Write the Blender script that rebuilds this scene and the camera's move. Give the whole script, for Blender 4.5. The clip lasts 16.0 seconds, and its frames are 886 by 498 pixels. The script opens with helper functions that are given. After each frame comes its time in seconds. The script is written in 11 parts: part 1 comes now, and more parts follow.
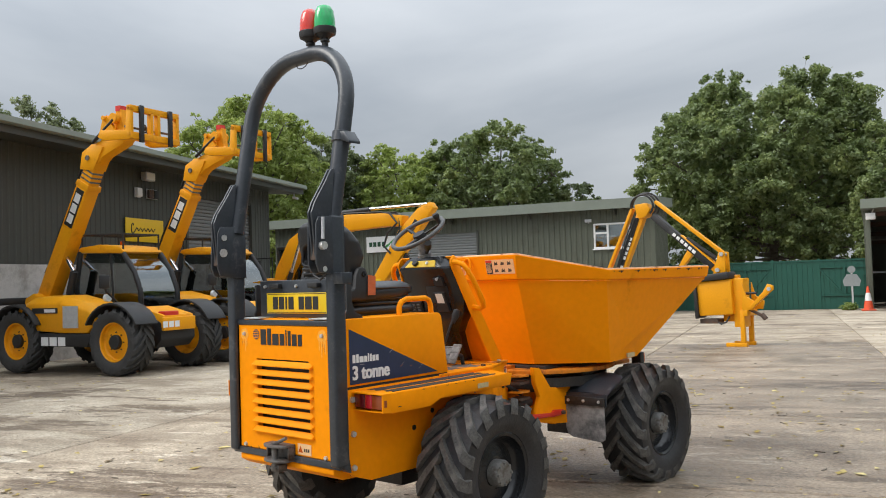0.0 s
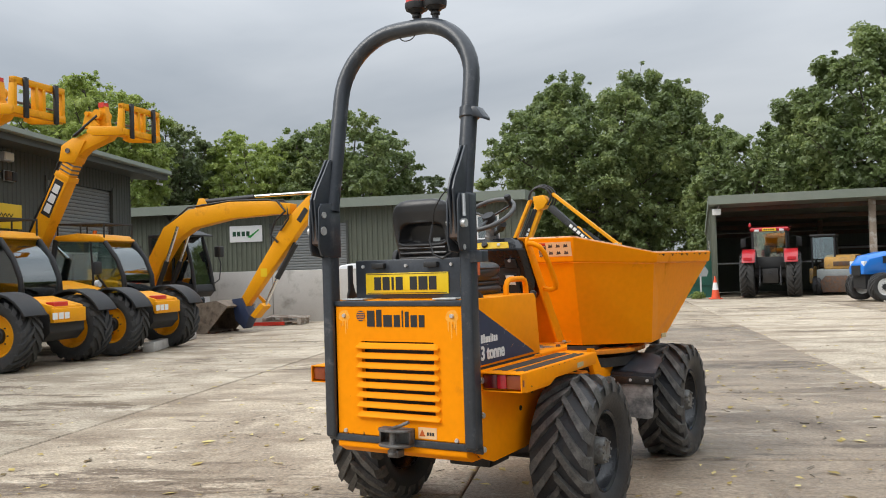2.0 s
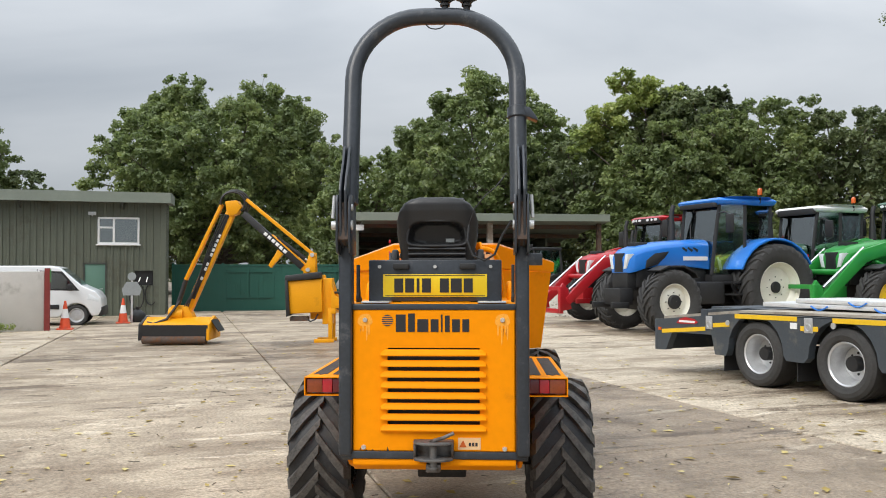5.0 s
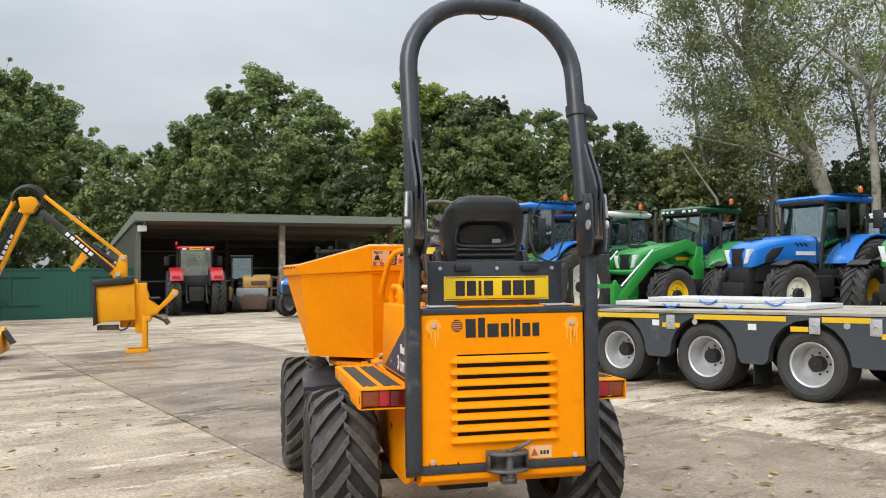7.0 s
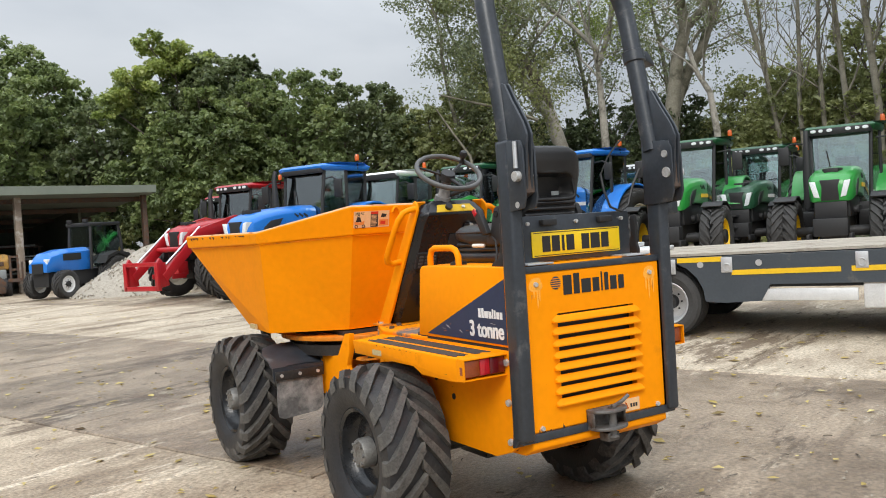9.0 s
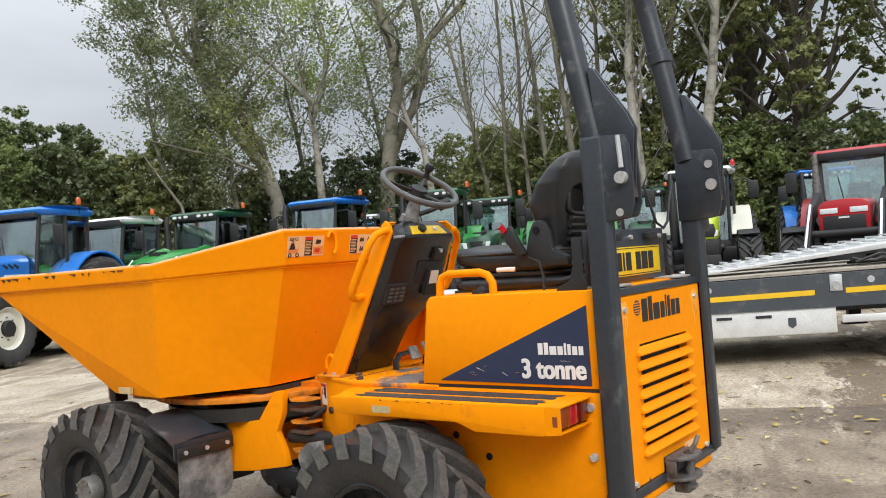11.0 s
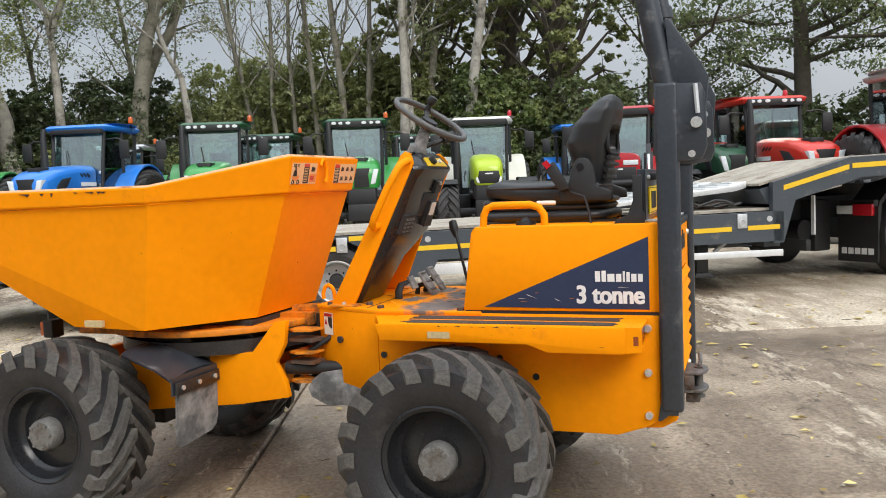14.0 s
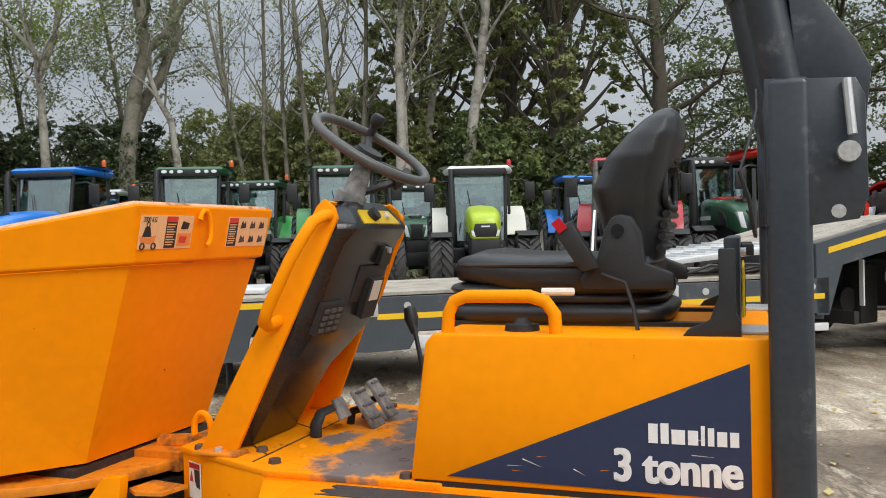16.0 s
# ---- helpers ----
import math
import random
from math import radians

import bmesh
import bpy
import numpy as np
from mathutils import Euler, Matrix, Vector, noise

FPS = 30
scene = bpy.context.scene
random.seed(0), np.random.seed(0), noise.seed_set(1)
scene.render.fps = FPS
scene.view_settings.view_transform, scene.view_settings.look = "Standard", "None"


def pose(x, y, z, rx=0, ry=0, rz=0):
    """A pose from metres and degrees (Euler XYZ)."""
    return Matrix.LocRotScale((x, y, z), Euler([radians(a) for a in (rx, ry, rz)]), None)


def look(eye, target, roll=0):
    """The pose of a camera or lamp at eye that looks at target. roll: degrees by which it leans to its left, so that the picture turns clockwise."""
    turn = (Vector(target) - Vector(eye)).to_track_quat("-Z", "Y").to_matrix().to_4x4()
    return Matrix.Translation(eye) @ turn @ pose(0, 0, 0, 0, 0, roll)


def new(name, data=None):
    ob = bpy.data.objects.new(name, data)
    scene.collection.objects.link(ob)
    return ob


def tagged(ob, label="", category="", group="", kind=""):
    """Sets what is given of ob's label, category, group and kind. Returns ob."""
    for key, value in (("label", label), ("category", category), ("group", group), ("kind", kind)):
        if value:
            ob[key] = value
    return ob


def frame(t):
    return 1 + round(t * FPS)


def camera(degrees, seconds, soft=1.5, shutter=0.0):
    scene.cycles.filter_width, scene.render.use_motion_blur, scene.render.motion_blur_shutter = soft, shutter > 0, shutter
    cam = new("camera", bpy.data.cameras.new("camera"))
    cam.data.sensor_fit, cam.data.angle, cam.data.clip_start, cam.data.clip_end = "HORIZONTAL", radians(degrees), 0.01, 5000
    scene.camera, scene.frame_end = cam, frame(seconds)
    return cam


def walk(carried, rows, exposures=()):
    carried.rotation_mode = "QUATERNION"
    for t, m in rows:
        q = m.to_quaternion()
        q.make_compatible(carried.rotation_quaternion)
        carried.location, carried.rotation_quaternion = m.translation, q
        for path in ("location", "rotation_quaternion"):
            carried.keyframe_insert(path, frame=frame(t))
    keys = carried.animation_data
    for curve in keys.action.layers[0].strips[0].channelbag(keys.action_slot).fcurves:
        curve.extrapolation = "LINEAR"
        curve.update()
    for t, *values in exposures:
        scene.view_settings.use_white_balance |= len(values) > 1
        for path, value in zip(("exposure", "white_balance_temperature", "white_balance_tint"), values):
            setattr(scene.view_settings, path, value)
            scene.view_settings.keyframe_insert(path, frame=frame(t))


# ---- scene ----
cam = camera(55.4, 16.0, soft=1.0)
PATH = [
    (0, (3.682, -2.866, 1.503), (2.358, -1.368, 1.574), -1.8),
    (0.5, (3.416, -3.181, 1.494), (2.161, -1.626, 1.56), -1.4),
    (1, (3.077, -3.33, 1.475), (1.896, -1.717, 1.527), -1.3),
    (1.5, (2.751, -3.512, 1.473), (1.65, -1.844, 1.521), -1.4),
    (2, (2.419, -3.712, 1.48), (1.413, -1.983, 1.521), -1.7),
    (2.5, (2.041, -3.769, 1.483), (1.161, -1.973, 1.525), -2.1),
    (3, (1.664, -3.899, 1.461), (0.925, -2.042, 1.509), -2.1),
    (3.5, (1.322, -4.037, 1.465), (0.727, -2.128, 1.512), -2.0),
    (4, (0.939, -4.026, 1.485), (0.506, -2.074, 1.533), -1.4),
    (4.5, (0.562, -4.099, 1.481), (0.296, -2.118, 1.53), -0.8),
    (5, (0.219, -4.145, 1.464), (0.121, -2.149, 1.518), -0.1),
    (5.2, (0.083, -4.133, 1.458), (0.052, -2.133, 1.512), 0.0),
    (7.3, (-1.486, -3.704, 1.475), (-0.944, -1.779, 1.531), -0.9),
    (7.5, (-1.666, -3.649, 1.481), (-1.073, -1.739, 1.535), -1.2),
    (8, (-2.045, -3.509, 1.481), (-1.315, -1.647, 1.517), -2.1),
    (8.5, (-2.326, -3.197, 1.508), (-1.442, -1.403, 1.51), -2.9),
    (9, (-2.59, -2.892, 1.504), (-1.544, -1.189, 1.45), -3.6),
    (9.2, (-2.689, -2.797, 1.509), (-1.578, -1.136, 1.432), -3.8),
    (11.3, (-3.278, -1.079, 1.433), (-1.625, 0.044, 1.493), -5.0),
    (11.5, (-3.398, -0.918, 1.422), (-1.699, 0.134, 1.505), -5.5),
    (12, (-3.785, -0.658, 1.483), (-1.971, 0.173, 1.626), -5.0),
    (12.5, (-4.099, -0.597, 1.467), (-2.291, 0.258, 1.467), -2.4),
    (13, (-4.261, -0.565, 1.484), (-2.461, 0.299, 1.36), -1.6),
    (13.5, (-4.149, -0.484, 1.473), (-2.32, 0.306, 1.301), -1.6),
    (14, (-3.839, -0.27, 1.486), (-1.961, 0.403, 1.338), -2.3),
    (14.5, (-3.473, -0.163, 1.474), (-1.563, 0.424, 1.382), -2.6),
    (15, (-3.097, -0.059, 1.494), (-1.179, 0.506, 1.441), -2.5),
    (15.5, (-2.712, 0.068, 1.542), (-0.807, 0.676, 1.514), -2.1),
    (16, (-2.34, 0.094, 1.54), (-0.456, 0.764, 1.511), -1.4),
]
walk(cam, [(t, look(eye, target, roll)) for t, eye, target, roll in PATH], exposures=[(0.0, 0.0), (5.0, -0.02), (8.5, 0.02), (11.5, 0.0), (13.0, 0.06), (14.5, 0.05), (15.2, -0.04), (16.0, -0.14)])

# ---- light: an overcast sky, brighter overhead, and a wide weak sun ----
SUN_ELEV, SUN_TURN = radians(42), radians(222)
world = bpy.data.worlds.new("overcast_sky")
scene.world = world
world.use_nodes = True
wn, wl = world.node_tree.nodes, world.node_tree.links
wn.clear()
w_out = wn.new("ShaderNodeOutputWorld")
w_bg = wn.new("ShaderNodeBackground")
w_sky = wn.new("ShaderNodeTexSky")
w_sky.sky_type = "NISHITA"
w_sky.sun_disc = False
w_sky.sun_elevation, w_sky.sun_rotation = SUN_ELEV, SUN_TURN
w_skyscale = wn.new("ShaderNodeVectorMath")
w_skyscale.operation = "SCALE"
w_skyscale.inputs[3].default_value = 0.10
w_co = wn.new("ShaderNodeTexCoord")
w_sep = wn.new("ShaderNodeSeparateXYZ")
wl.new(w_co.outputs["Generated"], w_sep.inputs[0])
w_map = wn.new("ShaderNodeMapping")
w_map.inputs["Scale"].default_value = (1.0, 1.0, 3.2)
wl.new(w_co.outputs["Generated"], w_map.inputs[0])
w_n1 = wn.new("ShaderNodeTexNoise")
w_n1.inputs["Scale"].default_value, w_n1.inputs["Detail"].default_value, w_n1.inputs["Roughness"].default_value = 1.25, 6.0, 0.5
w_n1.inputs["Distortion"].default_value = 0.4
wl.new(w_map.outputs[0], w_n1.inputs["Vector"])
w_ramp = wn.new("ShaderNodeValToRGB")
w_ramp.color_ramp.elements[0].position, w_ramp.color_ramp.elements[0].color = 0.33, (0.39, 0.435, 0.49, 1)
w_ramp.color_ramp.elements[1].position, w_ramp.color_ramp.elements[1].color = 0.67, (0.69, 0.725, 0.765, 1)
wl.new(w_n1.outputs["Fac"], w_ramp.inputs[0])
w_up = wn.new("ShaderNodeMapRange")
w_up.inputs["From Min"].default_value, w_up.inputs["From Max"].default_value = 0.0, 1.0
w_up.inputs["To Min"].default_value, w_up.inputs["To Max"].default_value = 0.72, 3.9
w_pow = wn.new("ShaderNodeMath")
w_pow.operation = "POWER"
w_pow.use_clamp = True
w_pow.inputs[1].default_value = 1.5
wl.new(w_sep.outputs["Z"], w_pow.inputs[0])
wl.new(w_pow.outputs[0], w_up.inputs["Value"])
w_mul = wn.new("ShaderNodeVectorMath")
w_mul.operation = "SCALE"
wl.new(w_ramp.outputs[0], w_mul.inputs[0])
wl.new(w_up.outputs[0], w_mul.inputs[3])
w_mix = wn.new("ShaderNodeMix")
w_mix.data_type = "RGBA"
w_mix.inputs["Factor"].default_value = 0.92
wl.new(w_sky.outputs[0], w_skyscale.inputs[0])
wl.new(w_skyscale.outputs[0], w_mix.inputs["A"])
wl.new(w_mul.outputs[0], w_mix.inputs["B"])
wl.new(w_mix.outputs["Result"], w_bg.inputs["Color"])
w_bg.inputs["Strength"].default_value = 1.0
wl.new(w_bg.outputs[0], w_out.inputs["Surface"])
sun = new("sun", bpy.data.lights.new("sun", "SUN"))
sun.data.energy, sun.data.angle, sun.data.color = 2.0, radians(30), (1.0, 0.96, 0.9)
sun.matrix_world = pose(0, 0, 30, 90 - math.degrees(SUN_ELEV), 0, -42)

# ---- materials ----
def material(name, colour, rough=0.5, metal=0.0, vary=0.12, scale=6.0, fine=80.0, bump=0.05, dirt=None, dirt_amount=0.0, dirt_scale=2.0, coat=0.0, rnd=0.0, spec=0.5, chips=None):
    """A surface with a coarse and a fine variation, optional patches of dirt, and a fine relief. Object space, metres."""
    m = bpy.data.materials.new(name)
    m.use_nodes = True
    n, l = m.node_tree.nodes, m.node_tree.links
    b = n["Principled BSDF"]
    co = n.new("ShaderNodeTexCoord")
    n1 = n.new("ShaderNodeTexNoise")
    n1.inputs["Scale"].default_value, n1.inputs["Detail"].default_value, n1.inputs["Roughness"].default_value = scale, 5, 0.6
    n2 = n.new("ShaderNodeTexNoise")
    n2.inputs["Scale"].default_value, n2.inputs["Detail"].default_value = fine, 3
    for q in (n1, n2):
        l.new(co.outputs["Object"], q.inputs["Vector"])
    add = n.new("ShaderNodeMath")
    add.operation = "ADD"
    l.new(n1.outputs["Fac"], add.inputs[0])
    l.new(n2.outputs["Fac"], add.inputs[1])
    ramp = n.new("ShaderNodeMapRange")
    ramp.inputs["From Min"].default_value, ramp.inputs["From Max"].default_value = 0.65, 1.35
    ramp.inputs["To Min"].default_value, ramp.inputs["To Max"].default_value = 1 - vary, 1 + vary
    l.new(add.outputs[0], ramp.inputs["Value"])
    sc = n.new("ShaderNodeVectorMath")
    sc.operation = "SCALE"
    sc.inputs[0].default_value = colour[:3]
    l.new(ramp.outputs[0], sc.inputs[3])
    last = sc.outputs[0]
    if rnd:
        oi = n.new("ShaderNodeObjectInfo")
        mr = n.new("ShaderNodeMapRange")
        mr.inputs["To Min"].default_value, mr.inputs["To Max"].default_value = 1 - rnd, 1 + rnd
        l.new(oi.outputs["Random"], mr.inputs["Value"])
        s2 = n.new("ShaderNodeVectorMath")
        s2.operation = "SCALE"
        l.new(last, s2.inputs[0])
        l.new(mr.outputs[0], s2.inputs[3])
        last = s2.outputs[0]
    rough_socket = None
    if dirt is not None:
        n3 = n.new("ShaderNodeTexNoise")
        n3.inputs["Scale"].default_value, n3.inputs["Detail"].default_value, n3.inputs["Roughness"].default_value = dirt_scale, 9, 0.68
        l.new(co.outputs["Object"], n3.inputs["Vector"])
        th = n.new("ShaderNodeMapRange")
        th.inputs["From Min"].default_value, th.inputs["From Max"].default_value = 0.62 - 0.3 * dirt_amount, 0.74 - 0.2 * dirt_amount
        th.clamp = True
        l.new(n3.outputs["Fac"], th.inputs["Value"])
        mx = n.new("ShaderNodeMix")
        mx.data_type = "RGBA"
        l.new(th.outputs[0], mx.inputs["Factor"])
        l.new(last, mx.inputs["A"])
        mx.inputs["B"].default_value = (*dirt[:3], 1)
        last = mx.outputs["Result"]
        rr = n.new("ShaderNodeMapRange")
        rr.inputs["To Min"].default_value, rr.inputs["To Max"].default_value = rough, 0.85
        l.new(th.outputs[0], rr.inputs["Value"])
        rough_socket = rr.outputs[0]
    if chips is not None:
        n4 = n.new("ShaderNodeTexNoise")
        n4.inputs["Scale"].default_value, n4.inputs["Detail"].default_value, n4.inputs["Roughness"].default_value = 26.0, 4, 0.7
        l.new(co.outputs["Object"], n4.inputs["Vector"])
        big = n.new("ShaderNodeMath")
        big.operation = "MULTIPLY_ADD"
        big.inputs[1].default_value = 0.32
        l.new(n1.outputs["Fac"], big.inputs[0])
        l.new(n4.outputs["Fac"], big.inputs[2])
        t4 = n.new("ShaderNodeMapRange")
        t4.inputs["From Min"].default_value, t4.inputs["From Max"].default_value = 0.90, 0.915
        l.new(big.outputs[0], t4.inputs["Value"])
        m4 = n.new("ShaderNodeMix")
        m4.data_type = "RGBA"
        l.new(t4.outputs[0], m4.inputs["Factor"])
        l.new(last, m4.inputs["A"])
        m4.inputs["B"].default_value = (*chips[:3], 1)
        last = m4.outputs["Result"]
    l.new(last, b.inputs["Base Color"])
    b.inputs["Roughness"].default_value, b.inputs["Metallic"].default_value = rough, metal
    b.inputs["Specular IOR Level"].default_value = spec
    if rough_socket is not None:
        l.new(rough_socket, b.inputs["Roughness"])
    b.inputs["Coat Weight"].default_value = coat
    b.inputs["Coat Roughness"].default_value = 0.15
    if bump:
        bp = n.new("ShaderNodeBump")
        bp.inputs["Strength"].default_value, bp.inputs["Distance"].default_value = bump, 0.01
        l.new(add.outputs[0], bp.inputs["Height"])
        l.new(bp.outputs[0], b.inputs["Normal"])
    return m


def glass_material(name, tint, alpha=0.35):
    """Tinted window glass: part see-through, part dark, glossy."""
    m = bpy.data.materials.new(name)
    m.use_nodes = True
    n, l = m.node_tree.nodes, m.node_tree.links
    n.clear()
    out = n.new("ShaderNodeOutputMaterial")
    tr, gl, mix = n.new("ShaderNodeBsdfTransparent"), n.new("ShaderNodeBsdfGlossy"), n.new("ShaderNodeMixShader")
    tr.inputs["Color"].default_value = (*tint, 1)
    gl.inputs["Roughness"].default_value = 0.03
    gl.inputs["Color"].default_value = (0.9, 0.95, 0.95, 1)
    fr = n.new("ShaderNodeFresnel")
    fr.inputs["IOR"].default_value = 1.5
    mr = n.new("ShaderNodeMapRange")
    mr.inputs["To Min"].default_value, mr.inputs["To Max"].default_value = alpha * 0.10, 1.0
    l.new(fr.outputs[0], mr.inputs["Value"])
    l.new(mr.outputs[0], mix.inputs[0])
    l.new(tr.outputs[0], mix.inputs[1])
    l.new(gl.outputs[0], mix.inputs[2])
    l.new(mix.outputs[0], out.inputs["Surface"])
    return m


def footplate_material(name):
    """Orange paint trodden through to dull steel where the feet rest, with rust at the edges of the worn places."""
    m = material(name, (0.90, 0.285, 0.004), 0.5, vary=0.08, scale=5, fine=60, bump=0.03, spec=0.1, dirt=(0.16, 0.075, 0.03), dirt_amount=0.16, dirt_scale=9)
    n, l = m.node_tree.nodes, m.node_tree.links
    b = next(x for x in n if x.type == "BSDF_PRINCIPLED")
    was = b.inputs["Base Color"].links[0].from_socket
    co = n.new("ShaderNodeTexCoord")
    field = None
    for x, y, rx, ry in ((-0.25, 1.02, 0.20, 0.15), (0.12, 1.02, 0.20, 0.12), (-0.08, 1.22, 0.10, 0.06), (0.25, 1.20, 0.10, 0.10)):
        mp = n.new("ShaderNodeMapping")
        mp.inputs["Location"].default_value = (-x / rx, -y / ry, 0)
        mp.inputs["Scale"].default_value = (1 / rx, 1 / ry, 0)
        l.new(co.outputs["Object"], mp.inputs["Vector"])
        ln = n.new("ShaderNodeVectorMath")
        ln.operation = "LENGTH"
        l.new(mp.outputs[0], ln.inputs[0])
        if field is None:
            field = ln.outputs["Value"]
        else:
            mn = n.new("ShaderNodeMath")
            mn.operation = "MINIMUM"
            l.new(field, mn.inputs[0])
            l.new(ln.outputs["Value"], mn.inputs[1])
            field = mn.outputs[0]
    nz = n.new("ShaderNodeTexNoise")
    nz.inputs["Scale"].default_value, nz.inputs["Detail"].default_value, nz.inputs["Roughness"].default_value = 11.0, 8.0, 0.65
    l.new(co.outputs["Object"], nz.inputs["Vector"])
    ad = n.new("ShaderNodeMath")
    ad.operation = "MULTIPLY_ADD"
    ad.inputs[1].default_value = 2.2
    l.new(nz.outputs["Fac"], ad.inputs[0])
    l.new(field, ad.inputs[2])
    rp = n.new("ShaderNodeValToRGB")
    rp.color_ramp.elements[0].position, rp.color_ramp.elements[0].color = 0.78, (1, 1, 1, 1)
    rp.color_ramp.elements[1].position, rp.color_ramp.elements[1].color = 0.93, (0, 0, 0, 1)
    half = n.new("ShaderNodeMath")
    half.operation = "MULTIPLY"
    half.inputs[1].default_value = 0.42
    l.new(ad.outputs[0], half.inputs[0])
    l.new(half.outputs[0], rp.inputs[0])
    bare = n.new("ShaderNodeMix")
    bare.data_type = "RGBA"
    bare.inputs["A"].default_value, bare.inputs["B"].default_value = (0.125, 0.095, 0.085, 1), (0.24, 0.22, 0.21, 1)
    l.new(nz.outputs["Fac"], bare.inputs["Factor"])
    mx = n.new("ShaderNodeMix")
    mx.data_type = "RGBA"
    l.new(rp.outputs[0], mx.inputs["Factor"])
    l.new(was, mx.inputs["A"])
    l.new(bare.outputs["Result"], mx.inputs["B"])
    l.new(mx.outputs["Result"], b.inputs["Base Color"])
    return m


RUST, MUD = (0.09, 0.04, 0.02), (0.20, 0.16, 0.11)
ORANGE = material("orange_paint", (0.94, 0.30, 0.002), 0.5, vary=0.05, scale=2.5, fine=25, bump=0.012, dirt=(0.70, 0.215, 0.010), dirt_amount=0.05, dirt_scale=3.0, coat=0.0, spec=0.08, chips=(0.10, 0.045, 0.02))
FOOTPLATE = footplate_material("trodden_orange_paint")
GRIPTAPE = material("black_grip_paint", (0.045, 0.040, 0.038), 0.8, vary=0.35, scale=20, fine=160, bump=0.3, dirt=(0.12, 0.075, 0.045), dirt_amount=0.25, dirt_scale=16)
ORANGE_WORN = material("worn_orange_paint", (0.72, 0.23, 0.008), 0.5, vary=0.15, scale=6, fine=40, bump=0.04, dirt=(0.06, 0.035, 0.022), dirt_amount=0.42, dirt_scale=6)
RIM_WORN = material("scuffed_rim_paint", (0.78, 0.44, 0.25), 0.55, vary=0.20, scale=9, fine=60, bump=0.06, dirt=(0.32, 0.11, 0.03), dirt_amount=0.36, dirt_scale=9)
YELLOW = material("machine_yellow_paint", (0.82, 0.345, 0.006), 0.45, vary=0.06, scale=2, fine=30, bump=0.01, dirt=(0.62, 0.25, 0.01), dirt_amount=0.15, spec=0.25)
DARKSTEEL = material("blue_black_paint", (0.030, 0.036, 0.045), 0.38, vary=0.25, scale=9, fine=60, bump=0.03, dirt=(0.12, 0.12, 0.12), dirt_amount=0.12, dirt_scale=9, coat=0.15)
BLACK = material("black_plastic", (0.018, 0.018, 0.019), 0.55, vary=0.2, scale=9, fine=150, bump=0.04)
BLACK_GLOSS = material("gloss_black_paint", (0.014, 0.015, 0.017), 0.25, vary=0.2, scale=4)
VINYL = material("black_vinyl", (0.022, 0.022, 0.023), 0.36, vary=0.2, scale=15, fine=300, bump=0.12)
RUBBER = material("tyre_rubber", (0.022, 0.022, 0.024), 0.5, vary=0.35, scale=9, fine=70, bump=0.2, dirt=(0.065, 0.060, 0.054), dirt_amount=0.24, dirt_scale=5)
TREAD = material("dusty_tread_rubber", (0.080, 0.075, 0.069), 0.7, vary=0.5, scale=14, fine=90, bump=0.3, dirt=(0.155, 0.143, 0.126), dirt_amount=0.42, dirt_scale=6)
HUBSTEEL = material("dusty_hub_steel", (0.20, 0.195, 0.185), 0.5, metal=0.3, vary=0.3, scale=18, fine=90, bump=0.1, dirt=(0.12, 0.10, 0.08), dirt_amount=0.3, dirt_scale=12)
ROOFGREEN = material("dark_green_roof_paint", (0.012, 0.085, 0.03), 0.35, vary=0.06, scale=3, bump=0.0, coat=0.2)
RUBBER_CLEAN = material("clean_tyre_rubber", (0.045, 0.044, 0.043), 0.8, vary=0.25, scale=10, fine=70, bump=0.15)
STEEL = material("bare_steel", (0.60, 0.60, 0.59), 0.35, metal=0.5, vary=0.2, scale=20, bump=0.05)
GALV = material("galvanised_steel", (0.58, 0.59, 0.60), 0.42, metal=0.55, vary=0.15, scale=14, fine=120, bump=0.04)
AMBER_BELT = material("orange_webbing", (0.55, 0.14, 0.05), 0.8, vary=0.15, scale=30, fine=200, bump=0.1)
STICKER_O = material("orange_sticker_print", (0.78, 0.26, 0.06), 0.5, vary=0.06, bump=0.0)
SCRATCH = material("bare_rusted_chip", (0.055, 0.032, 0.022), 0.8, vary=0.3, scale=60, bump=0.1)
HITCH = material("worn_grey_steel", (0.16, 0.155, 0.15), 0.5, metal=0.4, vary=0.4, scale=14, fine=80, bump=0.15, dirt=(0.07, 0.045, 0.03), dirt_amount=0.4, dirt_scale=10)
LABEL = material("tan_paper_label", (0.55, 0.42, 0.22), 0.6, vary=0.2, scale=60, fine=180, bump=0.0)
STICKER_C = material("sun_faded_sticker", (0.80, 0.50, 0.26), 0.55, vary=0.08, scale=30, bump=0.0)
OXIDE = material("dull_red_oxide_paint", (0.20, 0.025, 0.022), 0.6, vary=0.2, scale=6, bump=0.05)
SIGNGREY = material("weathered_grey_plate", (0.26, 0.28, 0.28), 0.6, vary=0.12, scale=6, bump=0.02)
DUSTYELLOW = material("dust_covered_yellow_paint", (0.42, 0.23, 0.05), 0.7, vary=0.2, scale=5, fine=40, bump=0.05, dirt=(0.20, 0.15, 0.09), dirt_amount=0.5, dirt_scale=4)
RUSTED = material("rusty_dark_steel", (0.10, 0.07, 0.055), 0.75, metal=0.2, vary=0.4, scale=14, fine=90, bump=0.2, dirt=(0.16, 0.07, 0.03), dirt_amount=0.45, dirt_scale=9)
NAVY = material("navy_decal", (0.022, 0.035, 0.082), 0.45, vary=0.12, scale=8, fine=50, bump=0.01)
WHITE = material("white_paint", (0.80, 0.80, 0.79), 0.4, vary=0.05, scale=5, bump=0.01)
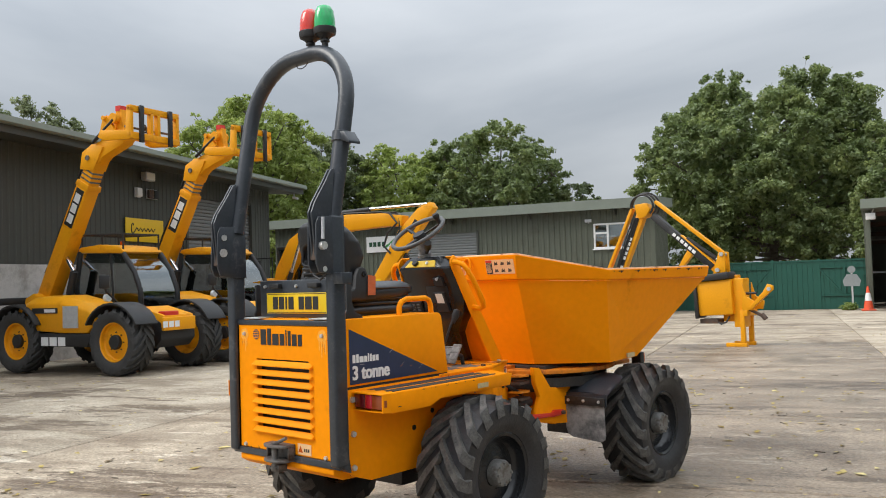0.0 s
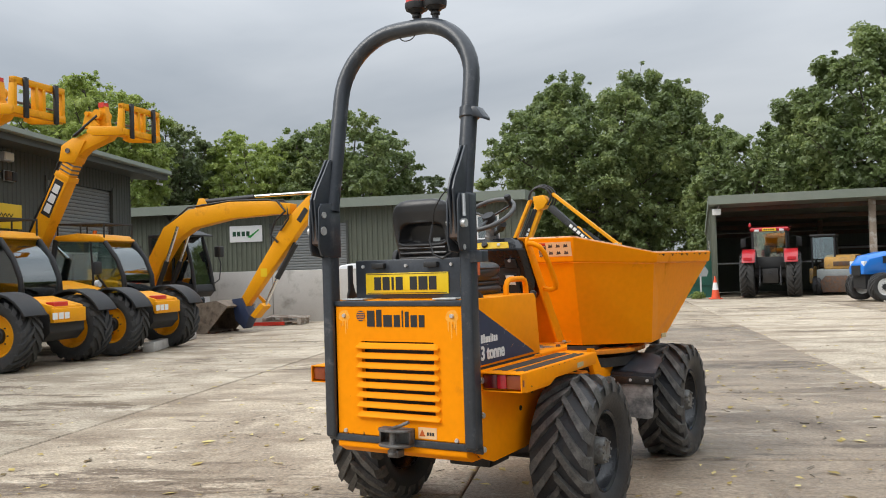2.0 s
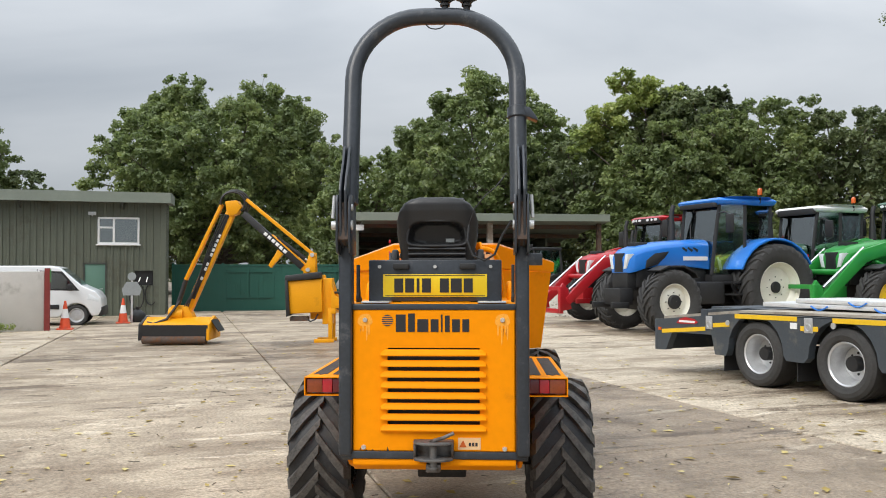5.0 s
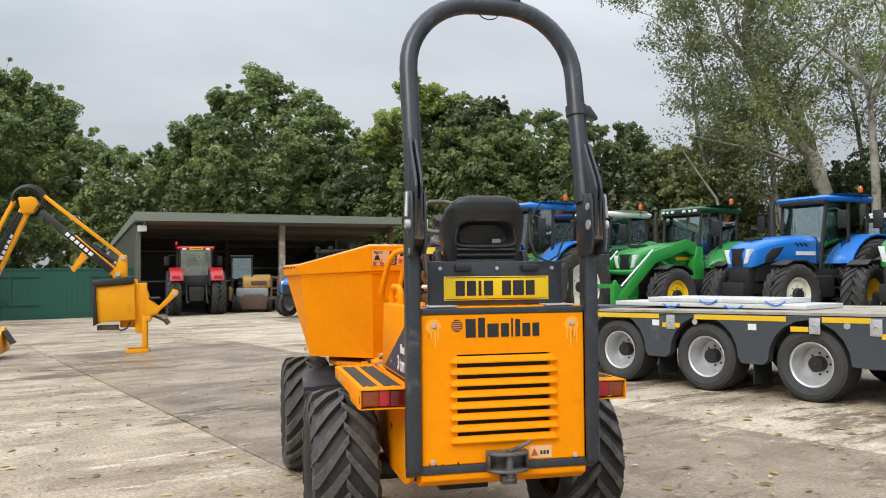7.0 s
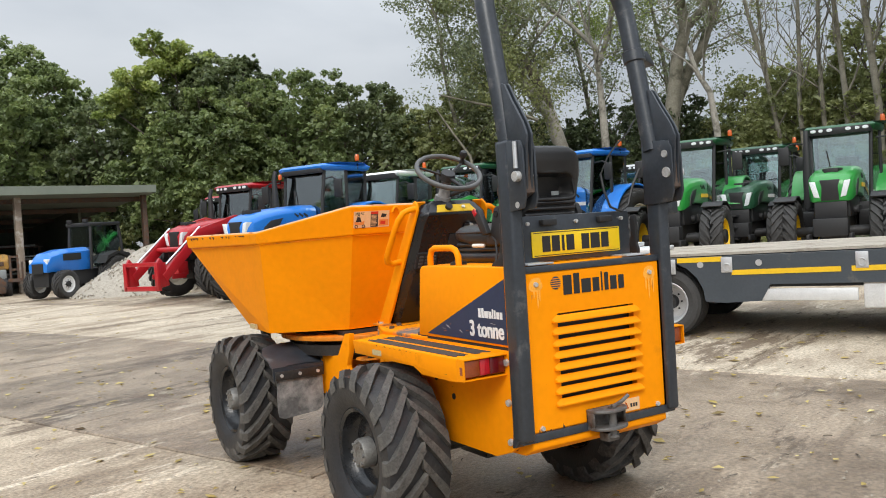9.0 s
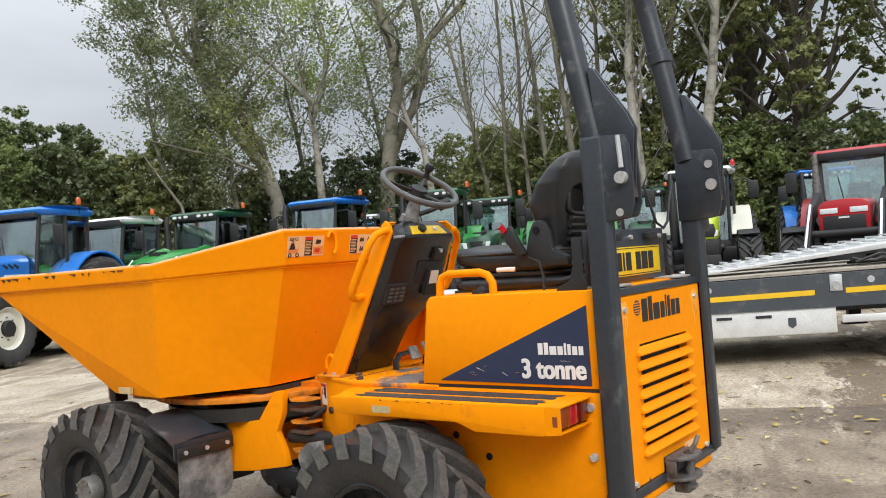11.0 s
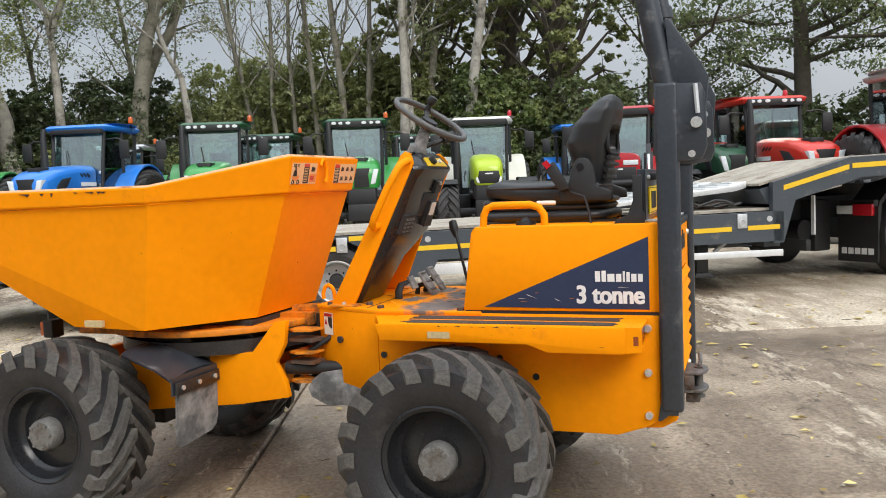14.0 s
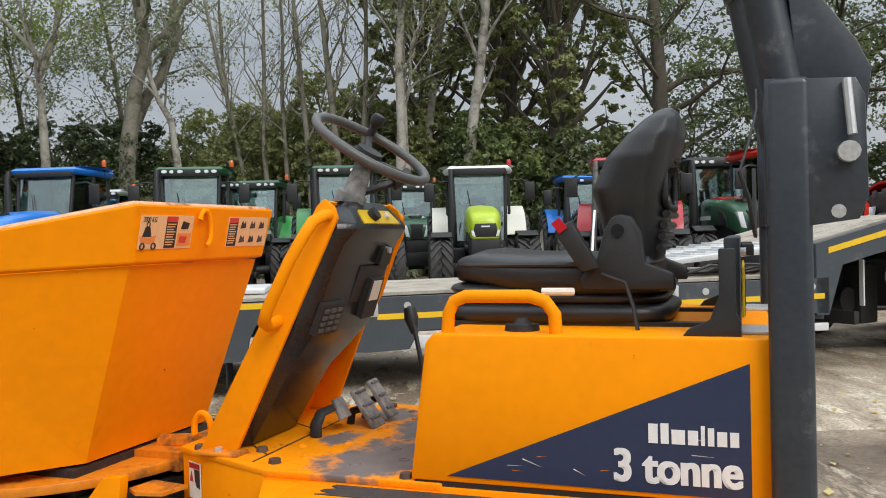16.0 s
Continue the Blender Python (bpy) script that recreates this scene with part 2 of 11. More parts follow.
WHITE_VAN = material("white_car_paint", (0.80, 0.81, 0.82), 0.25, vary=0.03, scale=2, bump=0.0, coat=0.5)
CREAM = material("cream_wheel_paint", (0.78, 0.76, 0.66), 0.4, vary=0.06, scale=6, bump=0.02)
YELLOW_RIM = material("yellow_wheel_paint", (0.85, 0.55, 0.01), 0.4, vary=0.06, scale=6, bump=0.02)
PLATE = material("yellow_reflective_plate", (0.86, 0.58, 0.01), 0.35, vary=0.03, scale=10, bump=0.0)
ORANGE_PALE = material("faded_orange_paint", (0.93, 0.40, 0.055), 0.55, vary=0.12, scale=30, fine=120, bump=0.02, spec=0.08)
DRYMUD = material("mud_caked_steel", (0.21, 0.165, 0.125), 0.9, vary=0.35, scale=8, fine=50, bump=0.3, dirt=(0.10, 0.075, 0.055), dirt_amount=0.4, dirt_scale=5)
# dusty grey, lightened so its colour also holds the steering wheel's sky sheen
GREYRIM = material("dusty_grey_plastic", (0.085, 0.083, 0.080), 0.42, vary=0.2, scale=20, fine=120, bump=0.05)
TAIL_RED = material("dark_red_lens", (0.12, 0.006, 0.010), 0.2, vary=0.12, scale=60, fine=160, bump=0.15, coat=0.5)
TAIL_AMBER = material("dusty_amber_lens", (0.27, 0.052, 0.010), 0.25, vary=0.15, scale=50, fine=160, bump=0.15, coat=0.4)
RED_LENS = material("red_lens", (0.48, 0.012, 0.022), 0.15, vary=0.08, scale=60, fine=160, bump=0.1, coat=0.6)
AMBER_LENS = material("amber_lens", (0.58, 0.10, 0.01), 0.15, vary=0.08, scale=60, fine=160, bump=0.1, coat=0.6)
RED_DOME = material("red_beacon_lens", (0.70, 0.035, 0.015), 0.2, vary=0.06, scale=40, fine=90, bump=0.05, coat=0.5)
GREEN_DOME = material("green_beacon_lens", (0.01, 0.42, 0.12), 0.2, vary=0.06, scale=40, fine=90, bump=0.05, coat=0.5)
BLUE = material("tractor_blue_paint", (0.018, 0.19, 0.66), 0.3, vary=0.06, scale=3, bump=0.0, coat=0.35)
GREEN = material("tractor_green_paint", (0.025, 0.27, 0.045), 0.32, vary=0.06, scale=3, bump=0.0, coat=0.3)
LIME = material("lime_green_paint", (0.42, 0.56, 0.02), 0.35, vary=0.06, scale=3, bump=0.0, coat=0.2)
RED = material("tractor_red_paint", (0.42, 0.012, 0.018), 0.32, vary=0.08, scale=3, bump=0.0, coat=0.3)
BRIGHTRED = material("bright_red_paint", (0.62, 0.03, 0.015), 0.32, vary=0.08, scale=3, bump=0.0, coat=0.3)
DARKGREEN_P = material("dark_green_tractor_paint", (0.02, 0.08, 0.04), 0.35, vary=0.08, scale=3, bump=0.0, coat=0.2)
GREY_TRAILER = material("slate_grey_paint", (0.055, 0.066, 0.078), 0.42, vary=0.12, scale=4, fine=40, bump=0.02, dirt=(0.16, 0.15, 0.13), dirt_amount=0.18, dirt_scale=3)
DECKWOOD = material("weathered_deck_boards", (0.38, 0.34, 0.28), 0.85, vary=0.25, scale=5, fine=60, bump=0.25, dirt=(0.22, 0.18, 0.14), dirt_amount=0.35, dirt_scale=3, rnd=0.12)
ALU = material("aluminium_plate", (0.72, 0.73, 0.73), 0.42, metal=0.3, vary=0.12, scale=8, bump=0.03)
REFLECT = material("yellow_reflective_tape", (0.80, 0.50, 0.02), 0.4, vary=0.08, scale=10, bump=0.0)
CLAD = material("olive_green_cladding", (0.105, 0.115, 0.085), 0.55, vary=0.10, scale=1.2, fine=20, bump=0.02, dirt=(0.085, 0.085, 0.06), dirt_amount=0.2, dirt_scale=0.7)
CLAD_DARK = material("dark_grey_cladding", (0.062, 0.065, 0.056), 0.55, vary=0.10, scale=1.2, fine=20, bump=0.02)
ROOFTRIM = material("grey_green_roof_trim", (0.20, 0.225, 0.185), 0.55, vary=0.08, scale=2, fine=30, bump=0.01)
GATEGREEN = material("gate_green_paint", (0.012, 0.088, 0.062), 0.5, vary=0.10, scale=2, fine=30, bump=0.02)
DOORGREEN = material("door_green_paint", (0.10, 0.20, 0.15), 0.5, vary=0.08, scale=2, bump=0.01)
SHUTTER = material("grey_roller_shutter", (0.22, 0.23, 0.23), 0.45, metal=0.2, vary=0.08, scale=2, bump=0.02)
CONC_WALL = material("pale_concrete_wall", (0.50, 0.48, 0.45), 0.85, vary=0.12, scale=1.5, fine=40, bump=0.12, dirt=(0.30, 0.28, 0.25), dirt_amount=0.3, dirt_scale=1.2)
UPVC = material("white_window_plastic", (0.80, 0.80, 0.79), 0.35, vary=0.03, bump=0.0)
WOODPOST = material("weathered_timber_post", (0.30, 0.24, 0.19), 0.85, vary=0.3, scale=4, fine=50, bump=0.3, dirt=(0.55, 0.52, 0.48), dirt_amount=0.4, dirt_scale=3)
CONE = material("orange_red_cone_plastic", (0.72, 0.09, 0.03), 0.5, vary=0.1, scale=8, bump=0.02, dirt=(0.3, 0.1, 0.06), dirt_amount=0.2)
SIGN_YELLOW = material("sign_yellow", (0.80, 0.52, 0.01), 0.5, vary=0.04, bump=0.0)
GRAVEL = material("pale_gravel", (0.36, 0.325, 0.27), 0.9, vary=0.35, scale=14, fine=60, bump=0.6)
MUDGUARD = material("dirty_rubber_sheet", (0.10, 0.10, 0.10), 0.8, vary=0.3, scale=10, fine=60, bump=0.1, dirt=(0.30, 0.29, 0.28), dirt_amount=0.6, dirt_scale=7)
LAMP_GLASS = material("headlamp_glass", (0.75, 0.78, 0.80), 0.08, vary=0.15, scale=40, bump=0.1, coat=0.8)
STICKER_W = material("white_sticker", (0.78, 0.74, 0.66), 0.5, vary=0.05, bump=0.0)
GREASY = material("greasy_black_metal", (0.035, 0.032, 0.03), 0.4, metal=0.3, vary=0.4, scale=18, bump=0.2)
CHROME = material("chromed_rod", (0.75, 0.75, 0.76), 0.12, metal=1.0, vary=0.05, scale=20, bump=0.0)
CABGLASS = glass_material("tinted_cab_glass", (0.86, 0.97, 0.95), 2.0)
DARKGLASS = glass_material("dark_window_glass", (0.50, 0.55, 0.56), 2.4)


# ---- mesh building ----
class Form:
    """A gathered mesh: vertices and faces, in metres."""

    def __init__(self):
        self.v, self.f = [], []

    def add(self, verts, faces, m=None):
        k = len(self.v)
        self.v += [tuple(m @ Vector(p)) for p in verts] if m is not None else [tuple(p) for p in verts]
        self.f += [tuple(i + k for i in q) for q in faces]
        return self

    def box(self, x0, x1, y0, y1, z0, z1, m=None):
        p = [(x, y, z) for z in (z0, z1) for y in (y0, y1) for x in (x0, x1)]
        return self.add(p, [(0, 2, 3, 1), (4, 5, 7, 6), (0, 1, 5, 4), (2, 6, 7, 3), (0, 4, 6, 2), (1, 3, 7, 5)], m)

    def prism(self, outline, a, b, axis="x", m=None):
        """outline: 2D points; for axis x they are (y, z), for y (x, z), for z (x, y)."""
        def at(p, q):
            return (q, p[0], p[1]) if axis == "x" else (p[0], q, p[1]) if axis == "y" else (p[0], p[1], q)
        n = len(outline)
        v = [at(p, a) for p in outline] + [at(p, b) for p in outline]
        f = [(i, (i + 1) % n, n + (i + 1) % n, n + i) for i in range(n)] + [tuple(range(n - 1, -1, -1)), tuple(range(n, 2 * n))]
        return self.add(v, f, m)

    def cyl(self, p0, p1, r0, r1=None, seg=14, caps=True, m=None):
        p0, p1 = Vector(p0), Vector(p1)
        r1 = r0 if r1 is None else r1
        q = (p1 - p0).to_track_quat("Z", "Y").to_matrix()
        ring = [Vector((math.cos(2 * math.pi * i / seg), math.sin(2 * math.pi * i / seg), 0)) for i in range(seg)]
        v = [p0 + q @ (c * r0) for c in ring] + [p1 + q @ (c * r1) for c in ring]
        f = [(i, (i + 1) % seg, seg + (i + 1) % seg, seg + i) for i in range(seg)]
        if caps:
            f += [tuple(range(seg - 1, -1, -1)), tuple(range(seg, 2 * seg))]
        return self.add(v, f, m)

    def tube(self, pts, r, seg=10, closed=False, m=None, flat=1.0):
        pts = [Vector(p) for p in pts]
        n = len(pts)
        rs = r if isinstance(r, (list, tuple)) else [r] * n
        v, f, up = [], [], None
        for i, p in enumerate(pts):
            d = (pts[(i + 1) % n] - pts[i - 1]) if closed or 0 < i < n - 1 else (pts[1] - pts[0] if i == 0 else pts[-1] - pts[-2])
            d.normalize()
            if up is None:
                up = Vector((0, 0, 1)) if abs(d.z) < 0.9 else Vector((1, 0, 0))
            side = d.cross(up).normalized()
            up = side.cross(d).normalized()
            v += [p + (side * math.cos(2 * math.pi * k / seg) + up * math.sin(2 * math.pi * k / seg) * flat) * rs[i] for k in range(seg)]
        for i in range(n if closed else n - 1):
            a, b = i * seg, ((i + 1) % n) * seg
            f += [(a + k, a + (k + 1) % seg, b + (k + 1) % seg, b + k) for k in range(seg)]
        if not closed:
            f += [tuple(range(seg - 1, -1, -1)), tuple(range((n - 1) * seg, n * seg))]
        return self.add(v, f, m)

    def lathe(self, profile, seg=28, m=None, axis="x", closed=False):
        """profile: (radius, along) points, turned round the axis."""
        v, f, n = [], [], len(profile)
        for k in range(seg):
            a = 2 * math.pi * k / seg
            c, s = math.cos(a), math.sin(a)
            v += [(h, r * c, r * s) if axis == "x" else (r * c, r * s, h) for r, h in profile]
        for k in range(seg):
            a, b = k * n, ((k + 1) % seg) * n
            f += [(a + i, a + (i + 1) % n, b + (i + 1) % n, b + i) for i in range(n if closed else n - 1)]
        return self.add(v, f, m)

    def loft(self, rings, caps=True, m=None):
        v, f, n = [p for r in rings for p in r], [], len(rings[0])
        for i in range(len(rings) - 1):
            a, b = i * n, (i + 1) * n
            f += [(a + k, a + (k + 1) % n, b + (k + 1) % n, b + k) for k in range(n)]
        if caps:
            f += [tuple(range(n - 1, -1, -1)), tuple(range((len(rings) - 1) * n, len(rings) * n))]
        return self.add(v, f, m)

    def sheet(self, corners, thick, m=None):
        """A flat plate through 3 or more corners, given a thickness behind its normal."""
        c = [Vector(p) for p in corners]
        nrm = (c[1] - c[0]).cross(c[2] - c[0]).normalized() * thick
        n = len(c)
        v = c + [p - nrm for p in c]
        return self.add(v, [tuple(range(n)), tuple(range(2 * n - 1, n - 1, -1))] + [(i, n + i, n + (i + 1) % n, (i + 1) % n) for i in range(n)], m)


def form_mesh(name, form, mat, bevel=0.0, smooth=35, segs=2):
    bm = bmesh.new()
    vs = [bm.verts.new(p) for p in form.v]
    for q in form.f:
        try:
            bm.faces.new([vs[i] for i in q])
        except ValueError:
            pass
    bmesh.ops.recalc_face_normals(bm, faces=bm.faces)
    if bevel:
        sharp = [e for e in bm.edges if len(e.link_faces) == 2 and e.calc_face_angle(0) > radians(25)]
        bmesh.ops.bevel(bm, geom=sharp, offset=bevel, segments=segs, profile=0.5, affect="EDGES", clamp_overlap=True)
    me = bpy.data.meshes.new(name)
    bm.to_mesh(me)
    bm.free()
    me.materials.append(mat)
    if smooth:
        me.polygons.foreach_set("use_smooth", [True] * len(me.polygons))
        me.set_sharp_from_angle(angle=radians(smooth))
    return me


def part(name, form, mat, parent=None, label="", bevel=0.0, smooth=35, at=None, segs=2):
    ob = new(name, form_mesh(name, form, mat, bevel, smooth, segs))
    ob.parent = parent
    if at is not None:
        ob.matrix_basis = at
    return tagged(ob, label)


def again(ob, at, name=None):
    """The same part once more, on the same mesh, at another pose."""
    o = new(name or ob.name.split(".")[0], ob.data)
    o.parent = ob.parent
    o.matrix_basis = at
    if "label" in ob:
        o["label"] = ob["label"]
    for c in ob.children:
        k = new(c.name.split(".")[0], c.data)
        k.parent, k.matrix_basis = o, c.matrix_basis.copy()
        if "label" in c:
            k["label"] = c["label"]
    return o


def thing(name, at, label, category, group=""):
    ob = new(name)
    ob.empty_display_size = 0.2
    ob.matrix_basis = at
    return tagged(ob, label, category, group)


def lettering(name, text, size, mat, parent, at, depth=0.0008, stretch=1.0, span=0.0, bold=0.02, heavy=0.0):
    cu = bpy.data.curves.new(name, "FONT")
    cu.body, cu.size, cu.extrude, cu.offset = text, size, depth, size * bold
    cu.align_x, cu.align_y = "LEFT", "BOTTOM_BASELINE"
    ob = new(name, cu)
    me = bpy.data.meshes.new_from_object(ob.evaluated_get(bpy.context.evaluated_depsgraph_get()))
    bpy.data.objects.remove(ob)
    if heavy:
        bm = bmesh.new()
        for k in (-1, 0, 1):
            for j in (-1, 1):
                n0 = len(bm.verts)
                bm.from_mesh(me)
                bm.verts.ensure_lookup_table()
                for v in bm.verts[n0:]:
                    v.co += Vector((heavy * k * 1.6, heavy * j * 0.35, 0.00008 * (k * 2 + j)))
        bm.to_mesh(me)
        bm.free()
    if span:
        stretch = span / max(v.co.x for v in me.vertices)
    me.materials.append(mat)
    o = new(name, me)
    o.parent = parent
    o.matrix_basis = at @ Matrix.Diagonal((stretch, 1, 1, 1))
    return o


def gz(x, y=0.0):
    """The yard's gentle fall."""
    return 0.2 * math.tanh(0.012 * x / 0.2)


def stand(x, y, heading, dz=0.0):
    """A pose on the yard whose own y axis points along the heading, in degrees from the world's x axis."""
    return pose(x, y, gz(x) + dz, 0, 0, heading - 90)


# ---- wheels ----
def make_wheel(parent, at, R, W, rim_r, rubber, rimmat, hubmat, lugs=20, lug_h=0.03, hub_r=0.08, dish=0.06, name="wheel", plain=False, hub_out=0.03, tread=None, nut=None, way=1):
    """A wheel round its own x axis, outer side at +x: tyre, tread lugs in the tyre's mesh, rim, hub."""
    w = new(name)
    w.parent, w.matrix_basis = parent, at
    w.empty_display_size = 0.1
    h = W / 2
    sw = (R - rim_r)
    f = Form()
    rt = R - (0.0 if plain else lug_h)
    f.lathe([(rim_r, -h * 0.72), (rim_r + sw * 0.18, -h * 0.90), (rim_r + sw * 0.5, -h), (rim_r + sw * 0.78, -h * 0.95), (rt - sw * 0.03, -h * 0.80), (rt, -h * 0.5), (rt + 0.004, 0), (rt, h * 0.5),
             (rt - sw * 0.03, h * 0.80), (rim_r + sw * 0.78, h * 0.95), (rim_r + sw * 0.5, h), (rim_r + sw * 0.18, h * 0.90), (rim_r, h * 0.72)], seg=44)
    if plain:
        for g in (-0.55, -0.18, 0.18, 0.55):
            f.lathe([(rt - 0.004, h * g - 0.012), (rt + 0.007, h * g - 0.07 * W), (rt + 0.007, h * g + 0.07 * W), (rt - 0.004, h * g + 0.012)], seg=44)
    else:
        for side in (-1, 1):
            sweep = 1.5 * 2 * math.pi / lugs
            ring = []
            for xx, rr, hh, tw in ((-0.06 if tread else 0.02, rt, lug_h, 0.16), (0.45, rt - 0.002, lug_h, 0.19), (0.86, rt - sw * 0.05, lug_h, 0.23), (1.02, rt - sw * 0.24, lug_h * 0.75, 0.23)):
                a = -sweep * way * min(xx, 1.0)
                t = 2 * math.pi / lugs * tw
                x = side * h * xx
                ring.append([(x, (rr - 0.012) * math.cos(a - t * 1.25), (rr - 0.012) * math.sin(a - t * 1.25)), (x, (rr + hh) * math.cos(a - t), (rr + hh) * math.sin(a - t)),
                             (x, (rr + hh) * math.cos(a + t), (rr + hh) * math.sin(a + t)), (x, (rr - 0.012) * math.cos(a + t * 1.25), (rr - 0.012) * math.sin(a + t * 1.25))])
            lug = None
            for k in range(lugs):
                turn = Matrix.Rotation(2 * math.pi * (k + (0.5 if side > 0 else 0)) / lugs, 4, "X")
                if tread is None:
                    k0 = len(f.v)
                    f.loft(ring, m=turn)
                    g = round((k + (0.5 if side > 0 else 0)) / lugs * 44 - 0.03 * 44 / lugs) % 44
                    f.f.append((k0, k0 + 3, g * 13 + 6))
                elif lug is None:
                    lug = part("tread_lug", Form().loft(ring), tread, w, smooth=30, at=turn)
                else:
                    again(lug, turn)
    part("tyre", f, rubber, w, smooth=30)
    r = Form()
    r.lathe([(rim_r + 0.012, h * 0.78), (rim_r + 0.004, h * 0.80), (rim_r - 0.012, h * 0.74), (rim_r - 0.02, h * 0.5), (rim_r * 0.86, h * 0.40), (rim_r * 0.80, h * 0.5 - dish), (rim_r * 0.42, h * 0.5 - dish + 0.02),
             (hub_r * 1.3, h * 0.5 - dish + 0.015), (0.001, h * 0.5 - dish + 0.015)], seg=36)
    r.lathe([(rim_r + 0.012, -h * 0.78), (rim_r - 0.02, -h * 0.6), (rim_r * 0.80, -h * 0.2), (0.03, -h * 0.15)], seg=28)
    rim = part("rim", r, rimmat, w, smooth=40)
    hb = Form()
    x0 = h * 0.5 - dish
    hb.lathe([(hub_r, x0), (hub_r, x0 + 0.02 + hub_out), (hub_r * 0.9, x0 + 0.035 + hub_out), (hub_r * 0.35, x0 + 0.04 + hub_out), (0.001, x0 + 0.04 + hub_out)], seg=20)
    part("hub", hb, hubmat, w, smooth=40)
    rr = nut or max(hub_r * 1.35, rim_r * 0.42)
    xn = x0 + 0.028 + hub_out if nut else x0
    nt = part("wheel_nut", Form().cyl((xn, rr, 0), (xn + (0.018 if nut else 0.035), rr, 0), 0.008 if nut else 0.013, seg=6), hubmat, w)
    for k in range(1, 8):
        again(nt, Matrix.Rotation(2 * math.pi * k / 8, 4, "X"))
    return w


def wheel_again(w, at):
    o = new(w.name.split(".")[0])
    o.parent, o.matrix_basis = w.parent, at
    for c in w.children:
        k = new(c.name.split(".")[0], c.data)
        k.parent, k.matrix_basis = o, c.matrix_basis.copy()
    return o


FLIP = Matrix.Rotation(math.pi, 4, "Z")

# ---- ground ----
def ground_material():
    m = bpy.data.materials.new("packed_earth_and_stone")
    m.use_nodes = True
    n, l = m.node_tree.nodes, m.node_tree.links
    b = n["Principled BSDF"]
    co = n.new("ShaderNodeTexCoord")
    a = n.new("ShaderNodeTexNoise")
    a.inputs["Scale"].default_value, a.inputs["Detail"].default_value = 0.12, 8
    c = n.new("ShaderNodeTexNoise")
    c.inputs["Scale"].default_value, c.inputs["Detail"].default_value = 9, 6
    for q in (a, c):
        l.new(co.outputs["Object"], q.inputs["Vector"])
    r = n.new("ShaderNodeValToRGB")
    r.color_ramp.elements[0].position, r.color_ramp.elements[0].color = 0.38, (0.17, 0.13, 0.095, 1)
    r.color_ramp.elements[1].position, r.color_ramp.elements[1].color = 0.62, (0.33, 0.28, 0.21, 1)
    l.new(a.outputs["Fac"], r.inputs[0])
    x = n.new("ShaderNodeMix")
    x.data_type, x.blend_type = "RGBA", "MULTIPLY"
    x.inputs["Factor"].default_value = 0.5
    l.new(r.outputs[0], x.inputs["A"])
    l.new(c.outputs["Color"], x.inputs["B"])
    l.new(x.outputs["Result"], b.inputs["Base Color"])
    b.inputs["Roughness"].default_value = 0.95
    bp = n.new("ShaderNodeBump")
    bp.inputs["Strength"].default_value, bp.inputs["Distance"].default_value = 0.5, 0.02
    l.new(c.outputs["Fac"], bp.inputs["Height"])
    l.new(bp.outputs[0], b.inputs["Normal"])
    return m


